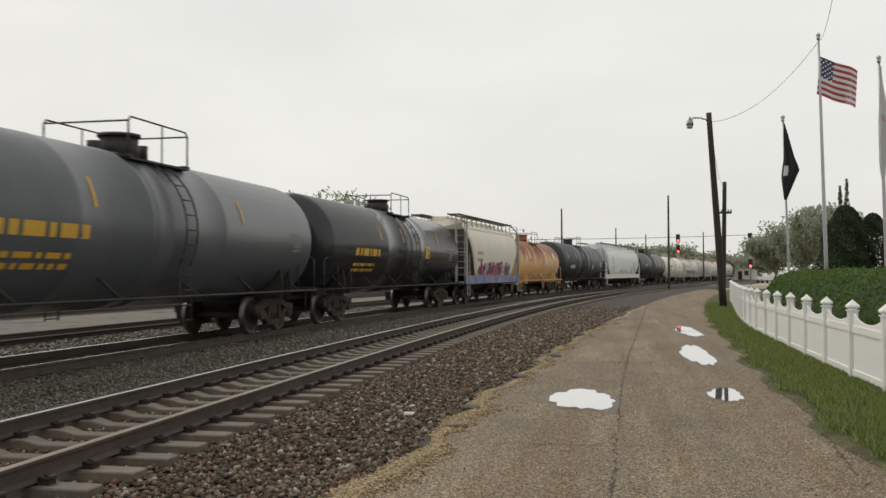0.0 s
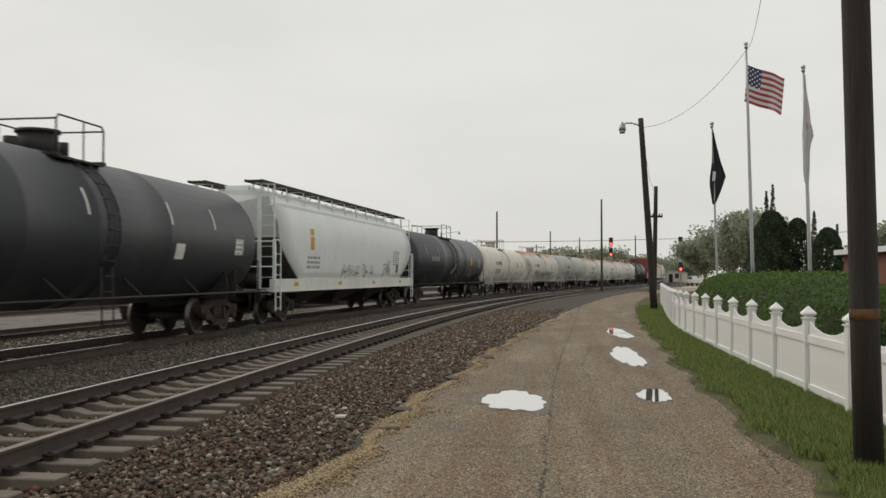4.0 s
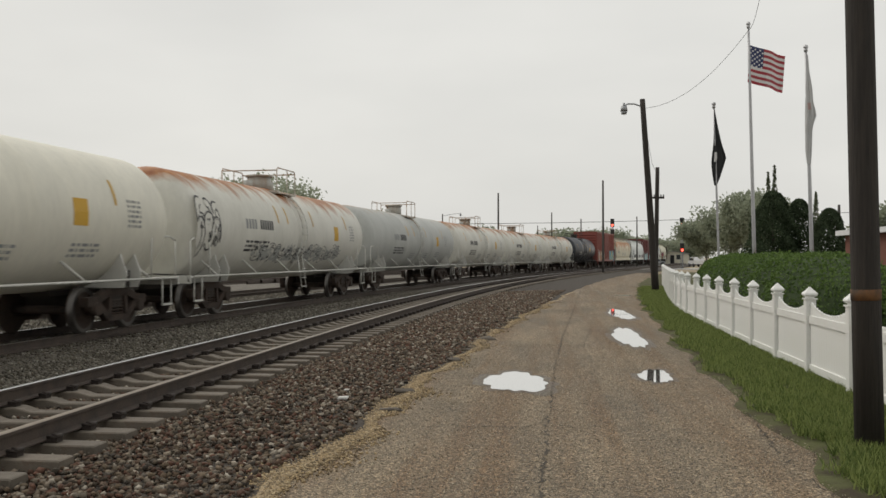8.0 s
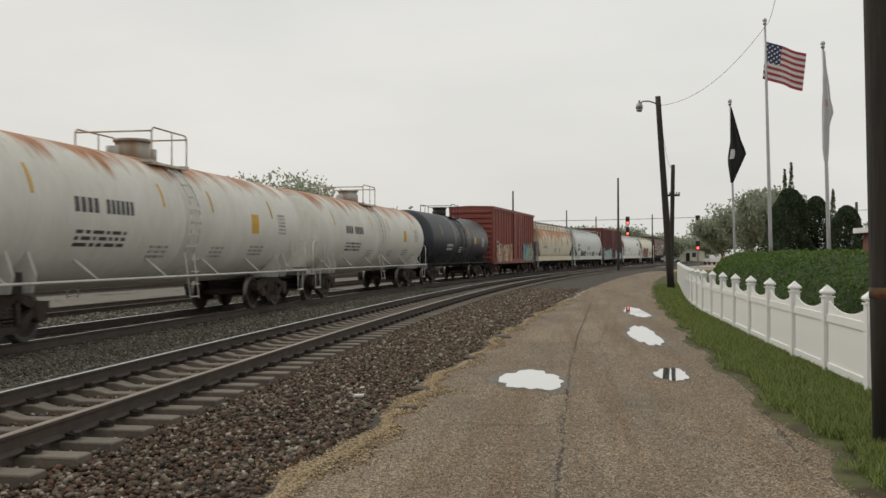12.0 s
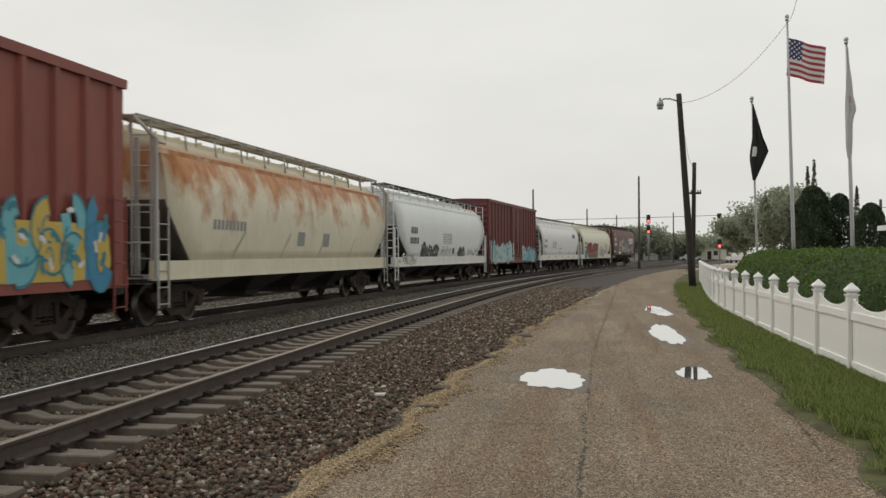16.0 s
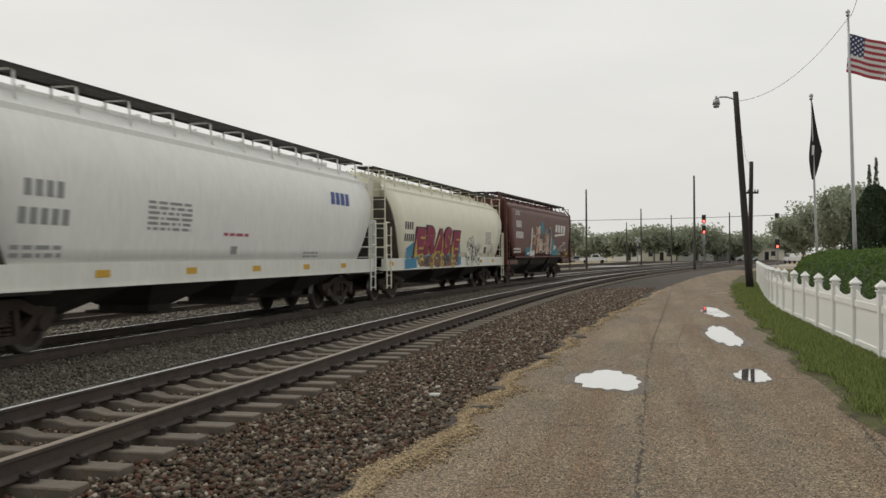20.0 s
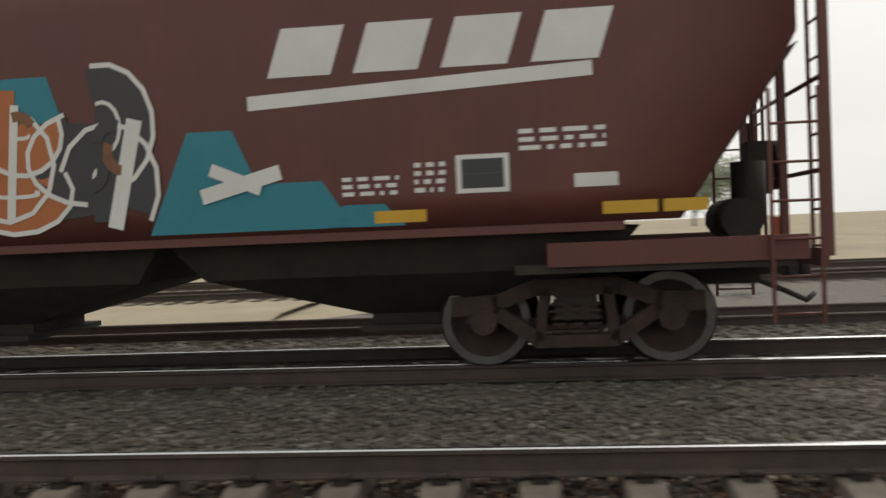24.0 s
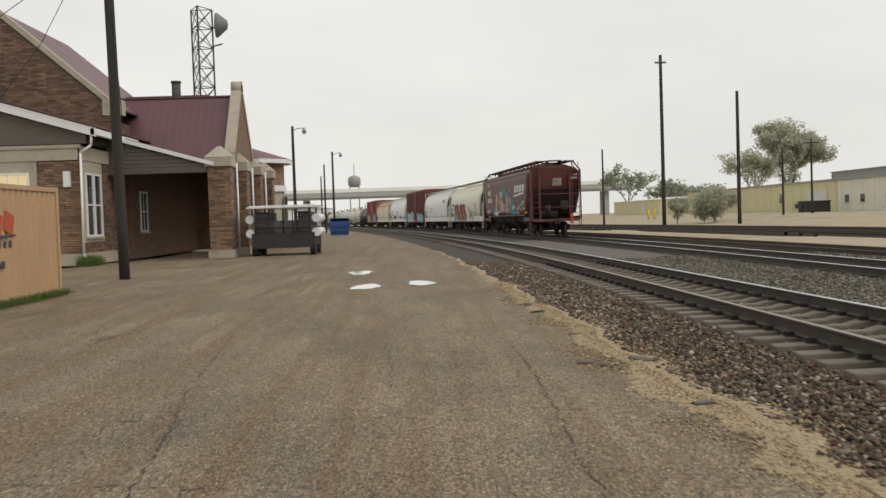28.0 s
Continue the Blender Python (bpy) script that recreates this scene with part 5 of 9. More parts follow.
car, surf = hopper_car(315.43, 333.87, P_SILVER, P_WSILL, "clean silver-grey covered hopper with dark stencils and yellow reflectors", [("mark", BAR_G, (-7.5, 2.42, 4, 0.2, 0.26)), ("mark", BAR_G, (-7.6, 1.98, 5, 0.2, 0.26)), ("bars", BAR_G, (-4.1, 2.5, 1.6, 0.6, 6)), ("slant", G_BLUE, (5.2, 2.95, 4, 0.34, 0.36)), ("bars", G_PINK, (-1.1, 1.95, 1.2, 0.12, 1)), ("patch", BAR_G, (-0.7, 1.6, -0.4, 1.6, 0.18)), ("bars", BAR_G, (-7.7, 1.62, 1.2, 0.25, 2)), ("bars", BAR_G, (3.4, 1.55, 1.0, 0.2, 2)), ("sill", BAR_Y, (-9.0, -5.6, -2.6, 0.4, 3.4, 6.2))], bays=4, bulge=0.16, end_tall=3.5, inset=1.2)
car, surf = hopper_car(333.87, 351.93, P_IVORY, P_WSILL, "ivory covered hopper with a large red, yellow and blue graffiti piece", [("mark", BAR_K, (-7.2, 2.42, 4, 0.2, 0.27)), ("mark", BAR_K, (-7.2, 1.98, 5, 0.18, 0.27)), ("bars", BAR_G, (5.0, 2.55, 1.1, 0.6, 7)), ("patch", BAR_K, (4.85, 1.7, 5.3, 1.7, 0.3)), ("sill", BAR_Y, (-8.6, 4.2, 6.6))], bays=3, bulge=0.16, end_tall=3.5, inset=1.25)
for ya, yb_, za, zb, w in ((-7.0, -5.6, 1.15, 1.2, 0.34), (-6.8, -6.0, 1.5, 1.75, 0.45), (-0.3, 0.7, 1.2, 1.25, 0.34), (-0.1, 0.5, 1.5, 1.75, 0.45), (-5.8, -0.2, 1.42, 1.42, 0.2)):
    bm = bm_new()
    stroke(bm, ya, za, yb_, zb, w, lambda z: max(surf(z), 1.535), 0.006, 6)
    part("graffiti_patch", bm, G_SKY, car, "sky blue sprayed patch")
sprayed_word(car, "ERASE", -5.9, 0.4, 1.45, 2.42, G_RED, BAR_K, G_YELLOW, surf)
graffiti(car, -5.4, 0.2, 1.02, 1.55, [G_YELLOW, BAR_K, G_YELLOW, G_RUST], BAR_K, lambda z: max(surf(z), 1.535), 42, 8, off=0.012)
graffiti(car, 1.7, 4.1, 1.05, 2.25, [P_IVORY, P_WSILL], BAR_K, lambda z: max(surf(z), 1.535), 43, 5)
graffiti(car, 5.7, 6.6, 1.4, 2.0, [P_IVORY], BAR_K, surf, 44, 2)
last_car, surf = hopper_car(351.93, 369.2, P_MAROON, P_MAROON, "maroon covered hopper with a white emblem and teal graffiti",
    [("mark", BAR_W, (-6.7, 2.85, 4, 0.24, 0.34)), ("mark", BAR_W, (-6.75, 2.3, 6, 0.22, 0.34)), ("slant", BAR_W, (3.55, 2.80, 4, 0.74, 0.44)), ("patch", BAR_W, (3.4, 2.58, 6.7, 2.72, 0.13)), ("bars", BAR_W, (-6.8, 3.65, 0.9, 0.22, 4)), ("bars", BAR_W, (4.3, 1.85, 0.55, 0.2, 3)), ("bars", BAR_W, (5.0, 1.95, 0.3, 0.3, 4)),
     ("bars", BAR_W, (6.0, 2.2, 0.8, 0.22, 3)), ("patch", BAR_W, (5.4, 1.85, 5.9, 1.85, 0.34)), ("patch", BAR_K, (5.45, 1.85, 5.85, 1.85, 0.26)), ("patch", BAR_W, (6.5, 1.75, 6.9, 1.75, 0.12)), ("patch", BAR_Y, (4.6, 1.5, 5.1, 1.5, 0.11)), ("patch", BAR_Y, (6.75, 1.5, 7.25, 1.5, 0.11)), ("patch", BAR_Y, (7.3, 1.5, 7.7, 1.5, 0.11)), ("bars", BAR_W, (-7.3, 1.75, 1.6, 0.3, 2))], bays=3, frame_m=P_MAROON, inset=1.05, bulge=0.02, straight=True, end_tall=2.85, slope_m=P_MAROON_SHADE)
for y, z0, z1, w, tp_ in ((-3.9, 1.42, 1.85, 1.5, 0.7), (-3.0, 1.42, 2.0, 1.2, 0.7), (3.0, 1.42, 2.35, 1.3, 0.35), (3.8, 1.42, 1.85, 1.2, 0.5), (4.5, 1.42, 1.62, 0.8, 0.5), (-0.2, 2.6, 3.3, 1.7, 0.25), (1.1, 2.5, 2.95, 0.8, 0.6)):
    bm = bm_new()
    stroke(bm, y, z0, y, z1, w, surf, 0.005, 6, tp_)
    part("graffiti_cloud", bm, G_TEAL, last_car, "teal graffiti cloud")
graffiti(last_car, -3.2, 2.3, 1.5, 2.85, [G_RUST, G_ORANGE, G_CREAM, G_RUST, G_ORANGE, BAR_K], BAR_W, surf, 52, 6, off=0.010)
bm = bm_new()
for a in ((-3.5, 1.45, -3.2, 2.1, 0.24), (-3.2, 2.1, -2.9, 2.9, 0.20), (-3.6, 1.5, -2.4, 1.55, 0.26), (2.0, 1.5, 2.25, 2.5, 0.16), (-1.9, 1.5, -1.5, 2.5, 0.09), (0.9, 1.6, 1.0, 2.7, 0.09), (2.9, 1.75, 3.7, 1.95, 0.14), (3.0, 2.0, 3.5, 1.8, 0.12), (-4.3, 1.5, -3.7, 1.55, 0.12)):
    stroke(bm, *a, surf, 0.022)
tagged(part("graffiti_outline", bm, BAR_W, last_car), kind="stuff")


def settle(car, long):
    """Lower the upperworks of a car to its true height, and spread its painted marks over its true length."""
    tall = 1.03 if car is last_car else {"covered_hopper": 0.925, "boxcar": 0.954, "tank_car": 1.0}[car.name.split(".")[0]]
    seen = set()
    for ob in car.children_recursive:
        me = ob.data
        plain = ob.name.split(".")[0]
        if me in seen or plain in ("truck", "side_frame", "wheelset", "coupler"):
            continue
        seen.add(me)
        ky = long if plain in ("marking", "slope_seam") or plain.startswith("graffiti") or ob.parent.name.startswith("graffiti") else 1.0
        co = np.empty(len(me.vertices) * 3)
        me.vertices.foreach_get("co", co)
        co = co.reshape(-1, 3)
        co[:, 1] *= ky
        co[:, 2] = np.where(co[:, 2] > 1.36, 1.36 + (co[:, 2] - 1.36) * tall, co[:, 2])
        me.vertices.foreach_set("co", co.ravel())
        me.update()


for car, u, L in CARS:
    settle(car, 0.97 if car is last_car else {"covered_hopper": 0.945, "boxcar": 0.95, "tank_car": 0.93}[car.name.split(".")[0]])

# rear end marks and the flashing end-of-train marker
bm = bm_new()
half_last = (369.2 - 351.93) / 2
flat = half_last - 0.12 - 0.25
rg_end = random.Random(5)
for i in range(6):
    z = 3.5 - i * 0.08
    x = -0.42
    while x < 0.06:
        w = rg_end.uniform(0.03, 0.11)
        box(bm, x, x + w, flat + 0.004, flat + 0.010, z, z + 0.035)
        x += w + 0.035
for z in (3.7, 3.5):
    for k in range(3 if z > 3.6 else 5):
        box(bm, -1.42 + k * 0.085, -1.37 + k * 0.085, flat + 0.004, flat + 0.010, z, z + 0.10)
tagged(part("marking", bm, BAR_W, last_car), kind="stuff")
bm = bm_new()
box(bm, -1.02, -0.86, half_last - 0.1, half_last + 0.03, 0.75, 1.35)
marker = part("end_marker", bm, paint("orange_marker", (0.42, 0.07, 0.02)), last_car, "orange end-of-train marker box")
bm = bm_new()
rod(bm, (-0.94, half_last + 0.03, 1.26), (-0.94, half_last + 0.07, 1.26), 0.04, 12)
part("lens", bm, glow("red_marker_lens", (1.0, 0.06, 0.04), 0.6), marker, "glowing red lens")

# ---- materials of the surroundings ----
M_VINYL = mat("white_vinyl", (0.80, 0.80, 0.78), (0.74, 0.74, 0.71), scale=1.2, rough=0.4, stain=(0.62, 0.62, 0.56), stain_scale=0.9, stain_pos=0.66)
M_POLE = mat("creosoted_pole", (0.022, 0.019, 0.017), (0.045, 0.037, 0.031), scale=4, rough=0.9, bump=0.5, bscale=10, stretch=(8, 8, 0.5))
M_POLEGREY = mat("weathered_pole", (0.085, 0.078, 0.07), (0.06, 0.055, 0.05), scale=4, rough=0.9, stretch=(8, 8, 0.5))
M_POLEPALE = mat("pale_weathered_pole", (0.30, 0.29, 0.275), (0.22, 0.21, 0.20), scale=4, rough=0.9, stretch=(8, 8, 0.5))
M_ALU = mat("brushed_aluminium_pole", (0.45, 0.45, 0.46), (0.38, 0.38, 0.39), rough=0.45, metal=0.6)
M_WIRE = paint("black_cable", (0.03, 0.03, 0.03), rough=0.7)
M_BARK = mat("grey_brown_bark", (0.07, 0.055, 0.045), (0.11, 0.09, 0.075), scale=6, rough=0.95, bump=0.6, bscale=20, stretch=(4, 4, 0.6))
# bark of distant trees: haze put into the colour, paler than M_BARK
M_BARKFAR = mat("haze_paled_far_bark", (0.17, 0.15, 0.13), (0.22, 0.20, 0.175), scale=6, rough=0.95)
M_LAMP = mat("galvanised_lamp_head", (0.35, 0.36, 0.37), rough=0.5, metal=0.5)
M_DARK = paint("dark_opening", (0.02, 0.02, 0.022), rough=0.8)


def leaf_mat(name, c1, c2):
    m = bpy.data.materials.new(name)
    m.use_nodes = True
    n, l = m.node_tree.nodes, m.node_tree.links
    b = n["Principled BSDF"]
    b.inputs["Roughness"].default_value = 0.75
    b.inputs["Specular IOR Level"].default_value = 0.25
    g = n.new("ShaderNodeNewGeometry")
    r = n.new("ShaderNodeValToRGB")
    r.color_ramp.elements[0].color, r.color_ramp.elements[1].color = (*c1, 1), (*c2, 1)
    l.new(g.outputs["Random Per Island"], r.inputs[0])
    l.new(r.outputs[0], b.inputs["Base Color"])
    tr = n.new("ShaderNodeBsdfTranslucent")
    l.new(r.outputs[0], tr.inputs["Color"])
    mix = n.new("ShaderNodeMixShader")
    mix.inputs[0].default_value = 0.4
    l.new(b.outputs[0], mix.inputs[1])
    l.new(tr.outputs[0], mix.inputs[2])
    l.new(mix.outputs[0], n["Material Output"].inputs["Surface"])
    return m


LEAF_HEDGE = leaf_mat("hedge_leaves", (0.06, 0.105, 0.026), (0.14, 0.21, 0.058))
LEAF_CONIFER = leaf_mat("conifer_sprays", (0.042, 0.062, 0.034), (0.085, 0.115, 0.062))
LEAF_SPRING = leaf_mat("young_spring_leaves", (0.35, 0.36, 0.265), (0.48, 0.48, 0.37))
# both far foliage colours are greyed and lightened to paint in distance haze
LEAF_FAR = leaf_mat("haze_tinted_far_leaves", (0.25, 0.28, 0.20), (0.36, 0.39, 0.29))
LEAF_FARDK = leaf_mat("haze_tinted_far_conifer", (0.12, 0.145, 0.12), (0.18, 0.205, 0.165))
LEAF_BUSH = leaf_mat("bush_leaves", (0.14, 0.16, 0.10), (0.21, 0.235, 0.15))
GRASS = leaf_mat("grass_blades", (0.06, 0.10, 0.025), (0.30, 0.345, 0.115))


def quads(name, centres, size, rng, material, flat=0.0):
    """Many small leaf faces with random turns, as one mesh."""
    n = len(centres)
    c = np.asarray(centres, float)
    a = rng.normal(size=(n, 3))
    a[:, 2] *= 1 - flat
    a /= np.linalg.norm(a, axis=1)[:, None]
    b = np.cross(a, rng.normal(size=(n, 3)))
    b /= np.linalg.norm(b, axis=1)[:, None]
    s = (size * rng.uniform(0.6, 1.4, n))[:, None]
    v = np.stack([c - a * s, c + b * s * 0.55, c + a * s, c - b * s * 0.55], 1).reshape(-1, 3)
    me = bpy.data.meshes.new(name)
    me.vertices.add(4 * n)
    me.vertices.foreach_set("co", v.ravel())
    me.loops.add(4 * n)
    me.loops.foreach_set("vertex_index", np.arange(4 * n, dtype=np.int32))
    me.polygons.add(n)
    me.polygons.foreach_set("loop_start", np.arange(0, 4 * n, 4, dtype=np.int32))
    me.polygons.foreach_set("loop_total", np.full(n, 4, dtype=np.int32))
    me.materials.append(material)
    me.update(calc_edges=True)
    return me


def heading(az, d, z=0.0):
    """A place d metres from the origin on the bearing az (anticlockwise from north)."""
    a = radians(az)
    return Vector((-math.sin(a) * d, math.cos(a) * d, z))


# ---- utility poles ----
def pole(base, top, r0, r1, label, material=None, lamp=None, arm=None, category="utility pole", name="utility_pole"):
    base, top = Vector(base), Vector(top)
    ob = thing(name, label, category)
    bm = bm_new()
    d = top - base
    n = 6
    spar(bm, [base + d * (i / n) for i in range(n + 1)], [r0 + (r1 - r0) * i / n for i in range(n + 1)])
    part("shaft", bm, material or M_POLE, ob)
    if lamp:
        bm = bm_new()
        lx = Vector(lamp)
        p = top - Vector((0, 0, 0.35))
        polyrod(bm, [p, p + lx * 0.45 + Vector((0, 0, 0.12)), p + lx * 0.8 + Vector((0, 0, 0.12)), p + lx], 0.035)
        part("lamp_arm", bm, M_LAMP, ob)
        bm = bm_new()
        q = p + lx
        rod(bm, q + Vector((0, 0, 0.02)), q - Vector((0, 0, 0.22)), 0.13, 12, 0.17)
        rod(bm, q - Vector((0, 0, 0.22)), q - Vector((0, 0, 0.36)), 0.15, 12, 0.12)
        rod(bm, q + Vector((0, 0, 0.02)), q + Vector((0, 0, 0.16)), 0.05, 8)
        part("lamp_head", bm, M_LAMP, ob, "grey lamp head, unlit by day")
    if arm:
        bm = bm_new()
        for dz, w in arm:
            p = top - Vector((0, 0, dz))
            box(bm, p.x - w, p.x + w, p.y - 0.06, p.y + 0.06, p.z - 0.06, p.z + 0.06)
        part("crossarm", bm, material or M_POLE, ob)
        for dz, w in arm:
            p = top - Vector((0, 0, dz))
            for k in (-0.9, -0.5, 0.5, 0.9):
                bm = bm_new()
                rod(bm, (p.x + k * w, p.y, p.z + 0.06), (p.x + k * w, p.y, p.z + 0.2), 0.045, 8)
                part("insulator", bm, M_LAMP, ob)
    return ob


pole((4.65, 44.1, -0.1), (4.08, 44.1, 8.87), 0.17, 0.12, "dark leaning wooden pole with a lamp beside the fence", lamp=(-0.85, -0.2, 0.0))
pole((6.3, 60, -0.1), (6.45, 60, 7.2), 0.15, 0.12, "dark wooden pole standing behind the lamp pole", arm=((1.9, 0.4),))
near_pole = pole((2.61, 8.12, -0.1), (2.46, 8.12, 9.4), 0.118, 0.106, "tarred wooden utility pole standing close by in the grass")
bm = bm_new()
rod(bm, (2.588, 8.12, 1.24), (2.586, 8.12, 1.33), 0.119, 16)
part("band", bm, mat("rusty_band", (0.20, 0.09, 0.03), (0.03, 0.025, 0.02), scale=6, rough=0.9), near_pole, "stained metal band")
pole((8.66, -30.6, -0.1), (8.74, -30.4, 11.5), 0.155, 0.13, "tarred wooden utility pole beside the brick depot")
for (az, el, d), lab, kw in (((3.37, 3.9, 110), "tall bare grey pole beyond the yard", {}), ((-2.92, 4.59, 100), "tall bare wooden pole near the crossing", {}), ((0.15, 2.7, 150), "distant grey utility pole", {}), ((-1.6, 2.3, 165), "distant grey utility pole", {}), ((-4.9, 2.4, 160), "distant slim grey pole", {}),
        ((6.77, 2.64, 150), "street lamp with a long arm by the road", {"lamp": (2.9, 0, 0.35)}), ((-16.1, 2.9, 70), "dark utility pole behind the conifers", {}), ((1.0, 1.9, 190), "distant grey utility pole", {}), ((9.8, 2.6, 170), "distant grey utility pole", {})):
    p = heading(az, d)
    pole((p.x, p.y, -0.2), (p.x, p.y, 1.6 + d * math.tan(radians(el))), 0.13, 0.09, lab, M_POLEGREY, **kw)
for (az, el, d), lab, kw in (((186.91, 5.61, 75), "dark wooden pole with a lamp beside the lot", {"lamp": (-0.9, 0, 0.1)}), ((184.68, 4.11, 105), "dark wooden pole with a lamp beside the lot", {"lamp": (-0.9, 0, 0.1)}), ((185.2, 3.37, 125), "slim dark utility pole", {}), ((185.42, 2.7, 155), "slim dark utility pole", {}),
        ((165.21, 8.9, 98), "tall slim pole with a short crossarm in the yard", {"arm": ((0.75, 0.55),)}), ((161.01, 6.6, 100), "tall slim dark pole in the yard", {}), ((168.64, 3.7, 120), "slim dark pole beyond the train", {}), ((157.08, 3.72, 118), "utility pole before the yellow warehouse", {"arm": ((0.5, 0.9),)}), ((152.91, 3.22, 120), "utility pole before the yellow warehouse", {}), ((158.6, 3.3, 118), "utility pole before the yellow warehouse", {})):
    p = heading(az, d) + Vector((0.09, -0.92, 0))
    pole((p.x, p.y, -0.2), (p.x, p.y, 1.52 + d * math.tan(radians(el))), 0.2 if el > 6 else 0.14, 0.15 if el > 6 else 0.10, lab, **kw)
p = heading(149.4, 34)
pole((p.x, p.y, -0.2), (p.x, p.y, 15), 0.18, 0.15, "pale grey pole standing beyond the tracks", M_POLEPALE)


# ---- wires ----
def wire(pts, r, label):
    bm = bm_new()
    spar(bm, pts, [r] * len(pts), 6)
    return solid("overhead_wire", bm, M_WIRE, label, "cable", group="overhead wires")


def hang(a, b, sag, n=18):
    a, b = Vector(a), Vector(b)
    return [a + (b - a) * k - Vector((0, 0, 4 * sag * k * (1 - k))) for k in np.linspace(0, 1, n)]


wire(hang((4.12, 44.1, 8.45), (7.85, 39.1, 10.75), 0.73), 0.009, "thin black cable sagging from the lamp pole to the flagpole")
wire(hang((7.85, 39.1, 10.75), (2.47, 8.12, 9.3), 1.4), 0.007, "thin black cable from the flagpole to the near pole")
wire([(4.12, 44.1, 8.3), (4.7, 48, 7.5), (5.5, 54, 6.9), (6.4, 60, 6.8)], 0.009, "thin black cable between wooden poles")
a, b = heading(22, 150, 7.5), heading(-20, 150, 8.4)
wire([a + (b - a) * k - Vector((0, 0, 4 * 1.3 * k * (1 - k))) for k in np.linspace(0, 1, 14)], 0.035, "far utility line across the road")
wire([(8.7, -30.4, 10.6), (11, -34, 9.6), (14, -39, 8.6), (17.5, -44.0, 7.6), (19.3, -46.9, 7.2)], 0.013, "service cable to the depot gable")
wire([(8.7, -30.4, 10.9), (10.4, -31.5, 9.3), (13, -33, 8.3), (17, -36, 7.6), (20, -42.3, 6.5)], 0.013, "service cable to the depot wing")
wire([(8.72, -30.45, 11.2), (8.58, -30.35, 7.0), (8.42, -30.3, 4.4)], 0.012, "cable running down the pole")


# ---- white picket fence ----
FENCE = ((3.42, 4.0), (3.4, 10), (3.41, 16), (3.48, 21), (3.58, 26), (3.78, 30), (4.22, 35), (4.75, 40.5), (5.4, 47), (6.2, 55), (7.0, 62))


def fence_x(y):
    return float(np.interp(y, [q[1] for q in FENCE], [q[0] for q in FENCE]))


fence = thing("picket_fence", "white vinyl picket fence with scalloped panels and capped posts", "fence")


def post_mesh():
    bm = bm_new()
    box(bm, -0.064, 0.064, -0.064, 0.064, -0.1, 1.03)
    box(bm, -0.08, 0.08, -0.08, 0.08, 1.03, 1.05)
    rings = []
    for z, r in ((1.05, 0.058), (1.062, 0.052), (1.078, 0.085), (1.098, 0.098), (1.12, 0.088), (1.155, 0.05), (1.20, 0.006)):
        rings.append([Vector((r * math.cos(t) * 1.25, r * math.sin(t) * 1.25, z)) for t in (math.pi / 4 + math.pi / 2 * i for i in range(4))])
    loft(bm, rings, smooth=False)
    return done("post", bm, M_VINYL)


ME_POST = post_mesh()
picket_meshes = {}
STEP = 1.83
ys = [13.0 + STEP * (i - 4) for i in range(29)]
count = 0
rest = bm_new()
for i, y in enumerate(ys):
    x = fence_x(y)
    p = part("post", ME_POST, None, fence)
    p.matrix_basis = pose(x, y, 0)
    if i + 1 == len(ys):
        break
    y2 = ys[i + 1]
    x2 = fence_x(y2)
    ang = math.degrees(math.atan2(-(x2 - x), y2 - y))
    ln = math.hypot(x2 - x, y2 - y)
    n = 16
    base = pose(x, y, 0, 0, 0, ang)
    w = (ln - 0.13) / n
    for k in range(n):
        u = (k + 0.5) / n * 2 - 1
        h = round(0.875 + 0.135 * abs(u) ** 2.2, 3)
        key = (k, round(w, 3))
        if key not in picket_meshes:
            bm = bm_new()
            hw = w / 2 - 0.0015
            slab(bm, [Vector((-0.011, -hw, 0.08)), Vector((-0.011, hw, 0.08)), Vector((-0.011, hw, h - 0.045)), Vector((-0.011, hw * 0.86, h - 0.02)), Vector((-0.011, hw * 0.45, h)), Vector((-0.011, -hw * 0.45, h)), Vector((-0.011, -hw * 0.86, h - 0.02)), Vector((-0.011, -hw, h - 0.045))], 0.022, (1, 0, 0))
            picket_meshes[key] = done("picket", bm, M_VINYL)
        if count < 288:
            q = part("picket", picket_meshes[key], None, fence)
            q.matrix_basis = base @ pose(0, 0.065 + (k + 0.5) * w, 0)
            count += 1
        else:
            m = base @ pose(0, 0.065 + (k + 0.5) * w, 0)
            hw = w / 2 - 0.004
            box(rest, -0.011, 0.011, -hw, hw, 0.08, h, m)
    if "rail" not in picket_meshes:
        bm = bm_new()
        for z, h in ((0.09, 0.09), (0.72, 0.10)):
            box(bm, -0.032, 0.032, 0.05, STEP - 0.05, z, z + h)
        picket_meshes["rail"] = done("rail", bm, M_VINYL)
    part("rail", picket_meshes["rail"], None, fence).matrix_basis = base

tagged(part("picket_rest", rest, M_VINYL, fence), kind="stuff")

# ---- hedge ----
hedge = thing("hedge", "clipped green boxwood hedge with a rounded, uneven top", "hedge")
rg = np.random.default_rng(3)


def hedge_shape(u, v):
    """u along 0..1, v round 0..1 (half circle); a lumpy rounded bank."""
    y = 16.8 + u * 22.5
    cx = fence_x(y) + 2.2
    endk = min(1, min(u, 1 - u) * 9) ** 0.5
    lump = 1 + 0.10 * noise.noise((y * 0.7, v * 3, 0)) + 0.06 * math.sin(y * 2.9)
    a = math.pi * v
    x = cx + math.cos(a) * 1.25 * endk * lump
    z = (abs(math.sin(a)) ** 0.55) * (1.62 + 0.10 * noise.noise((y * 0.5, 1, 2))) * (0.35 + 0.65 * endk) * (0.94 + 0.06 * lump)
    return Vector((x, y, z))


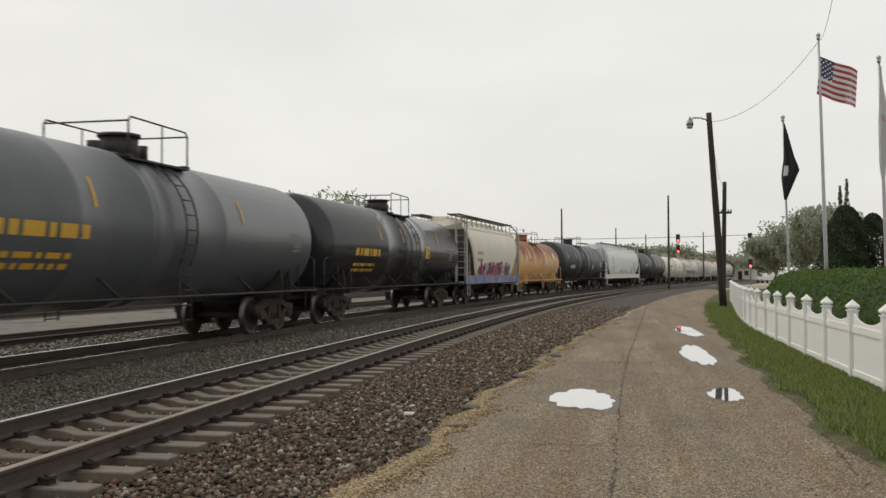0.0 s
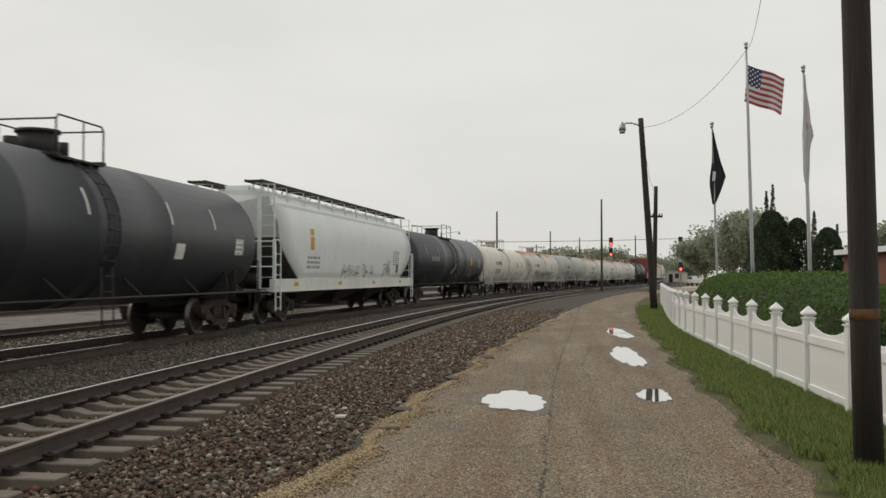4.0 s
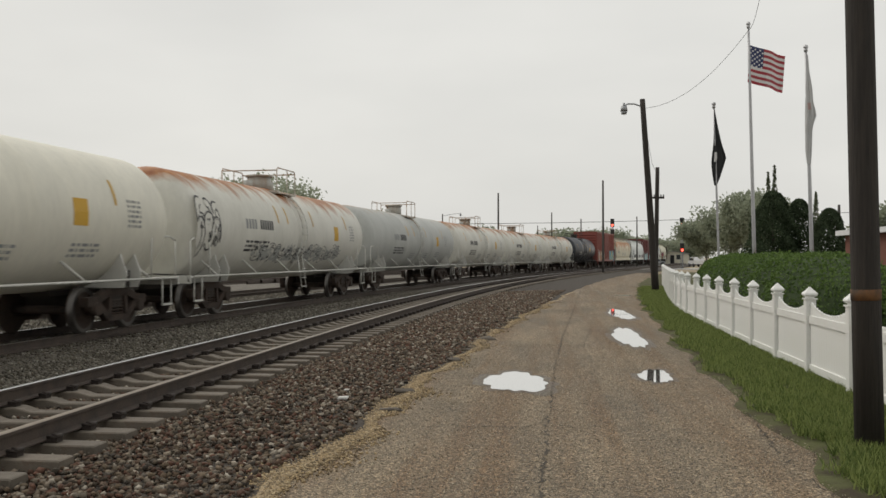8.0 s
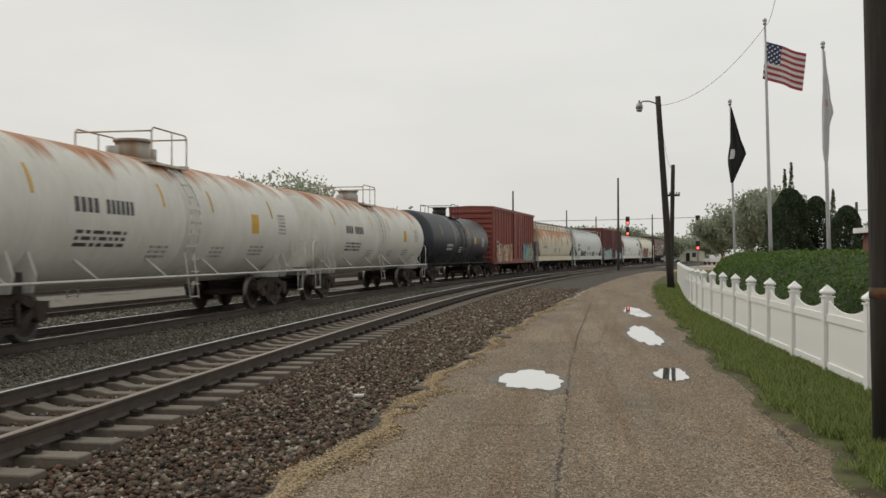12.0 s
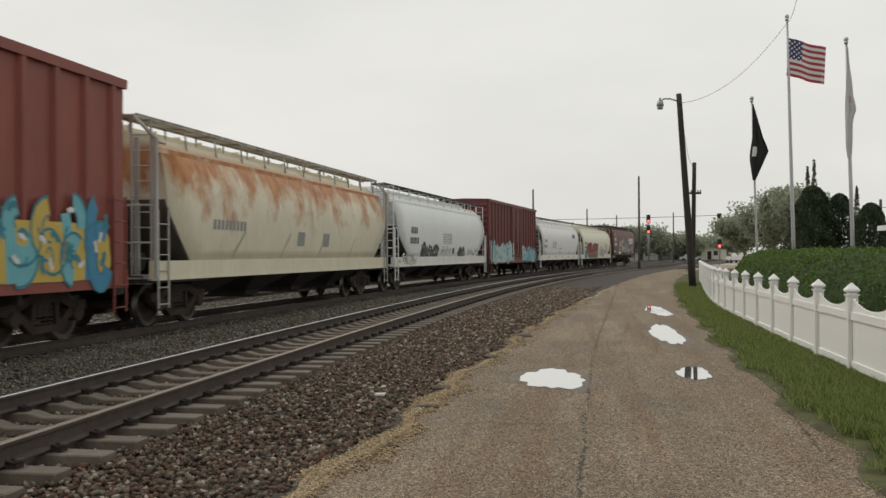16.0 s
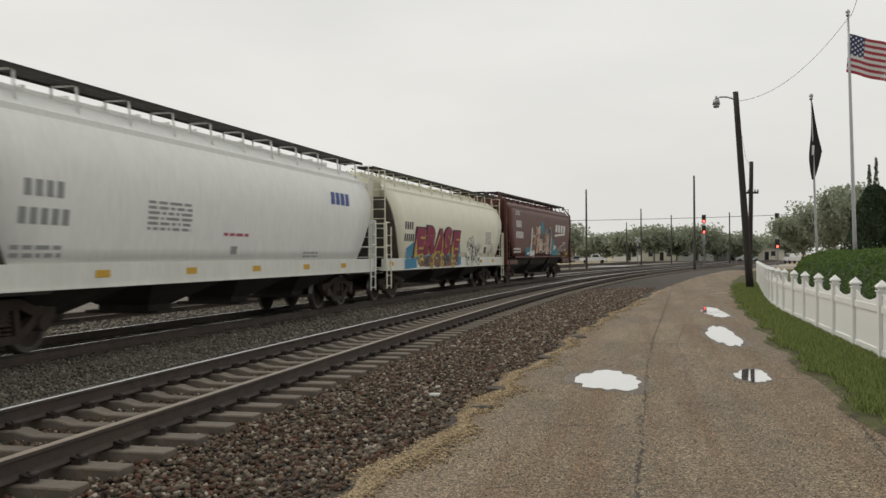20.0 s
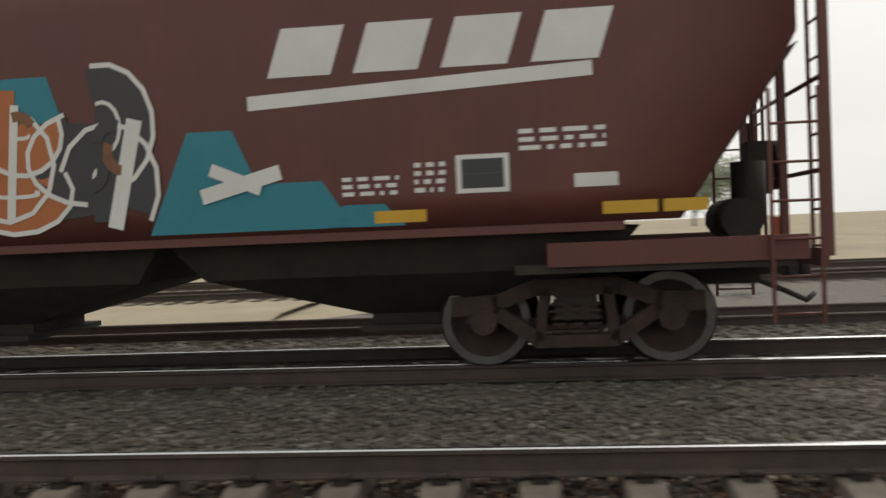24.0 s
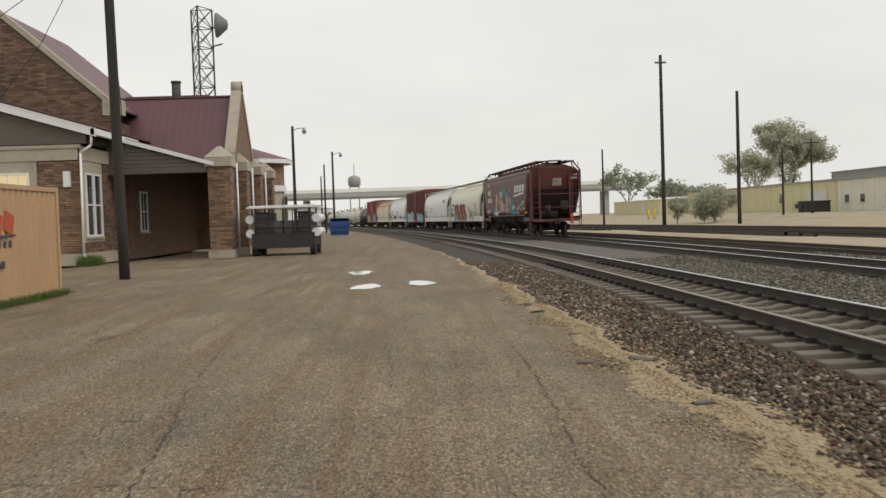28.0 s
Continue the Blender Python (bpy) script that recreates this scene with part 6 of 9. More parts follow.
# added inner shell; its dark green paints the shade between the leaves
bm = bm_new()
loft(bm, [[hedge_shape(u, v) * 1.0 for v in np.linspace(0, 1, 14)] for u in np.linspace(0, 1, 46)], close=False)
part("foliage_core", bm, mat("hedge_inner_shade", (0.018, 0.035, 0.008), (0.03, 0.05, 0.012), rough=0.95), hedge)
pts = np.array([hedge_shape(rg.random(), rg.random()) for _ in range(40000)])
pts += rg.normal(0, 0.035, pts.shape)
tagged(part("leaves", quads("leaves", pts, 0.038, rg, LEAF_HEDGE), None, hedge), kind="stuff")


# ---- trees ----
def branch(bm, a, d, ln, r, depth, rg, tips):
    b = a + d * ln
    rod(bm, a, b, r, 6, r * 0.62, cap=False)
    if depth == 0:
        tips.append(b)
        return
    for _ in range(rg.choice((2, 3, 3))):
        e = (d + Vector((rg.gauss(0, 0.5), rg.gauss(0, 0.5), rg.gauss(0.12, 0.28)))).normalized()
        tips.append(a + d * ln * rg.uniform(0.5, 1))
        branch(bm, b, e, ln * rg.uniform(0.6, 0.85), r * 0.6, depth - 1, rg, tips)


def broadleaf(pos, h, w, seed, leaf, n, size, label, depth=3, trunk_k=0.28, spread=0.10):
    rg = random.Random(seed)
    ob = thing("tree", label, "tree")
    bm = bm_new()
    tips = []
    p = Vector(pos)
    rod(bm, p - Vector((0, 0, 0.3)), p + Vector((0, 0, h * trunk_k)), h * 0.022, 8, h * 0.016, cap=False)
    top = p + Vector((0, 0, h * trunk_k))
    for k in range(5):
        a = 2 * math.pi * k / 5 + rg.random()
        d = Vector((math.cos(a) * 0.55 * w / h * 1.6, math.sin(a) * 0.55 * w / h * 1.6, 1)).normalized()
        branch(bm, top - Vector((0, 0, rg.uniform(0, 0.08) * h)), d, h * 0.26, h * 0.011, depth, rg, tips)
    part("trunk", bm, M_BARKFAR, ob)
    t = np.array([tuple(q) for q in tips])
    rs = np.random.default_rng(seed)
    pick = t[rs.integers(0, len(t), n)] + np.clip(rs.normal(0, 0.8, (n, 3)), -1.3, 1.3) * spread * w * np.array((1, 1, 0.75))
    part("crown", quads("crown", pick, size, rs, leaf), None, ob)
    return ob


def conifer(pos, h, w, seed, leaf, n, size, label, sharp=0.8):
    rs = np.random.default_rng(seed)
    ob = thing("conifer", label, "tree")
    p = Vector(pos)
    bm = bm_new()
    rod(bm, p - Vector((0, 0, 0.2)), p + Vector((0, 0, h * 0.95)), w * 0.05, 8, 0.01)
    part("trunk", bm, M_BARK, ob)
    k = rs.random(n)
    a = rs.random(n) * 2 * math.pi
    prof = (1 - k) ** sharp * np.minimum(1, k * 9 + 0.35)
    r = w / 2 * prof * (0.55 + 0.45 * rs.random(n) ** 0.4) * (1 + 0.16 * np.sin(a * 5 + k * 17))
    pts = np.stack([p.x + r * np.cos(a), p.y + r * np.sin(a), p.z + 0.1 + k * h], 1)
    part("crown", quads("crown", pts, size, rs, leaf, 0.0), None, ob)
    return ob


conifer(heading(-12.6, 55), 5.1, 3.5, 1, LEAF_CONIFER, 18000, 0.07, "dense dark green arborvitae behind the hedge", 0.45)
conifer(heading(-14.0, 56), 4.7, 2.8, 2, LEAF_CONIFER, 13000, 0.07, "dense dark green arborvitae behind the hedge", 0.45)
conifer(heading(-15.6, 53), 4.0, 2.7, 4, LEAF_CONIFER, 13000, 0.07, "smaller dark arborvitae behind the hedge", 0.45)
conifer(heading(-17.2, 55), 3.2, 2.2, 5, LEAF_CONIFER, 10000, 0.07, "low dark arborvitae behind the hedge", 0.45)
for az, h in ((-12.7, 7.0), (-12.35, 6.6), (-14.9, 5.3)):
    conifer(heading(az, 60), h, 0.75, int(h * 10), LEAF_BUSH, 900, 0.09, "thin pointed evergreen rising behind the arborvitae", 0.7)
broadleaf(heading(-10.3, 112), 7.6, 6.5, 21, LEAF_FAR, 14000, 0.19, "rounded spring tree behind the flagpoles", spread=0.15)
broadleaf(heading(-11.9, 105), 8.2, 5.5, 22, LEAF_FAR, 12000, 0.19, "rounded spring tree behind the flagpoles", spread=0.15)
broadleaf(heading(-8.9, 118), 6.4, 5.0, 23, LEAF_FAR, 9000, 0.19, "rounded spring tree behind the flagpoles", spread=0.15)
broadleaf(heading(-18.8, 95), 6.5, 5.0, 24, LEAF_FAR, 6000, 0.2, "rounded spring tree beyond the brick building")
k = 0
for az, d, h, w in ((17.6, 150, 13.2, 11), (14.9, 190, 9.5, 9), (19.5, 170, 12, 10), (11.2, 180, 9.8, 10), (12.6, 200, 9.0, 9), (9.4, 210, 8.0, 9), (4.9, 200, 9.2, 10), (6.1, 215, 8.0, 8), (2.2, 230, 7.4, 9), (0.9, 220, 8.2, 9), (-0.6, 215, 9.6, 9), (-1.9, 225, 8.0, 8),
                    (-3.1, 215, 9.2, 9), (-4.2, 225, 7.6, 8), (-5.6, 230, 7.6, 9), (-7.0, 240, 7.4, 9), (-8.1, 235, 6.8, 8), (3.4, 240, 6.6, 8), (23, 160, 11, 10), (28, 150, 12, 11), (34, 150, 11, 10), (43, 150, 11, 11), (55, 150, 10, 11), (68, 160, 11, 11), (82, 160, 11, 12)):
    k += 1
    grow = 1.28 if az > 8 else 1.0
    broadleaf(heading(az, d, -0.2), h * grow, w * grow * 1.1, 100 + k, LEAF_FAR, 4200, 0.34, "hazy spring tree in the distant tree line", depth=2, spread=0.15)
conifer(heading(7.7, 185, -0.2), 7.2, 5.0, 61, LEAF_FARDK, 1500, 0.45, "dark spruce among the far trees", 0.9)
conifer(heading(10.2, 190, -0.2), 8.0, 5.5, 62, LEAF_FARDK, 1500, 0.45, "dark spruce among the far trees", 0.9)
# beyond the yard, on the station side of the view back
broadleaf((-83, -208, YARD_Z), 20.5, 8.5, 71, LEAF_SPRING, 22000, 0.26, "large spreading tree in first leaf behind the warehouse", depth=4, trunk_k=0.2, spread=0.10)
broadleaf((-83.5, -231, YARD_Z), 14.5, 7.5, 72, LEAF_SPRING, 7000, 0.26, "thin tree in first leaf behind the warehouse", depth=4, spread=0.10)
broadleaf(heading(162.55, 112, 0.1), 5.0, 2.6, 73, LEAF_SPRING, 9000, 0.12, "rounded bushy tree before the warehouse", trunk_k=0.06, spread=0.2)
broadleaf(heading(163.1, 111, 0.1), 2.6, 1.4, 78, LEAF_SPRING, 2400, 0.12, "low bush beside the bushy tree", trunk_k=0.06, spread=0.22)
broadleaf(heading(164.6, 116, 0.1), 3.7, 1.3, 74, LEAF_SPRING, 2400, 0.13, "small bushy tree before the warehouse", trunk_k=0.06, spread=0.22)
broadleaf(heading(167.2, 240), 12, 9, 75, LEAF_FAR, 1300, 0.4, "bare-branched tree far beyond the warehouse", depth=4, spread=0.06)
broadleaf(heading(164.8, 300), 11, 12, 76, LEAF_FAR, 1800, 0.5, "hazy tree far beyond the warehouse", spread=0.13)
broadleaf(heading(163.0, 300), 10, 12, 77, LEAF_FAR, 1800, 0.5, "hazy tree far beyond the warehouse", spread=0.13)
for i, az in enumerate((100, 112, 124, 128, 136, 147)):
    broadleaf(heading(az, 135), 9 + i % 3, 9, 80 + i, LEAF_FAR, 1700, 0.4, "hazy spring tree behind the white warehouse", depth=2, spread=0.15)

# ---- flagpoles and flags ----
def flagpole(az, el, d, r, label):
    p = heading(az, d)
    top = 1.6 + d * math.tan(radians(el))
    lean = Vector((-0.22, 0, 0))
    ob = thing("flagpole", label, "flagpole", group="flagpoles")
    bm = bm_new()
    spar(bm, [Vector((p.x, p.y, 0)) - lean * (1 - a / 5) + Vector((0, 0, a / 5 * top)) for a in range(6)], [r * (1 - a * 0.09) for a in range(6)], 12)
    part("shaft", bm, M_ALU, ob)
    bm = bm_new()
    bmesh.ops.create_uvsphere(bm, u_segments=12, v_segments=8, radius=0.09, matrix=Matrix.Translation((p.x, p.y, top + 0.12)))
    rod(bm, (p.x, p.y, top - 0.05), (p.x, p.y, top + 0.06), 0.07, 10)
    part("finial", bm, M_ALU, ob, "ball finial")
    return Vector((p.x, p.y, top))


US_TOP = flagpole(-11.33, 13.09, 40, 0.085, "tall aluminium flagpole flying a striped flag")
BLACK_TOP = flagpole(-9.38, 8.7, 42, 0.06, "shorter flagpole with a black flag")
WHITE_TOP = flagpole(-14.43, 11.57, 38, 0.085, "tall aluminium flagpole with a limp white flag")
F_RED = paint("flag_red", (0.36, 0.045, 0.06), rough=0.8)
F_WHITE = paint("flag_white", (0.66, 0.65, 0.64), rough=0.8)
F_BLUE = paint("flag_blue", (0.035, 0.045, 0.12), rough=0.8)
F_BLACK = paint("flag_black", (0.014, 0.015, 0.016), rough=0.8)
F_PINK = paint("flag_faded_pink", (0.50, 0.36, 0.34), rough=0.8)
F_GREY = paint("flag_pale_grey", (0.55, 0.55, 0.55), rough=0.8)
N_SEG = 16
FLAGS = []


def striped_flag(label, at, length, height):
    """A flying flag in upright rigid strips, hinged one after another."""
    root = thing("striped_flag", label, "flag", m=Matrix.Translation(at))
    w = length / N_SEG
    for i in range(N_SEG):
        bm = bm_new()
        for k in range(13):
            z1, z0 = -height * k / 13, -height * (k + 1) / 13
            idx = 2 if (k < 7 and i < 6) else (0 if k % 2 == 0 else 1)
            for y, order in ((-0.004, 1), (0.004, -1)):
                vs = [bm.verts.new(v) for v in ((0, y, z0), (w * 1.04, y, z0), (w * 1.04, y, z1), (0, y, z1))]
                bm.faces.new(vs[::order]).material_index = idx
        if i < 6:
            for k in range(4):
                for s in (-1, 1):
                    cz, cx = -height * (0.07 + k * 0.13 + 0.06 * (i % 2)), w * 0.5
                    vs = [bm.verts.new((cx + 0.04 * math.cos(t), s * 0.008, cz + 0.04 * math.sin(t))) for t in (2 * math.pi * j / 6 for j in range(6))]
                    bm.faces.new(vs if s < 0 else vs[::-1]).material_index = 1
        FLAGS.append((part("strip", bm, [F_RED, F_WHITE, F_BLUE], root), i, w, "stripes"))


def limp_flag(name, label, at, height, outline, cloth, style, emblem=None):
    """A flag sagging along its pole, in level rigid bands that swing about the pole."""
    root = thing(name, label, "flag", m=Matrix.Translation(at))
    n = 16
    for i in range(n):
        bm = bm_new()
        rows = []
        for q in (i / n, (i + 1.04) / n):
            q = min(q, 1)
            lo = float(np.interp(q, [o[0] for o in outline], [o[1] for o in outline]))
            hi = float(np.interp(q, [o[0] for o in outline], [o[2] for o in outline]))
            row = []
            for k in range(9):
                x = lo + (hi - lo) * k / 8
                row.append(Vector((x, 0.055 * math.sin(k * 1.9 + q * 2.0) * min(1, (hi - lo) * 2.5), -height * q)))
            rows.append(row)
        for y, order in ((-0.004, 1), (0.004, -1)):
            vs = [[bm.verts.new(p + Vector((0, y, 0))) for p in row] for row in rows]
            for k in range(8):
                f = bm.faces.new([vs[1][k], vs[1][k + 1], vs[0][k + 1], vs[0][k]][::order])
                f.material_index = 1 if emblem and emblem[0] <= i / n <= emblem[1] and emblem[2] <= k <= emblem[3] else 0
                f.smooth = True
        FLAGS.append((part("fold", bm, [cloth, F_WHITE if style == "black" else F_PINK], root), i, 0.0, style))


striped_flag("red and white striped flag with a blue starred canton, flying", US_TOP + Vector((0.06, 0, -0.75)), 1.6, 1.5)
limp_flag("black_flag", "black flag with a white emblem, hanging in folds", BLACK_TOP + Vector((0, -0.07, -0.12)), 3.25, ((0, 0.02, 0.05), (0.12, 0.02, 0.16), (0.45, 0.0, 0.44), (0.62, -0.09, 0.66), (0.72, -0.12, 0.52), (1, 0.0, 0.12)), F_BLACK, "black", (0.54, 0.63, 1, 2))
limp_flag("white_flag", "pale grey flag hanging limp along its pole", WHITE_TOP + Vector((0, -0.09, -0.2)), 4.1, ((0, 0.02, 0.06), (0.15, 0.02, 0.1), (0.3, -0.02, 0.2), (0.45, -0.05, 0.24), (0.55, -0.06, 0.36), (0.66, -0.06, 0.2), (0.9, -0.05, 0.17), (1, 0.0, 0.14)), F_GREY, "white", (0.38, 0.47, 2, 4))
SLOPE = ((0, 24), (2, 50), (3, 22), (5, 26), (7, 14), (9, 24), (10, 34), (12, 26), (14, 32), (16, 18), (17, 26), (19, 18), (21, 30), (23, 26), (28, 30))


def flag_pose(i, w, style, t):
    """Where strip or fold i stands at time t, in the flag's own space."""
    if style == "black":
        return pose(0, 0, 0, 0, 0, 12 + 34 * math.sin(0.42 * t + 5.2) + 6 * math.sin(1.7 * t - i * 0.16))
    if style == "white":
        return pose(0, 0, 0, 0, 0, 14 * math.sin(0.5 * t) + 4 * math.sin(1.3 * t - i * 0.14))
    slope = float(np.interp(t, [q[0] for q in SLOPE], [q[1] for q in SLOPE])) + 4 * math.sin(t * 3.1)
    p = Vector((0, 0, 0))
    m = None
    for k in range(i + 1):
        turn = 30 * math.sin(k * 0.55 - t * 6.0) * min(1, 0.25 + k * 0.06) + 0.5 * slope + 10 * math.sin(t * 0.9)
        m = pose(p.x, p.y, p.z, 0, 0.25 * slope, turn)
        p = m @ Vector((w, 0, 0)) - Vector((0, 0, w * math.tan(radians(slope * 0.55))))
    return m

# ---- brick depot ----
M_BRICK = mat("brown_brick", (0.215, 0.132, 0.088), (0.12, 0.074, 0.053), scale=3, rough=0.9, rnd=0.42, bump=0.3, bscale=40)
M_BRICK_LIGHT = mat("light_brown_brick", (0.27, 0.17, 0.11), (0.16, 0.10, 0.07), scale=3, rough=0.9, rnd=0.4, bump=0.3, bscale=40)
M_MORTAR = mat("mortar", (0.10, 0.08, 0.066), (0.075, 0.06, 0.05), scale=6, rough=0.95, bump=0.4, bscale=40)
M_STONE = mat("limestone_trim", (0.40, 0.36, 0.29), (0.33, 0.29, 0.235), scale=2, rough=0.85, bump=0.2, stain=(0.24, 0.21, 0.17), stain_scale=2.0)
M_ROOF = mat("purple_red_metal_roof", (0.125, 0.055, 0.062), (0.10, 0.046, 0.052), scale=1, rough=0.5, rough_var=0.1)
M_FASCIA = mat("white_painted_fascia", (0.74, 0.74, 0.74), (0.66, 0.66, 0.66), scale=2, rough=0.5)
M_SIDING = mat("brown_grey_siding", (0.13, 0.11, 0.095), (0.10, 0.085, 0.075), scale=2, rough=0.8, stretch=(1, 1, 6))
M_GLASS = mat("dark_window_glass", (0.03, 0.035, 0.04), (0.05, 0.055, 0.06), rough=0.08, spec=0.8)
M_LIT = glow("warm_lit_window", (1.0, 0.80, 0.45), 0.38)
M_BLIND = paint("white_window_blind", (0.6, 0.6, 0.58), rough=0.6)

depot = thing("depot", "old brown-brick railway depot with limestone trim and purple metal roofs", "building")


def brick_wall(bm_list, origin, u, length, z0, z1, nrm, top=None, holes=(), course=0.105, brick_l=0.42):
    """Courses of long bricks laid proud of a mortar backing. u: direction along, nrm: outward. top(s): height there."""
    o, u, nrm = Vector(origin), Vector(u), Vector(nrm)
    z, row = z0, 0
    bm = bm_list
    while z < z1 - 0.02:
        s = -brick_l * 0.5 * (row % 2)
        while s < length:
            a, b = max(s, 0) + 0.008, min(s + brick_l, length) - 0.008
            h = min(z + course, z1)
            ok = b - a > 0.05
            if top and h > min(top(a), top(b)):
                ok = False
            for h0, h1, k0, k1 in holes:
                if b > h0 and a < h1 and h > k0 and z < k1:
                    ok = False
            if ok:
                q = [o + u * a, o + u * b]
                vs = [bm.verts.new(p + nrm * e + Vector((0, 0, zz))) for p in q for zz in (z + 0.012, h - 0.012) for e in (0.0, 0.022)]
                # 0:a,lo,in 1:a,lo,out 2:a,hi,in 3:a,hi,out 4:b,lo,in 5:b,lo,out 6:b,hi,in 7:b,hi,out
                for f in ((1, 5, 7, 3), (0, 1, 3, 2), (4, 6, 7, 5), (2, 3, 7, 6), (0, 4, 5, 1)):
                    bm.faces.new([vs[j] for j in f])
            s += brick_l
        z += course
        row += 1


def window_unit(parent, x0, x1, y0, y1, z0, z1, panes=(1, 1), lit=False, label="white-framed window"):
    """A window on an upright face: along x when y0 == y1, else along y; it faces the yard."""
    along_x = abs(y1 - y0) < 1e-6
    f = 0.07

    def bx(bm, a0, a1, k0, k1, d0, d1):
        if along_x:
            box(bm, a0, a1, y0 + d0, y0 + d1, k0, k1)
        else:
            box(bm, x0 - d1, x0 - d0, a0, a1, k0, k1)
    a0, a1 = (x0, x1) if along_x else (y0, y1)
    bm = bm_new()
    bx(bm, a0, a0 + f, z0, z1, 0.0, 0.07)
    bx(bm, a1 - f, a1, z0, z1, 0.0, 0.07)
    bx(bm, a0 + f, a1 - f, z0, z0 + f, 0.0, 0.07)
    bx(bm, a0 + f, a1 - f, z1 - f, z1, 0.0, 0.07)
    bx(bm, a0 + f, a1 - f, (z0 + z1) / 2 - 0.03, (z0 + z1) / 2 + 0.03, 0.0, 0.06)
    for k in range(1, panes[0]):
        q = a0 + (a1 - a0) * k / panes[0]
        bx(bm, q - 0.015, q + 0.015, z0 + f, z1 - f, 0.01, 0.05)
    w = part("window", bm, M_FASCIA, parent, label)
    bm = bm_new()
    bx(bm, a0 + f, a1 - f, z0 + f, z1 - f, 0.0, 0.02)
    part("pane", bm, M_LIT if lit else M_GLASS, w, "warm lit pane" if lit else "dark reflecting pane")
    bm = bm_new()
    bx(bm, a0 - 0.08, a1 + 0.08, z0 - 0.1, z0, 0.0, 0.12)
    part("window_sill", bm, M_STONE, w)
    return w


# wing with the low gable: front wall faces the lot
W_X0, W_X1, W_Y = 13.95, 24.0, -42.4
bm = bm_new()
box(bm, W_X0, W_X1, W_Y - 14, W_Y, 0, 5.15)
box(bm, W_X0, W_X0 + 0.5, -48, W_Y, 0, 5.5)
part("wing_wall", bm, M_MORTAR, depot)
bm = bm_new()
brick_wall(bm, (W_X0, W_Y, 0), (1, 0, 0), W_X1 - W_X0, 0.5, 4.4, (0, 1, 0), holes=((1.9, 3.6, 2.4, 4.5), (4.2, 6.2, 2.4, 4.5), (1.75, 3.75, 4.0, 4.5)))
tagged(part("brick_face", bm, M_BRICK_LIGHT, depot), kind="stuff")
bm = bm_new()
brick_wall(bm, (W_X0, -48.5, 0), (0, 1, 0), 6.1, 0.5, 4.4, (-1, 0, 0), holes=((3.5, 5.8, 1.1, 4.2),))
brick_wall(bm, (W_X0, W_Y - 0.2, 0), (1, 0, 0), W_X1 - W_X0, 5.05, 8.0, (0, 1, 0), top=lambda s: 5.3 + 0.3 * s)
tagged(part("brick_face", bm, M_BRICK, depot), kind="stuff")
# stone base, band and window surrounds
bm = bm_new()
box(bm, W_X0 - 0.06, W_X1, W_Y, W_Y + 0.07, 0, 0.5)
box(bm, W_X0 - 0.07, W_X0, -48.5, W_Y + 0.07, 0, 0.5)
box(bm, W_X0 - 0.07, W_X1, W_Y, W_Y + 0.09, 4.42, 5.0)
box(bm, W_X0 - 0.09, W_X0, -48.5, W_Y + 0.09, 4.42, 5.0)
box(bm, W_X0 - 0.12, W_X1, W_Y, W_Y + 0.14, 4.92, 5.06)
for s in ((1.75, 3.75),):
    box(bm, W_X0 + s[0], W_X0 + s[1], W_Y, W_Y + 0.05, 2.3, 4.42)
box(bm, W_X0 + 4.1, W_X0 + 6.4, W_Y, W_Y + 0.05, 2.3, 4.42)
box(bm, W_X0 - 0.05, W_X0, -45.1, -42.6, 0.95, 4.42)
part("stone_trim", bm, M_STONE, depot, "pale limestone base and band")
window_unit(depot, W_X0 + 2.05, W_X0 + 3.4, W_Y + 0.05, W_Y + 0.05, 2.5, 3.95, (3, 1), lit=True, label="white-framed window with warm light inside")
window_unit(depot, W_X0 + 4.6, W_X0 + 5.9, W_Y + 0.05, W_Y + 0.05, 2.5, 3.95, (3, 1))
for a in (-44.75, -43.75):
    window_unit(depot, W_X0 - 0.05, W_X0 - 0.05, a, a + 0.9, 1.2, 3.9, (1, 1), label="tall narrow white-framed sash window")
# low gable: siding field, letters, fascia, roof
bm = bm_new()
slab(bm, [Vector((13.6, W_Y + 0.02, 5.1)), Vector((24.0, W_Y + 0.02, 5.1)), Vector((24.0, W_Y + 0.02, 8.5)), Vector((13.6, W_Y + 0.02, 5.45))], 0.05, (0, 1, 0))
part("gable_siding", bm, M_SIDING, depot)
bm = bm_new()
slab(bm, [Vector((13.15, W_Y + 0.1, 5.35)), Vector((24.0, W_Y + 0.1, 8.62)), Vector((24.0, W_Y + 0.1, 8.98)), Vector((13.15, W_Y + 0.1, 5.72))], 0.25, (0, 1, 0))
box(bm, 13.1, 13.3, -48.2, W_Y + 0.35, 5.42, 5.68)
part("fascia", bm, M_FASCIA, depot, "white fascia and gutter")
bm = bm_new()
slab(bm, [Vector((13.1, W_Y + 0.4, 5.74)), Vector((24.0, W_Y + 0.4, 9.03)), Vector((24.0, -52, 9.03)), Vector((13.1, -52, 5.74))], 0.08, (0, 0, 1))
part("wing_roof", bm, M_ROOF, depot)
for i, ch in enumerate("TOR"):
    cu = bpy.data.curves.new("sign_letter", "FONT")
    cu.body, cu.size, cu.extrude = ch, 0.78, 0.02
    tmp = bpy.data.objects.new("sign_letter", cu)
    me = bpy.data.meshes.new_from_object(tmp)
    bpy.data.objects.remove(tmp)
    me.materials.clear()
    me.materials.append(M_FASCIA)
    q = part("sign_letter", me, None, depot, "white wall letter")
    q.matrix_basis = pose(19.15 - i * 0.62, W_Y + 0.1, 5.92, 90, 0, 180)
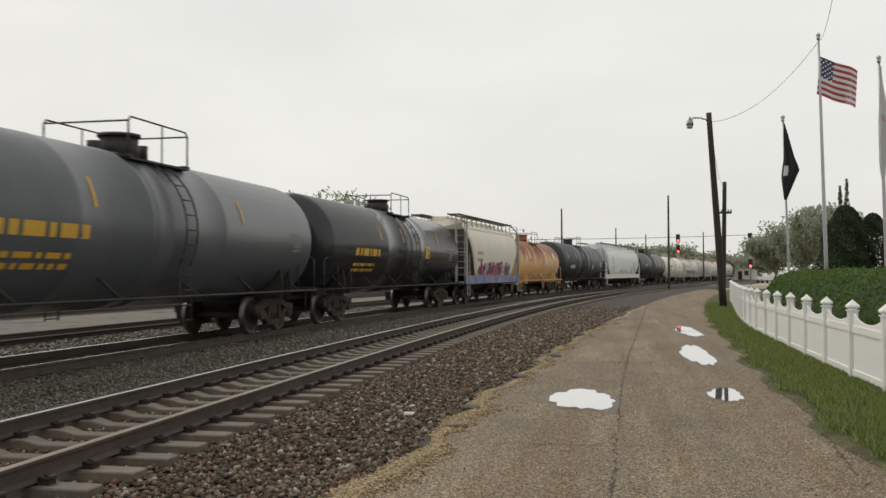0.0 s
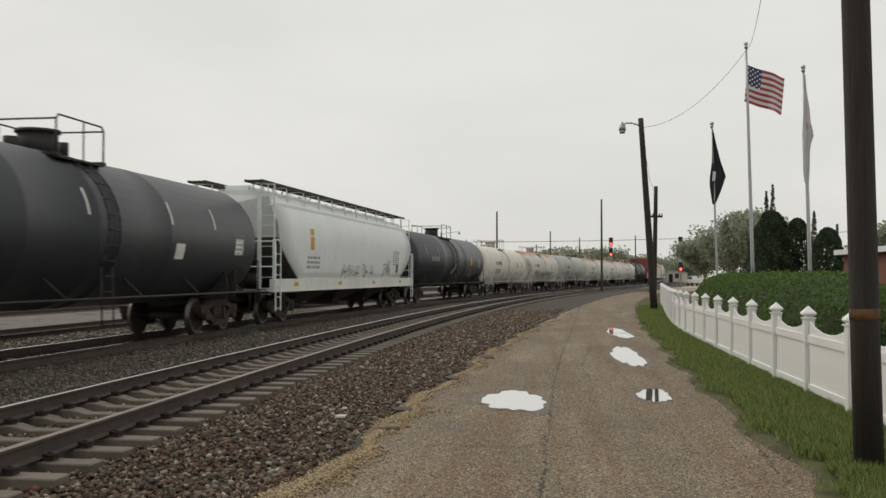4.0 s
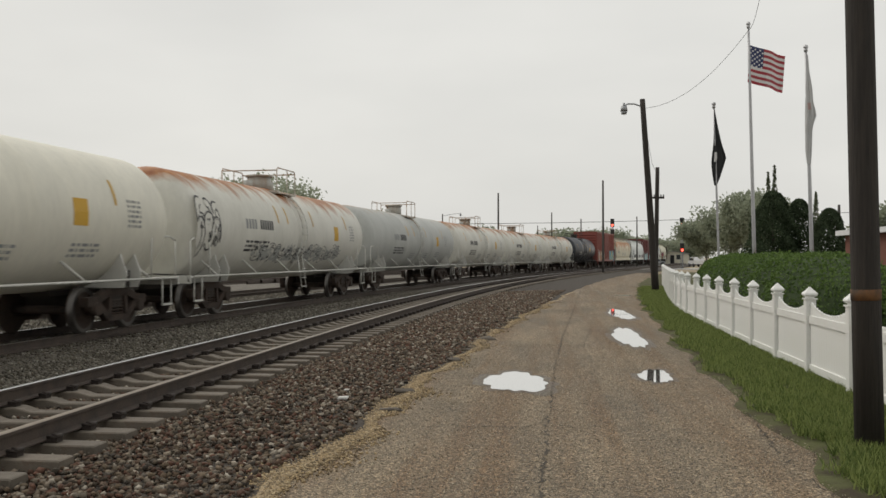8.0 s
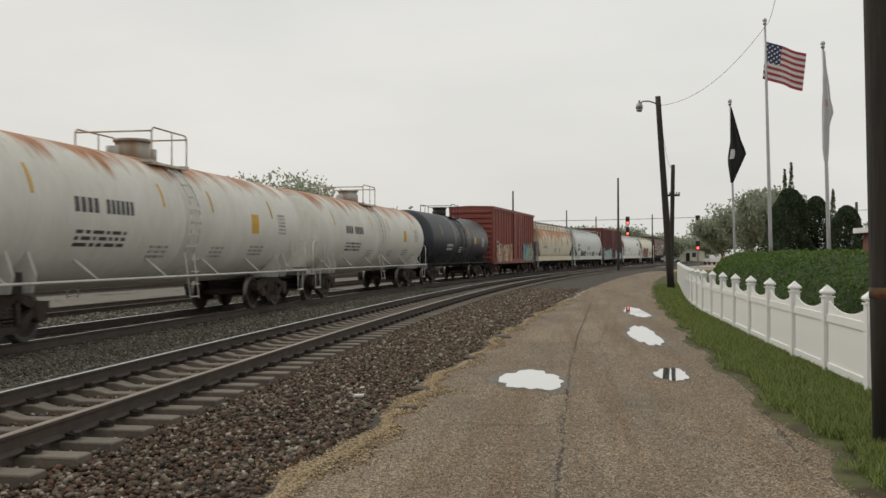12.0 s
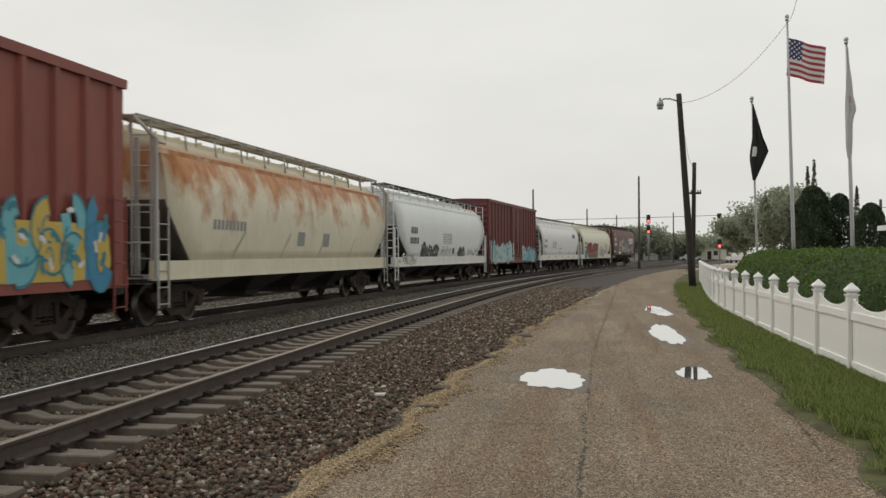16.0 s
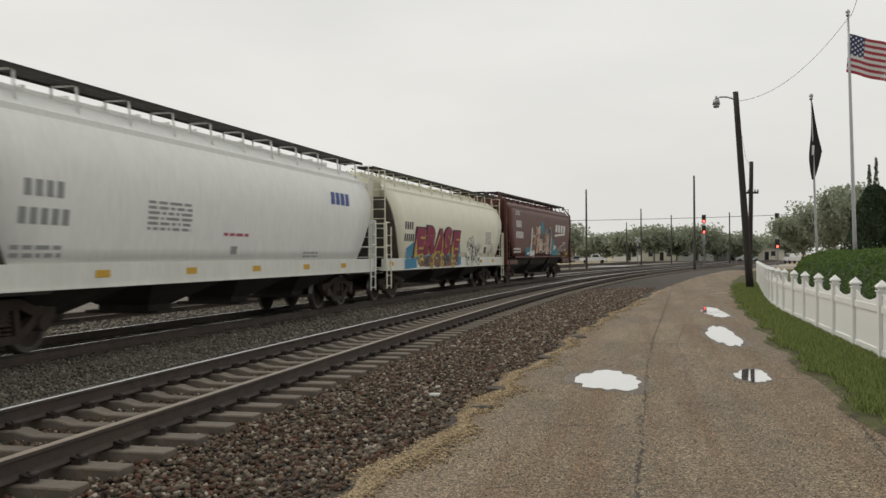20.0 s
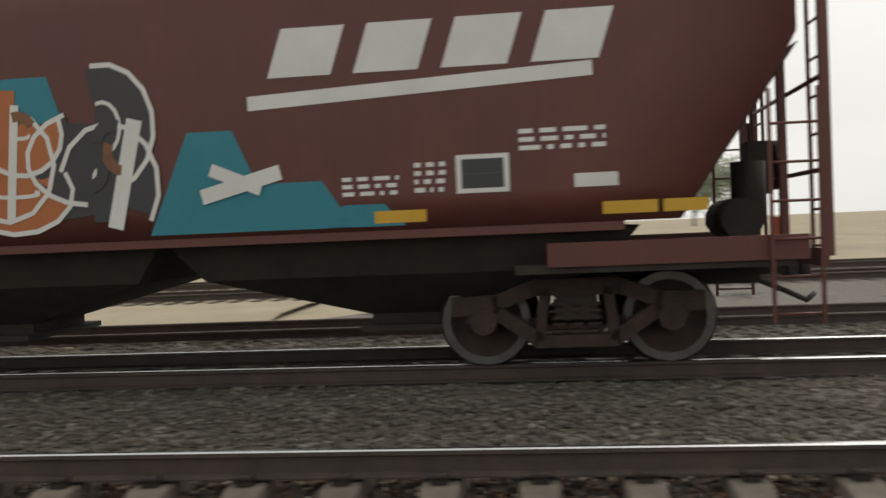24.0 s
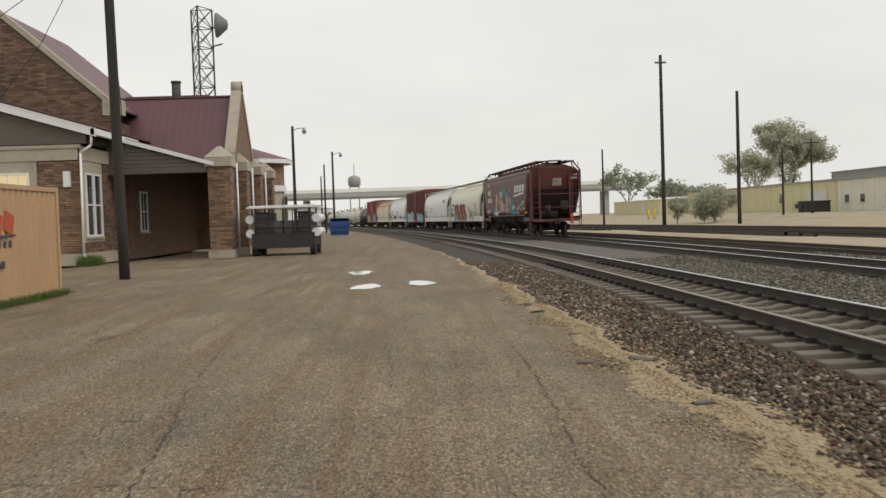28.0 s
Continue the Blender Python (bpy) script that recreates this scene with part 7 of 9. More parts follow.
# downspout
bm = bm_new()
polyrod(bm, [(13.3, W_Y + 0.25, 5.45), (13.35, W_Y + 0.22, 5.0), (13.82, W_Y + 0.15, 4.7), (13.86, W_Y + 0.15, 0.45), (13.6, W_Y + 0.3, 0.2)], 0.055, 8)
part("downspout", bm, M_FASCIA, depot)
bm = bm_new()
box(bm, W_X0 + 0.35, W_X0 + 0.6, W_Y + 0.03, W_Y + 0.25, 3.3, 3.95)
part("wall_lantern", bm, M_FASCIA, depot)

# tall gable behind with stone coping
G_Y, G_AX, G_AZ = -47.2, 19.9, 12.35


def gable_top(s):
    x = 14.0 + s
    return G_AZ - abs(x - G_AX) * 0.87


bm = bm_new()
slab(bm, [Vector((14.0, G_Y - 0.4, 4.5)), Vector((25.8, G_Y - 0.4, 4.5)), Vector((25.8, G_Y - 0.4, 7.2)), Vector((G_AX, G_Y - 0.4, G_AZ)), Vector((14.0, G_Y - 0.4, 7.2))], 0.4, (0, 1, 0))
part("gable_wall", bm, M_MORTAR, depot)
bm = bm_new()
brick_wall(bm, (14.0, G_Y, 0), (1, 0, 0), 11.8, 5.4, 12.3, (0, 1, 0), top=gable_top, holes=((5.2, 6.6, 7.7, 9.9),))
tagged(part("brick_face", bm, M_BRICK, depot), kind="stuff")
bm = bm_new()
for sx in (-1, 1):
    a, b = Vector((G_AX, G_Y + 0.06, G_AZ - 0.02)), Vector((G_AX + sx * 5.95, G_Y + 0.06, 7.15))
    slab(bm, [a, b, b + Vector((0, 0, 0.3)), a + Vector((0, 0, 0.32))], -0.55, (0, 1, 0))
    box(bm, G_AX + sx * 5.95 - 0.45, G_AX + sx * 5.95 + 0.45, G_Y - 0.5, G_Y + 0.08, 6.8, 7.5)
box(bm, 19.2, 20.6, G_Y, G_Y + 0.05, 7.7, 9.9)
part("coping", bm, M_STONE, depot, "limestone coping of the gable")
window_unit(depot, 19.55, 20.25, G_Y + 0.05, G_Y + 0.05, 7.95, 9.5, (2, 1))
bm = bm_new()
for sx in (-1, 1):
    slab(bm, [Vector((G_AX, G_Y - 0.3, G_AZ - 0.15)), Vector((G_AX + sx * 5.9, G_Y - 0.3, 7.2)), Vector((G_AX + sx * 5.9, -58.5, 7.2)), Vector((G_AX, -58.5, G_AZ - 0.15))], 0.1, (0, 0, 1))
part("main_roof", bm, M_ROOF, depot)
bm = bm_new()
box(bm, 14.3, 25.5, -66, G_Y - 0.4, 0, 6.7)
part("main_wall", bm, M_BRICK, depot)

# cross wing with the purple slope towards the lot
for y in (-49.4, -55.0):
    bm = bm_new()
    slab(bm, [Vector((9.2, y, 4.36)), Vector((16.5, y, 4.36)), Vector((16.5, -52.2, 8.1)), Vector((9.2, -52.2, 8.1))], 0.1, (0, 0, 1))
    part("cross_roof", bm, M_ROOF, depot, "purple standing-seam roof slope")
bm = bm_new()
box(bm, 9.2, 16.5, -52.3, -52.1, 8.16, 8.24)
part("ridge_cap", bm, M_ROOF, depot)
bm = bm_new()
box(bm, 8.95, 9.35, -62, -46.1, 3.95, 4.36)
part("porch_beam", bm, M_SIDING, depot, "weathered beam along the porch eave")
bm = bm_new()
box(bm, 11.2, 16.7, -56.0, -55.2, 6.0, 8.72)
part("rear_roof", bm, M_ROOF, depot)
bm = bm_new()
x = 9.4
while x < 16.4:
    slab(bm, [Vector((x, -49.4, 4.45)), Vector((x + 0.03, -49.4, 4.45)), Vector((x + 0.03, -52.2, 8.19)), Vector((x, -52.2, 8.19))], 0.03, (0, 0, 1))
    x += 0.38
tagged(part("roof_seam", bm, M_ROOF, depot), kind="stuff")
bm = bm_new()
slab(bm, [Vector((8.85, -49.5, 4.3)), Vector((8.85, -54.9, 4.3)), Vector((8.85, -54.9, 4.8)), Vector((8.85, -52.2, 8.56)), Vector((8.85, -49.5, 4.8))], 0.38, (1, 0, 0))
part("cross_wall", bm, M_BRICK, depot)
bm = bm_new()
for y in (-49.5, -54.9):
    slab(bm, [Vector((8.78, y, 4.8)), Vector((8.78, -52.2, 8.54)), Vector((8.78, -52.2, 8.88)), Vector((8.78, y, 5.12))], 0.52, (1, 0, 0))
rod(bm, (8.78, -52.2, 8.62), (9.3, -52.2, 8.62), 0.34, 16)
part("coping", bm, M_STONE, depot, "limestone coping of the cross gable")
bm = bm_new()
rod(bm, (12.25, -52.5, 7.6), (12.25, -52.5, 9.0), 0.23, 16)
rod(bm, (12.25, -52.5, 9.0), (12.25, -52.5, 9.1), 0.27, 16)
part("chimney", bm, M_POLEGREY, depot, "dark round sheet-metal flue")

# porch: shed roof, siding end, pillars
bm = bm_new()
slab(bm, [Vector((13.95, -46.0, 5.75)), Vector((9.15, -46.0, 4.35)), Vector((9.15, -62, 4.35)), Vector((13.95, -62, 5.75))], 0.1, (0, 0, 1))
part("porch_roof", bm, M_ROOF, depot)
bm = bm_new()
slab(bm, [Vector((13.95, -45.95, 5.62)), Vector((9.1, -45.95, 4.22)), Vector((9.1, -45.95, 4.40)), Vector((13.95, -45.95, 5.82))], 0.12, (0, 1, 0))
part("fascia", bm, M_FASCIA, depot, "white edge of the porch roof")
bm = bm_new()
for k in range(8):
    z = 4.05 + k * 0.18
    xr = min(13.95, 9.15 + max(0, (z + 0.17 - 4.3)) / 1.4 * 4.8 + 0.0)
    x0 = 9.45 if z < 4.25 else max(9.45, 9.15 + (z + 0.17 - 4.3) / 1.4 * 4.8)
    if x0 < 13.9:
        box(bm, x0, 13.95, -46.06, -45.99, z, z + 0.165)
box(bm, 9.45, 13.95, -46.2, -46.0, 3.95, 4.06)
part("porch_siding", bm, M_SIDING, depot, "weathered horizontal boards of the porch end")
bm = bm_new()
box(bm, 13.6, 14.2, -62, -48.5, 0, 5.5)
part("porch_back_wall", bm, M_BRICK, depot)
for y in (-50.2,):
    window_unit(depot, 13.58, 13.58, y - 0.6, y + 0.6, 1.3, 3.3, (2, 1), label="dim window under the porch")
bm = bm_new()
slab(bm, [Vector((9.0, -62.3, 0)), Vector((13.95, -62.3, 0)), Vector((13.95, -62.3, 5.74)), Vector((9.0, -62.3, 4.32))], 0.28, (0, 1, 0))
part("porch_end_wall", bm, M_BRICK, depot)
bm = bm_new()
box(bm, 10.6, 11.6, -61.98, -61.9, 0.1, 2.4)
part("porch_door", bm, M_DARK, depot)
for i, y in enumerate((-46.0, -50.3, -54.6, -58.9)):
    bm = bm_new()
    box(bm, 8.42, 9.42, y - 0.98, y - 0.02, 0, 4.5)
    pil = part("porch_pillar", bm, M_MORTAR, depot, "brick pillar with a pyramid limestone cap")
    bm = bm_new()
    brick_wall(bm, (8.42, y - 0.02, 0), (1, 0, 0), 1.0, 0.35, 4.2, (0, 1, 0), brick_l=0.5)
    brick_wall(bm, (8.42, y - 0.98, 0), (0, 1, 0), 0.96, 0.35, 4.2, (-1, 0, 0), brick_l=0.48)
    part("brick_face", bm, M_BRICK_LIGHT, pil)
    bm = bm_new()
    box(bm, 8.34, 9.5, y - 1.06, y + 0.06, 0, 0.35)
    part("base", bm, M_STONE, pil, "pale limestone base")
    bm = bm_new()
    box(bm, 8.32, 9.52, y - 1.08, y + 0.08, 4.2, 4.62)
    loft(bm, [[Vector((8.30, y - 1.1, 4.62)), Vector((9.54, y - 1.1, 4.62)), Vector((9.54, y + 0.1, 4.62)), Vector((8.30, y + 0.1, 4.62))], [Vector((8.85, y - 0.55, 5.15)), Vector((8.99, y - 0.55, 5.15)), Vector((8.99, y - 0.41, 5.15)), Vector((8.85, y - 0.41, 5.15))]], smooth=False)
    part("cap", bm, M_STONE, pil, "pale limestone cap")
bm = bm_new()
for y in (-47.2, -51.5, -55.8):
    rod(bm, (8.3, y, 4.4), (8.3, y, 0.25), 0.05, 8)
part("downspout", bm, M_FASCIA, depot)

# octagonal bay at the far end
bm = bm_new()
C = Vector((11.0, -66.5, 0))


def octo(r, z):
    return [C + Vector((r * math.cos(math.pi / 8 + k * math.pi / 4), r * math.sin(math.pi / 8 + k * math.pi / 4), z)) for k in range(8)]


loft(bm, [octo(2.35, 0), octo(2.35, 3.6)], smooth=False)
part("bay_wall", bm, M_STONE, depot)
bm = bm_new()
loft(bm, [octo(2.38, 4.0), octo(2.38, 5.5)], smooth=False)
part("bay_band", bm, M_BRICK, depot)
bm = bm_new()
loft(bm, [octo(2.5, 3.6), octo(2.5, 4.0)], smooth=False)
loft(bm, [octo(2.95, 5.45), octo(2.95, 5.75)], smooth=False)
part("bay_cornice", bm, M_FASCIA, depot, "white cornice of the bay")
bm = bm_new()
loft(bm, [octo(2.98, 5.75), octo(0.2, 6.6)], smooth=False)
part("bay_roof", bm, M_ROOF, depot)
bm = bm_new()
box(bm, 8.58, 8.66, -67.0, -66.0, 1.2, 3.3)
part("bay_window", bm, M_GLASS, depot)

# ---- lattice tower with a dish ----
tower = thing("lattice_tower", "dark steel lattice radio tower rising behind the depot", "tower")
T = Vector((16.9, -80.5, 0))
leg = [(-0.85, -0.6), (0.85, -0.6), (0.0, 0.95)]
for lx, ly in leg:
    bm = bm_new()
    rod(bm, T + Vector((lx, ly, 0)), T + Vector((lx, ly, 19.2)), 0.07, 8)
    part("leg", bm, M_BLACK, tower)
bm = bm_new()
z = 0.0
while z < 19:
    for i in range(3):
        a, b = leg[i], leg[(i + 1) % 3]
        h = 1.6
        rod(bm, T + Vector((*a, z)), T + Vector((*b, z + h)), 0.035, 5)
        rod(bm, T + Vector((*b, z)), T + Vector((*a, z + h)), 0.035, 5)
        rod(bm, T + Vector((*a, z + h)), T + Vector((*b, z + h)), 0.035, 5)
    z += 1.6
part("bracing", bm, M_BLACK, tower)
bm = bm_new()
rings = []
for r, x in ((0.25, 1.2), (0.96, 1.3), (1.0, 1.42), (0.9, 1.62), (0.34, 2.3), (0.02, 2.36)):
    rings.append([T + Vector((-x, 0.3 + 0.12 * x, 17.7)) + Vector((-0.15 * r * math.cos(q), r * math.cos(q), r * math.sin(q))) for q in (2 * math.pi * i / 20 for i in range(20))])
loft(bm, rings)
part("dish", bm, paint("grey_dish", (0.16, 0.165, 0.17)), tower, "grey drum-shaped microwave dish")
bm = bm_new()
rod(bm, T + Vector((-0.85, -0.6, 17.7)), T + Vector((-1.6, 0.2, 17.7)), 0.06, 8)
rod(bm, T + Vector((-0.85, -0.6, 16.2)), T + Vector((-1.7, -0.1, 16.3)), 0.06, 8)
part("dish_mount", bm, M_BLACK, tower)

# ---- shipping container ----
box_c = thing("shipping_container", "faded tan-orange shipping container with weathered emblem", "container")
M_CONT = rusted("faded_tan_container_paint", (0.44, 0.285, 0.155), (0.39, 0.25, 0.135), (0.30, 0.16, 0.08), (0.24, 0.13, 0.07), 3.2, 6.5, 0.35, rough=0.6)
cx0, cx1, cy0, cy1 = 8.38, 10.8, -24.9, -18.8
bm = bm_new()
prof = []
y = cy0 + 0.12
while y < cy1 - 0.12:
    for dy, dx in ((0, 0.0), (0.10, 0.0), (0.14, 0.035), (0.24, 0.035)):
        prof.append((y + dy, dx))
    y += 0.28
rows = [[bm.verts.new((cx0 + 0.03 + dx, y, z)) for y, dx in prof] for z in (0.16, 2.42)]
for i in range(len(prof) - 1):
    bm.faces.new((rows[0][i], rows[0][i + 1], rows[1][i + 1], rows[1][i]))
part("side_panel", bm, M_CONT, box_c, "corrugated side")
bm = bm_new()
box(bm, cx0 + 0.1, cx1, cy0 + 0.06, cy1 - 0.06, 0.12, 2.44)
part("body", bm, M_CONT, box_c)
bm = bm_new()
for y0, y1 in ((cy0, cy0 + 0.14), (cy1 - 0.14, cy1)):
    for x0 in (cx0, cx1 - 0.14):
        box(bm, x0, x0 + 0.14, y0, y1, 0.02, 2.52)
for z0, z1 in ((0.02, 0.17), (2.4, 2.50)):
    for x0 in (cx0 + 0.004, cx1 - 0.12):
        box(bm, x0, x0 + 0.11, cy0 + 0.14, cy1 - 0.14, z0, z1)
part("frame", bm, M_CONT, box_c)


def cmark(name, m, shapes):
    bm = bm_new()
    for ya, za, yb, zb, w in shapes:
        d = Vector((0, yb - ya, zb - za))
        q = Vector((0, -d.z, d.y)).normalized() * w / 2
        a, b = Vector((cx0 + 0.02, ya, za)), Vector((cx0 + 0.02, yb, zb))
        slab(bm, [a - q, b - q, b + q, a + q], 0.006, (-1, 0, 0))
    tagged(part(name, bm, m, box_c), kind="stuff")


cmark("emblem", paint("faded_orange_red", (0.42, 0.07, 0.02)), [(-20.42 - 0.56 * i, 1.5, -20.56 - 0.56 * i, 1.9, 0.46) for i in range(4)])
bm = bm_new()
slab(bm, [Vector((cx0 + 0.02, y, z)) for y, z in ((-20.18, 1.24), (-20.18, 1.42), (-22.52, 1.46), (-22.5, 1.43))], 0.006, (-1, 0, 0))
part("emblem_swoosh", bm, BAR_K, box_c, "black tapering stroke")
cmark("marking", BAR_K, [(-21.4 - 0.26 * i, 1.2, -21.44 - 0.26 * i, 1.33, 0.13) for i in range(4)] + [(-20.3 - 0.24 * i, 0.85, -20.46 - 0.24 * i, 0.85, 0.15) for i in range(7)])

# ---- utility cart with a white canopy ----
cart = thing("utility_cart", "dark utility cart with a white canopy and ladder racks", "utility cart", m=pose(6.1, -46.2, 0))
M_WHITEP = paint("white_gelcoat", (0.7, 0.71, 0.72), rough=0.35)
bm = bm_new()
box(bm, -1.45, 1.45, -3.0, 0.0, 0.45, 1.05)
box(bm, -1.35, 1.35, -0.08, 0.06, 0.35, 0.55)
part("body", bm, M_BLACK, cart)
bm = bm_new()
box(bm, -1.62, 1.62, -3.2, 0.25, 2.2, 2.27)
box(bm, -1.5, 1.5, -3.05, 0.1, 2.27, 2.33)
part("canopy", bm, M_WHITEP, cart, "white flat canopy")
for sx in (-1, 1):
    for y in (0.0, -2.9):
        bm = bm_new()
        rod(bm, (sx * 1.25, y, 1.0), (sx * 1.25, y, 2.2), 0.04, 8)
        part("post", bm, M_BLACK, cart)
    bm = bm_new()
    for k in range(5):
        box(bm, sx * 0.95 - 0.32, sx * 0.95 + 0.32, -0.03, 0.03, 1.1 + k * 0.22, 1.15 + k * 0.22)
    for q in (-0.32, 0.32):
        box(bm, sx * 0.95 + q - 0.03, sx * 0.95 + q + 0.03, -0.03, 0.03, 0.9, 2.15)
    part("ladder_rack", bm, M_BLACK, cart)
    for z in (1.05, 1.7):
        bm = bm_new()
        rod(bm, (sx * 1.52, -2.6, z), (sx * 1.52, -0.05, z), 0.2, 12)
        part("white_roll", bm, M_WHITEP, cart, "white plastic drum on the side")
    for y in (-2.5, -0.35):
        bm = bm_new()
        rod(bm, (sx * 1.2, y, 0.33), (sx * 1.46, y, 0.33), 0.33, 18)
        part("wheel", bm, M_DARK, cart)
bm = bm_new()
for x in (-0.45, 0.0, 0.45):
    rod(bm, (x, 0.0, 1.0), (x, 0.0, 2.15), 0.025, 6)
rod(bm, (-1.2, 0.02, 1.3), (1.2, 0.02, 1.3), 0.03, 6)
part("rear_rack", bm, M_BLACK, cart)
M_BIN_GREY = mat("grey_tool_bin", (0.10, 0.10, 0.10), (0.07, 0.07, 0.07), scale=3, rough=0.6)
for x in (-0.98, -0.33, 0.33, 0.98):
    bm = bm_new()
    box(bm, x - 0.3, x + 0.3, -2.8, -0.12, 1.06, 1.62 if abs(x) < 0.5 else 2.0)
    part("tool_bin", bm, M_BIN_GREY, cart, "grey tool bin in the cart")
for x in (-0.35, 0.3):
    bm = bm_new()
    bmesh.ops.create_icosphere(bm, subdivisions=2, radius=0.24, matrix=Matrix.Translation((x, -0.4, 1.35)) @ Matrix.Diagonal((1.3, 0.8, 0.8, 1)))
    part("bundle", bm, M_WHITEP, cart, "pale bundle in the cart")

# ---- blue dumpster ----
bin_ = thing("dumpster", "blue steel dumpster with an open lid beside the lot", "dumpster", m=pose(7.3, -95, 0))
M_BIN = mat("blue_dumpster_paint", (0.03, 0.09, 0.27), (0.025, 0.075, 0.22), scale=2, rough=0.5)
bm = bm_new()
loft(bm, [[Vector((x, y, z)) for x, y in ((-w, -0.8), (w, -0.8), (w, 0.7 + e), (-w, 0.7 + e))] for w, e, z in ((0.85, 0.0, 0.12), (0.92, 0.15, 1.5))], smooth=False)
part("body", bm, M_BIN, bin_)
bm = bm_new()
for z in (0.5, 1.0):
    box(bm, -0.96, 0.96, 0.72, 0.9, z, z + 0.08)
for x in (-0.95, 0.95):
    box(bm, x - 0.06, x + 0.06, -0.5, 0.6, 0.9, 1.1)
part("rib", bm, M_BIN, bin_)
bm = bm_new()
slab(bm, [Vector((-0.9, -0.8, 1.5)), Vector((0.9, -0.8, 1.5)), Vector((0.9, 0.75, 1.72)), Vector((-0.9, 0.75, 1.72))], 0.05, (0, 0, 1))
slab(bm, [Vector((-1.5, -0.1, 0.95)), Vector((-0.98, -0.1, 1.7)), Vector((-0.98, 0.6, 1.7)), Vector((-1.5, 0.6, 0.95))], 0.04, (0, 0, 1))
part("lid", bm, M_DARK, bin_)

# ---- buildings and vehicles beyond the yard ----
M_YELLOW = mat("pale_yellow_metal_siding", (0.60, 0.55, 0.33), (0.54, 0.49, 0.29), scale=0.6, rough=0.6, stain=(0.36, 0.33, 0.2), stain_scale=0.4)
M_CREAMW = mat("cream_metal_siding", (0.70, 0.67, 0.55), (0.63, 0.60, 0.49), scale=0.6, rough=0.6)
M_WHITEW = mat("white_metal_siding", (0.82, 0.82, 0.79), (0.76, 0.76, 0.73), scale=0.6, rough=0.6, stain=(0.68, 0.68, 0.64), stain_scale=0.4)
M_GREYROOF = mat("grey_metal_roof", (0.30, 0.30, 0.29), (0.25, 0.25, 0.24), scale=0.6, rough=0.55)
M_CONCRETE = mat("far_concrete", (0.40, 0.40, 0.39), (0.34, 0.34, 0.33), scale=0.5, rough=0.85)


M_TANBOX = mat("tan_painted_steel", (0.50, 0.37, 0.19), (0.42, 0.31, 0.16), scale=0.8, rough=0.6)


def shed(label, x0, x1, y0, y1, h, roof_h, wall, roof, doors=(), windows=(), seam=1.0, ridge="y", name="warehouse"):
    """Long shed; openings lie on the face at x1 (towards the tracks): (y, width, sill, height)."""
    ob = thing(name, label, "building")
    ob.location.z = 0.0 if name == "far_building" else YARD_Z
    bm = bm_new()
    box(bm, x0, x1, y0, y1, -0.2, h)
    part("wall", bm, wall, ob)
    bm = bm_new()
    y = y0 + seam
    while y < y1:
        box(bm, x1, x1 + 0.04, y, y + 0.06, 0, h - 0.02)
        y += seam * 3
    part("seam", bm, wall, ob)
    bm = bm_new()
    c = (x0 + x1) / 2
    loft(bm, [[Vector((x0 - 0.3, y, h)), Vector((x0 - 0.3, y, h + 0.15)), Vector((c, y, h + roof_h)), Vector((x1 + 0.3, y, h + 0.15)), Vector((x1 + 0.3, y, h))] for y in (y0 - 0.3, y1 + 0.3)], smooth=False)
    part("roof", bm, roof, ob)
    for yy, w, s, hh in doors:
        bm = bm_new()
        box(bm, x1 + 0.02, x1 + 0.1, yy, yy + w, s, s + hh)
        part("door", bm, M_BLIND, ob, "pale roller door")
    for yy, w, s, hh in windows:
        bm = bm_new()
        box(bm, x1 + 0.02, x1 + 0.08, yy, yy + w, s, s + hh)
        win = part("window", bm, M_GLASS, ob)
        bm = bm_new()
        box(bm, x1 + 0.06, x1 + 0.12, yy - 0.1, yy + w + 0.1, s - 0.12, s)
        part("sill", bm, M_CONCRETE, win)
    return ob


shed("long pale-yellow metal warehouse across the yard", -82, -58, -200, -127.6, 4.3, 0.8, M_YELLOW, M_GREYROOF, doors=((-139, 6.2, 0, 3.0), (-196, 3, 0.2, 2.8)), windows=[(-150, 0.8, 1.4, 1.4)])
shed("cream metal warehouse with small windows across the yard", -80, -57, -127.3, -70, 4.2, 0.6, M_CREAMW, M_GREYROOF, windows=[(y, 1.05, 1.2, 0.95) for y in (-125.2, -120.9, -114.4, -108, -100, -92)])
shed("lower yellow shed with a sloping roof", -74, -52, -245, -201, 3.2, 0.8, M_YELLOW, M_WHITEW, doors=((-215, 3, 0, 2.6),))
shed("large grey-roofed hall behind the yellow warehouse", -125, -88, -198, -92, 7.6, 1.0, M_GREYROOF, M_CONCRETE)
shed("long white metal warehouse across the yard", -92, -66, -69.5, -10, 5.7, 0.5, M_WHITEW, M_WHITEW, doors=((-60, 4, 0, 3),))
shed("small tan storage box standing in the yard", -62, -59.5, -62, -58.5, 2.3, 0.15, M_TANBOX, M_TANBOX, name="storage_shed")
# dark scrap box and odds and ends before the warehouse
bm = bm_new()
for w, l, z0, z1 in ((1.75, 0.95, YARD_Z - 0.05, YARD_Z + 1.35), (1.85, 1.05, YARD_Z + 1.35, YARD_Z + 1.5), (0.06, 1.02, YARD_Z, YARD_Z + 1.3)):
    box(bm, -53 - w, -53 + w, -125.6 - l, -125.6 + l, z0, z1)
box(bm, -50.9, -50.75, -126.5, -124.7, YARD_Z + 0.55, YARD_Z + 1.15)
solid("scrap_box", bm, M_BLACK, "black steel dumpster standing before the warehouse", "dumpster")
p = heading(166.0, 150, 0.6)
bm = bm_new()
for dx in (-0.5, 0.4):
    rod(bm, (p.x + dx, p.y, -0.3), (p.x + dx, p.y, 1.75), 0.16, 12)
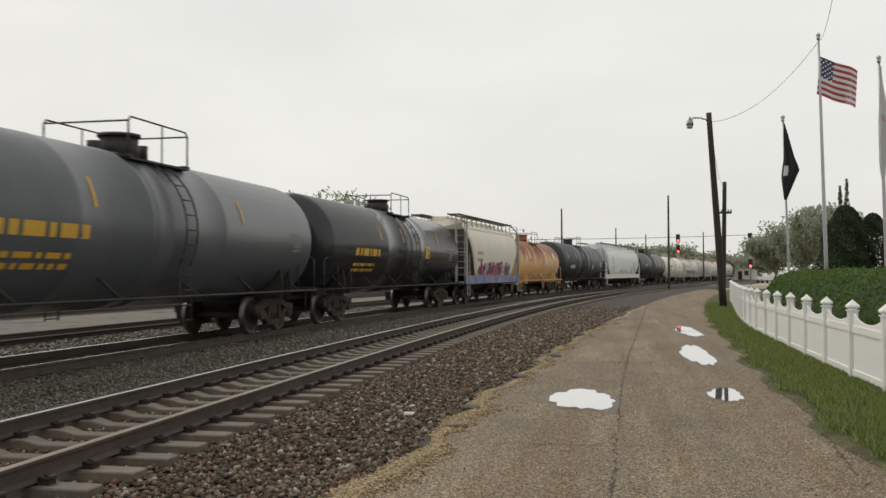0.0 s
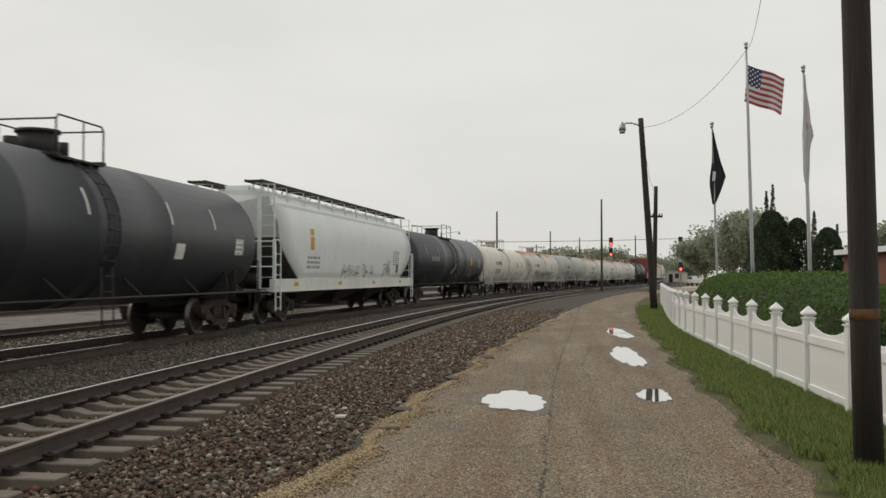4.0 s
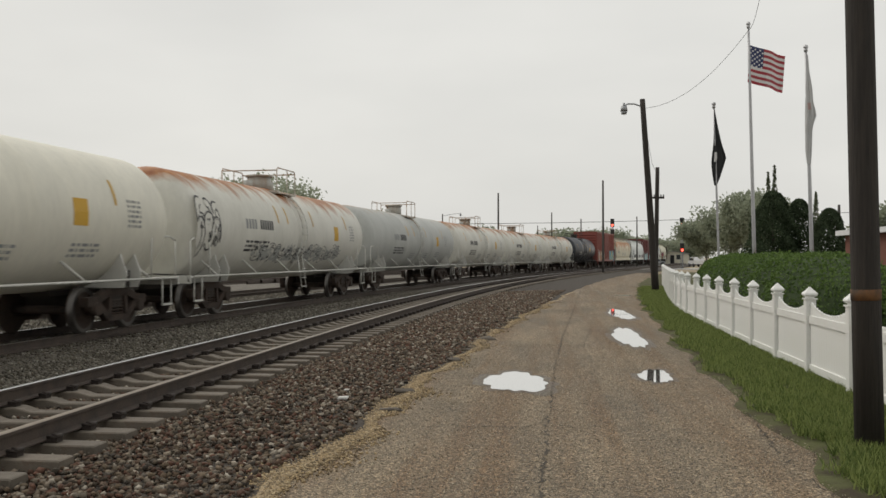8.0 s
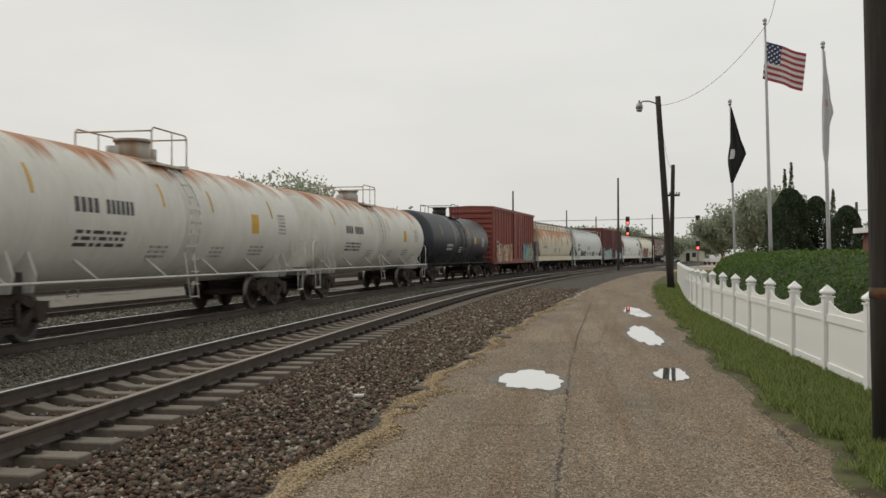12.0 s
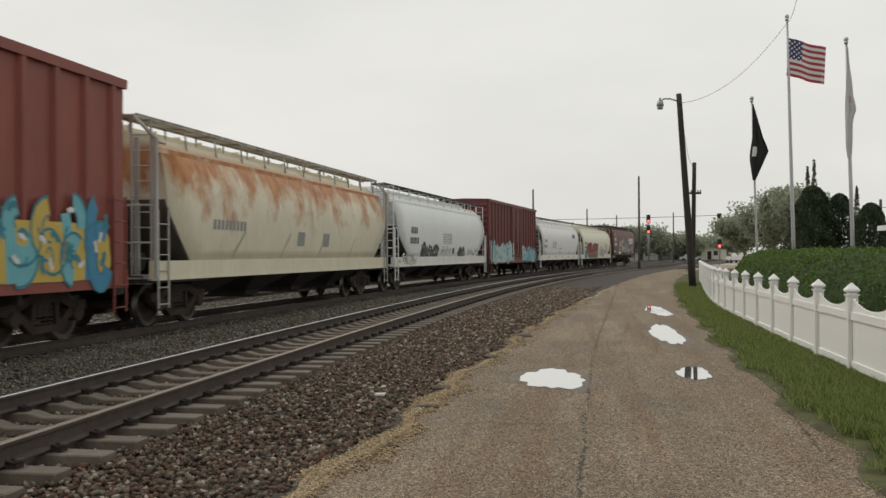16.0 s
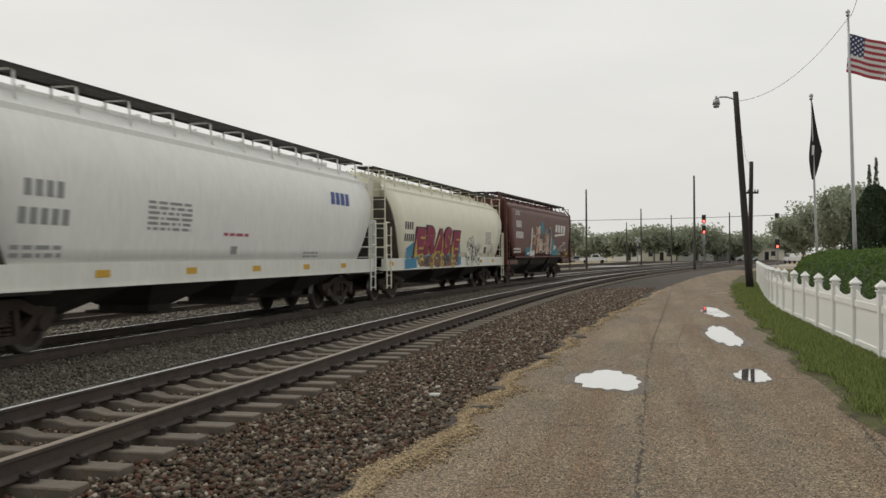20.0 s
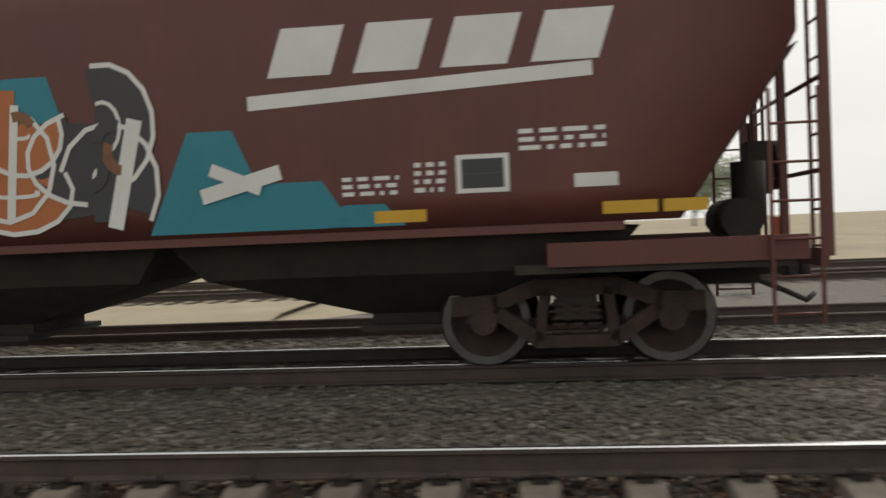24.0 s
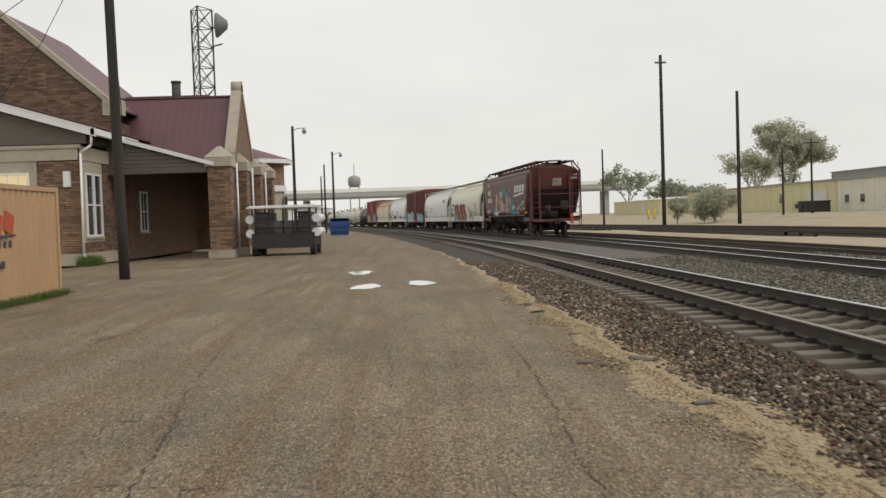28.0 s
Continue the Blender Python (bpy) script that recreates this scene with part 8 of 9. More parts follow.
solid("bollard", bm, paint("yellow_bollard_paint", (0.6, 0.42, 0.03)), "pair of yellow steel guard posts", "bollard")

# overpass
over = thing("overpass", "grey concrete road overpass spanning far down the line", "bridge")
bm = bm_new()
box(bm, -70, 130, -312, -300, 8.9, 10.4)
part("deck", bm, M_CONCRETE, over)
bm = bm_new()
box(bm, -70, 130, -300.2, -299.9, 10.4, 11.5)
part("parapet", bm, M_WHITEW, over)
bm = bm_new()
box(bm, -70, 130, -300.6, -300.3, 8.2, 8.95)
part("girder", bm, M_GREYROOF, over)
for x in (-62, -38, -14, 34, 58, 82, 106):
    bm = bm_new()
    box(bm, x - 0.7, x + 0.7, -310, -302, -0.2, 8.3)
    part("pier", bm, M_CONCRETE, over)
wt = thing("water_tower", "dark round water tower in the haze behind the overpass", "water tower", m=pose(20.4, -336, 0))
bm = bm_new()
rings = [[Vector((r * math.cos(q), r * math.sin(q), z)) for q in (2 * math.pi * i / 20 for i in range(20))] for z, r in ((13.2, 1.2), (14.0, 2.2), (16.2, 2.3), (17.0, 1.5), (17.4, 0.2))]
loft(bm, rings)
part("tank", bm, M_GREYROOF, wt)
for sx in (-1.6, 1.6):
    bm = bm_new()
    rod(bm, (sx, 0, 0), (sx, 0, 14), 0.22, 8)
    part("leg", bm, M_GREYROOF, wt)
bm = bm_new()
rod(bm, (0, 0, 17), (0, 0, 21.6), 0.12, 6)
part("mast", bm, M_GREYROOF, wt)
for x0, x1, y0, h, lab in ((30, 70, -340, 6, "far white low building beyond the overpass"), (-60, 10, -345, 7, "far pale low building beyond the overpass")):
    shed(lab, x0, x1, y0 - 20, y0, h, 0.8, M_WHITEW, M_GREYROOF, name="far_building")

# houses, sheds and vehicles beyond the crossing
def house(at, w, d, h, gh, turn, wall, roof, label):
    ob = thing("house", label, "house", m=Matrix.Translation(at) @ pose(0, 0, 0, 0, 0, turn))
    bm = bm_new()
    slab(bm, [Vector((-w / 2, -d / 2, -0.2)), Vector((w / 2, -d / 2, -0.2)), Vector((w / 2, -d / 2, h)), Vector((0, -d / 2, h + gh)), Vector((-w / 2, -d / 2, h))], d, (0, 1, 0))
    part("wall", bm, wall, ob)
    bm = bm_new()
    for sx in (-1, 1):
        slab(bm, [Vector((0, -d / 2 - 0.3, h + gh + 0.02)), Vector((sx * (w / 2 + 0.35), -d / 2 - 0.3, h - 0.15)), Vector((sx * (w / 2 + 0.35), d / 2 + 0.3, h - 0.15)), Vector((0, d / 2 + 0.3, h + gh + 0.02))], 0.14, (0, 0, 1))
    part("roof", bm, roof, ob)
    for x in (-w * 0.28, w * 0.2):
        bm = bm_new()
        box(bm, x - 0.5, x + 0.5, -d / 2 - 0.06, -d / 2 - 0.01, 1.0, 2.1)
        part("window", bm, M_GLASS, ob)
    bm = bm_new()
    box(bm, -0.3, 0.6, -d / 2 - 0.06, -d / 2 - 0.01, 0.0, 2.0)
    part("door", bm, M_DARK, ob)
    return ob


house(heading(14.2, 150), 8.2, 9, 2.6, 1.5, 14, M_WHITEW, M_GREYROOF, "small white house with a grey gable roof")
house(heading(7.9, 165), 5.0, 6, 2.3, 1.2, 8, M_GREYROOF, M_CONCRETE, "small grey garage with a gable roof")
house(heading(10.7, 170), 3.4, 4, 2.6, 0.4, 10, M_WHITEW, M_CONCRETE, "white box-like storage shed")
house(heading(26, 150), 8.2, 9, 2.6, 1.5, 26, M_CREAMW, M_GREYROOF, "small cream house with a grey gable roof")
for az, d, w, h, m, lab in ((-1.0, 240, 9, 2.6, M_CREAMW, "low tan roadside building"), (-3.0, 235, 8, 3.0, M_WHITEW, "low white roadside building"), (-5.0, 240, 9, 2.8, M_GREYROOF, "low grey roadside building"), (5.6, 225, 12, 3.0, M_BRICK, "low red-brown roadside building"), (-6.9, 235, 8, 2.4, M_CREAMW, "low pale roadside building"), (0.9, 250, 8, 2.4, M_WHITEW, "low white roadside building")):
    house(heading(az, d), w, 6, h, 0.5, az, m, M_CONCRETE, lab)


def vehicle(at, turn, kind, colour, label):
    ob = thing(kind, label, "vehicle", m=Matrix.Translation(at) @ pose(0, 0, 0, 0, 0, turn))
    body = {"pickup": [(-2.7, 0.55), (-2.7, 1.1), (-0.6, 1.12), (-0.35, 1.75), (0.95, 1.78), (1.45, 1.15), (2.6, 1.02), (2.7, 0.55)], "suv": [(-2.3, 0.5), (-2.3, 1.15), (-2.0, 1.7), (0.4, 1.72), (1.15, 1.12), (2.2, 0.95), (2.3, 0.5)], "car": [(-2.2, 0.45), (-2.2, 0.95), (-1.5, 1.0), (-0.9, 1.42), (0.4, 1.42), (1.1, 0.98), (2.1, 0.85), (2.2, 0.45)]}[kind]
    bm = bm_new()
    slab(bm, [Vector((x, -0.9, z)) for x, z in body], 1.8, (0, 1, 0))
    part("body", bm, colour, ob)
    top = max(z for _, z in body)
    x0 = {"pickup": -0.3, "suv": -1.9, "car": -0.95}[kind]
    bm = bm_new()
    slab(bm, [Vector((x0, -0.93, top - 0.55)), Vector((1.1 if kind != "suv" else 0.8, -0.93, top - 0.55)), Vector((0.75 if kind != "suv" else 0.3, -0.93, top - 0.1)), Vector((x0 + 0.1, -0.93, top - 0.1))], 1.86, (0, 1, 0))
    part("window", bm, M_GLASS, ob)
    for x in (-1.6, 1.6):
        for sy in (-0.8, 0.8):
            bm = bm_new()
            rod(bm, (x, sy - 0.13, 0.36), (x, sy + 0.13, 0.36), 0.36, 14)
            part("wheel", bm, M_DARK, ob)
    return ob


C_WHITE = paint("white_car_paint", (0.72, 0.72, 0.73), rough=0.3)
C_SILVER = paint("silver_car_paint", (0.42, 0.43, 0.44), rough=0.3)
C_DKRED = paint("dark_red_car_paint", (0.12, 0.02, 0.02), rough=0.3)
for az, d, turn, kind, col, lab in ((2.95, 185, 5, "pickup", C_WHITE, "white pickup truck parked beyond the tracks"), (9.1, 165, 10, "pickup", C_WHITE, "white pickup truck parked by the garage"), (5.4, 185, 5, "suv", C_WHITE, "white estate car parked along the road"), (11.7, 160, 12, "car", C_WHITE, "white saloon parked by the white house"), (12.3, 156, 190, "car", C_DKRED, "dark red saloon parked by the white house"), (15.7, 150, 12, "car", C_SILVER, "silver saloon parked by the white house"), (10.4, 164, 10, "car", C_SILVER, "silver saloon parked beyond the tracks"),
                                    (-8.3, 170, 95, "suv", C_WHITE, "pale car waiting on the road"), (-5.9, 200, 0, "car", C_SILVER, "silver saloon on the far road"), (3.9, 200, 5, "car", C_SILVER, "silver saloon parked beyond the tracks")):
    vehicle(heading(az, d, -0.16), turn, kind, col, lab)

# brick building behind the fence
low = thing("brick_building", "low red-brown brick building behind the fence", "building")
bm = bm_new()
box(bm, 11.8, 24, 30, 40, 0, 2.45)
part("wall", bm, mat("red_brown_brick", (0.20, 0.075, 0.05), (0.15, 0.06, 0.042), scale=8, rough=0.9, stretch=(1, 1, 5)), low)
bm = bm_new()
box(bm, 11.5, 24.3, 29.7, 40.3, 2.45, 2.65)
part("roof", bm, M_FASCIA, low)

# ---- railway signals ----
SIG_RED = glow("red_signal_lens", (1.0, 0.08, 0.05), 5)


def signal(az, d, top_el, lights, label):
    p = heading(az, d)
    top = 1.6 + d * math.tan(radians(top_el))
    ob = thing("railway_signal", label, "railway signal", m=Matrix.Translation((p.x, p.y, -0.2)))
    bm = bm_new()
    rod(bm, (0, 0, 0), (0, 0, top + 0.1), 0.09, 10)
    part("mast", bm, M_LAMP, ob)
    bm = bm_new()
    for s in (-0.2, 0.2):
        rod(bm, (s, 0.3, 0), (s, 0.3, top - 0.4), 0.025, 6)
    z = 0.4
    while z < top - 0.5:
        rod(bm, (-0.2, 0.3, z), (0.2, 0.3, z), 0.02, 6)
        z += 0.4
    part("ladder", bm, M_LAMP, ob)
    for el, on in lights:
        z = 1.6 + d * math.tan(radians(el)) + 0.2
        bm = bm_new()
        box(bm, -0.3, 0.3, -0.12, 0.12, z - 0.62, z + 0.62)
        h = part("signal_head", bm, M_BLACK, ob, "black three-lens signal head")
        for k, dz in enumerate((0.38, 0.0, -0.38)):
            bm = bm_new()
            rod(bm, (0, -0.13, z + dz), (0, -0.2, z + dz), 0.17 if (on and k == 2) else 0.11, 12)
            part("lens", bm, SIG_RED if (on and k == 2) else M_DARK, h, "lit red lens" if (on and k == 2) else "")
    return ob


signal(-3.46, 150, 2.3, ((2.05, True), (1.42, True)), "railway signal mast with two red lights")
signal(-7.51, 140, 2.25, ((2.05, True), (1.6, True), (0.55, True)), "railway signal mast with red lights")
p = heading(0.35, 160)
xs_sign = thing("crossing_signal", "grey crossing signal mast beside the road", "crossing signal", m=Matrix.Translation((p.x, p.y, -0.2)))
bm = bm_new()
rod(bm, (0, 0, 0), (0, 0, 4.6), 0.07, 8)
part("mast", bm, M_LAMP, xs_sign)
bm = bm_new()
for s in (-1, 1):
    box(bm, -0.65, 0.65, -0.02, 0.02, -0.1, 0.1, Matrix.Translation((0, -0.1, 4.2)) @ Matrix.Rotation(s * 0.75, 4, "Y"))
part("crossbuck", bm, M_BLIND, xs_sign)
bm = bm_new()
box(bm, -0.6, 0.6, -0.12, 0.0, 2.7, 3.1)
part("flasher", bm, M_BLACK, xs_sign)

# far road and pale crossing surface, low rail stacks in the yard
bm = bm_new()
a, b = heading(40, 190, -0.13), heading(-14, 140, -0.13)
d = (b - a).normalized()
q = Vector((-d.y, d.x, 0)) * 5
slab(bm, [a - q, b - q, b + q, a + q], 0.03, (0, 0, 1))
solid("road_far", bm, M_CONCRETE, "pale wet road beyond the yard", "road", kind="structure")
M_RAILPILE = mat("rusty_rail_pile", (0.07, 0.05, 0.04), (0.05, 0.04, 0.035), scale=2, rough=0.9)
for s0, s1, la in ((58, 84, -17.5), (40, 62, -22), (70, 96, -28), (-75, -48, -16.2), (-120, -80, -15.5)):
    for k in range(3):
        bm = bm_new()
        strip(bm, s_steps(s0 + k * 1.5, s1 - k), [(la + k * 0.3 - 0.08, -0.16), (la + k * 0.3 - 0.08, 0.06 + 0.05 * k), (la + k * 0.3 + 0.08, 0.06 + 0.05 * k), (la + k * 0.3 + 0.08, -0.16)])
        solid("spare_rail", bm, M_RAILPILE, "rusty spare rail lying in the yard", "rail", group="spare rails")
bm = bm_new()
strip(bm, s_steps(-160, -6), [(-12.6, -0.15), (-13.5, -0.06), (-16.0, -0.05), (-17.2, -0.15)])
solid("sand_strip", bm, M_GROUND, "strip of tan grit between the yard tracks", "gravel", kind="structure")

# ---- ties, clips, loose stones, cracks, puddles, grass ----
TIE_S0, TIE_STEP = 6.03, 0.6085


def tie_mesh(dip=0.045):
    bm = bm_new()
    rings = []
    for x, zt, w in ((-1.295, -0.015, 0.115), (-1.28, -0.005, 0.12), (-0.55, 0.0, 0.12), (-0.38, -dip, 0.105), (0.38, -dip, 0.105), (0.55, 0.0, 0.12), (1.28, -0.005, 0.12), (1.295, -0.015, 0.115)):
        rings.append([Vector((x, -w - 0.025, -0.2)), Vector((x, w + 0.025, -0.2)), Vector((x, w, zt - 0.012)), Vector((x, w - 0.012, zt)), Vector((x, -w + 0.012, zt)), Vector((x, -w, zt - 0.012))])
    loft(bm, rings, smooth=False)
    return done("tie", bm, M_TIE)


ME_TIE = tie_mesh()
TIE_Z = RAIL_Z - 0.19
rg = random.Random(9)


def tie_pose(s, lat, z):
    return Matrix.Translation(tp(s, lat, z)) @ Matrix.Rotation(-head(s), 4, "Z")


n = 0
for i in range(-110, 180):
    s = TIE_S0 + i * TIE_STEP
    t = part("tie", ME_TIE, None, main_track)
    t.matrix_basis = tie_pose(s + rg.uniform(-0.012, 0.012), rg.uniform(-0.015, 0.015), TIE_Z)


def joined_ties(root, lat, z, s0, s1, step, material, seed, wood=False):
    rg = random.Random(seed)
    bm = bm_new()
    s = s0
    while s < s1:
        if not (wood is False and -60.9 < s < 114.9):
            m = tie_pose(s + rg.uniform(-0.03, 0.03), (lat(s) if callable(lat) else lat) + rg.uniform(-0.05, 0.05), z)
            box(bm, -1.29, 1.29, -0.11, 0.11, -0.15, 0.0, m)
        s += step
    tagged(part("tie_rest", bm, material, root), "ties of the track", kind="stuff")


M_WOODTIE = mat("dark_wooden_tie", (0.06, 0.048, 0.04), (0.10, 0.08, 0.065), scale=6, rough=0.95, stretch=(0.6, 6, 6), rnd=0.2)
joined_ties(main_track, 0.0, TIE_Z, -200, 260, TIE_STEP, M_TIE, 1)
joined_ties(siding_track, lat2, TIE_Z - 0.03, -200, 260, 0.52, M_WOODTIE, 2, True)
for k, (la, tr) in enumerate(zip((-10.0, -19.5, -24.5), yard_tracks)):
    joined_ties(tr, la, TIE_Z - 0.12, -200, 180, 0.55, M_WOODTIE, 3 + k, True)

# spring clips beside each rail
bm = bm_new()
for i in range(-60, 110):
    s = TIE_S0 + i * TIE_STEP
    m0 = tie_pose(s, 0, TIE_Z)
    for o in (-0.7535, 0.7535):
        for e in (-1, 1):
            c = o + e * 0.115
            box(bm, c - 0.045, c + 0.045, -0.05, 0.05, 0.0, 0.035, m0)
            for y in (-0.04, 0.04):
                rod(bm, m0 @ Vector((c - 0.05, y, 0.05)), m0 @ Vector((c + 0.05, y, 0.045)), 0.016, 5)
            rod(bm, m0 @ Vector((c + e * 0.035, -0.05, 0.05)), m0 @ Vector((c + e * 0.035, 0.05, 0.05)), 0.022, 5)
tagged(part("rail_clip", bm, M_CLIP, main_track), "steel spring clips on the ties", kind="stuff")


# crushed stone
def stone_mat(name, stops, rough=0.85):
    m = bpy.data.materials.new(name)
    m.use_nodes = True
    nn, l = m.node_tree.nodes, m.node_tree.links
    b = nn["Principled BSDF"]
    b.inputs["Roughness"].default_value = rough
    b.inputs["Specular IOR Level"].default_value = 0.2
    g = nn.new("ShaderNodeNewGeometry")
    r = nn.new("ShaderNodeValToRGB")
    e = r.color_ramp.elements
    e[0].position, e[0].color = 0.0, (*stops[0], 1)
    e[1].position, e[1].color = 1.0, (*stops[-1], 1)
    for i, c in enumerate(stops[1:-1]):
        q = e.new((i + 1) / (len(stops) - 1))
        q.color = (*c, 1)
    l.new(g.outputs["Random Per Island"], r.inputs[0])
    tc = nn.new("ShaderNodeTexCoord")
    t = nn.new("ShaderNodeTexNoise")
    t.inputs["Scale"].default_value = 45
    l.new(tc.outputs["Object"], t.inputs["Vector"])
    mx = nn.new("ShaderNodeMixRGB")
    mx.blend_type = "MULTIPLY"
    mx.inputs[0].default_value = 0.4
    l.new(r.outputs[0], mx.inputs[1])
    l.new(t.outputs[0], mx.inputs[2])
    l.new(mx.outputs[0], b.inputs["Base Color"])
    return m


STONE_RED = stone_mat("wet_red_brown_stones", [(0.038, 0.032, 0.025), (0.168, 0.084, 0.057), (0.076, 0.065, 0.050), (0.193, 0.147, 0.101), (0.050, 0.041, 0.032), (0.126, 0.109, 0.090), (0.302, 0.252, 0.189), (0.101, 0.055, 0.039), (0.160, 0.118, 0.080), (0.504, 0.454, 0.378)])
STONE_GREY = stone_mat("damp_grey_stones", [(0.055, 0.05, 0.04), (0.17, 0.155, 0.125), (0.10, 0.09, 0.072), (0.25, 0.23, 0.185), (0.08, 0.066, 0.052), (0.36, 0.34, 0.29), (0.12, 0.105, 0.085), (0.2, 0.17, 0.13)], 0.8)
STONE_GRIT = stone_mat("yellow_grit_stones", [(0.40, 0.29, 0.16), (0.54, 0.41, 0.24), (0.18, 0.135, 0.09), (0.36, 0.27, 0.155), (0.62, 0.50, 0.32), (0.12, 0.095, 0.07), (0.46, 0.345, 0.19)], 0.85)

ICO_V = np.array(list(itertools.product((-0.62, 0.62), repeat=3)))
ICO_F = np.array([[0, 1, 3], [0, 3, 2], [4, 6, 7], [4, 7, 5], [0, 4, 5], [0, 5, 1], [2, 3, 7], [2, 7, 6], [0, 2, 6], [0, 6, 4], [1, 5, 7], [1, 7, 3]], dtype=np.int32)
NV = len(ICO_V)


def stones(name, centres, sizes, seed, material):
    """Angular stones, each a jittered low solid, as one mesh."""
    rs = np.random.default_rng(seed)
    n = len(centres)
    shape = ICO_V[None] * rs.uniform(0.55, 1.25, (n, NV, 3))
    shape = shape * rs.uniform(0.5, 1.4, (n, 1, 3))
    q = rs.normal(size=(n, 4))
    q /= np.linalg.norm(q, axis=1)[:, None]
    w, x, y, z = q.T
    rot = np.stack([1 - 2 * (y * y + z * z), 2 * (x * y - z * w), 2 * (x * z + y * w), 2 * (x * y + z * w), 1 - 2 * (x * x + z * z), 2 * (y * z - x * w), 2 * (x * z - y * w), 2 * (y * z + x * w), 1 - 2 * (x * x + y * y)], 1).reshape(n, 3, 3)
    v = np.einsum("nij,nkj->nki", rot, shape) * np.asarray(sizes)[:, None, None]
    v[:, :, 2] *= 0.8
    v += np.asarray(centres)[:, None, :]
    f = (ICO_F[None] + (np.arange(n) * NV)[:, None, None]).reshape(-1).astype(np.int32)
    me = bpy.data.meshes.new(name)
    me.vertices.add(n * NV)
    me.vertices.foreach_set("co", v.reshape(-1))
    me.loops.add(len(f))
    me.loops.foreach_set("vertex_index", f)
    nf = len(f) // 3
    me.polygons.add(nf)
    me.polygons.foreach_set("loop_start", np.arange(0, nf * 3, 3, dtype=np.int32))
    me.polygons.foreach_set("loop_total", np.full(nf, 3, dtype=np.int32))
    me.materials.append(material)
    me.update(calc_edges=True)
    return me


def on_track(s, lat, z):
    h = np.interp(s, _S, _H)
    return np.stack([np.interp(s, _S, _X) + lat * np.cos(h), np.interp(s, _S, _Y) - lat * np.sin(h), z], 1)


def bed(name, label, material, seed, zones, s0, s1, near):
    rs = np.random.default_rng(seed)
    cs, ss = [], []
    for la0, la1, z, dens, size in zones:
        for a, b, k, grow in ((-near, near, 1.0, 1.0), (near, s1, 0.5, 1.3), (s0, -near, 0.5, 1.3)):
            if b <= a:
                continue
            n = int(abs(la1 - la0) * (b - a) * dens * k)
            s = rs.uniform(a, b, n)
            la = rs.uniform(la0, la1, n)
            if la1 > 3:
                keep = la < np.array([edge(v) for v in s]) - 0.2
                s, la, n = s[keep], la[keep], int(keep.sum())
            zz = (np.full(n, z) if not callable(z) else z(la)) + rs.uniform(-0.012, 0.022, n)
            cs.append(on_track(s, la, zz))
            ss.append(size * grow * rs.uniform(0.6, 1.35, n))
    ob = new(name, stones(name, np.concatenate(cs), np.concatenate(ss), seed, material))
    return tagged(ob, label, "ballast", kind="stuff")


bed("ballast_stones", "wet red-brown crushed stone scattered beside and between the ties", STONE_RED, 5, [(0.85, 4.3, lambda la: np.interp(la, (0.85, 1.35, 1.85, 2.7, 3.2), (-0.12, -0.10, -0.07, -0.03, -0.01)), 520, 0.028), (-0.85, 0.85, -0.12, 420, 0.026), (-1.5, -0.85, lambda la: np.interp(la, (-1.8, -1.3), (-0.07, -0.10)), 420, 0.027)], -34, 46, 17)
bed("ballast_stones", "damp grey crushed stone between the two tracks", STONE_GREY, 6, [(-4.2, -1.3, lambda la: np.interp(la, (-4.2, -2.9, -1.8, -1.3), (-0.05, -0.085, -0.06, -0.09)), 420, 0.025), (-9.2, -6.4, -0.11, 120, 0.034), (-6.4, -4.2, -0.055, 140, 0.03)], -34, 46, 17)
rs = np.random.default_rng(17)
n = 44000
sg = np.concatenate([rs.uniform(3.5, 13, n // 3), rs.uniform(13, 34, n // 5), rs.uniform(-24, -3, n - n // 3 - n // 5)])
eg = np.array([edge(v) for v in sg])
wide = np.interp(sg, (-24, -5, 5, 10, 34), (0.14, 0.21, 0.11, 0.09, 0.08)) * (1 + 0.5 * np.sin(sg * 1.9) + 0.3 * np.sin(sg * 4.7))
lg = eg - 0.06 + rs.normal(0, 1, n) * np.abs(wide)
zg = np.where(lg > eg - 0.1, 0.006, -0.012)
grit = stones("grit_pebbles", on_track(sg, lg, zg), 0.0105 * rs.uniform(0.5, 1.7, n), 18, STONE_GRIT)
tagged(new("grit_pebbles", grit), "loose yellowish grit spilled along the asphalt edge", "gravel", kind="stuff")
# pale loose grains lying on the asphalt
STONE_GRAIN = stone_mat("loose_asphalt_grains", [(0.30, 0.25, 0.18), (0.55, 0.48, 0.36), (0.12, 0.10, 0.075), (0.42, 0.35, 0.25), (0.66, 0.60, 0.48), (0.09, 0.075, 0.06)], 0.7)
rs = np.random.default_rng(41)
n = 26000
yg = np.concatenate([4.5 + 13 * rs.random(n) ** 1.7, -3.6 - 14 * rs.random(n) ** 1.7])
wide = np.where(yg > 0, 3.75, 8.0)
xg = -1.5 + wide * rs.random(2 * n)
grains = stones("asphalt_grain", np.stack([xg, yg, np.full(2 * n, 0.002)], 1), 0.0048 * rs.uniform(0.6, 1.7, 2 * n), 42, STONE_GRAIN)
tagged(new("asphalt_grain", grains), "loose pale grains of grit worn out of the asphalt", "grit", kind="stuff")
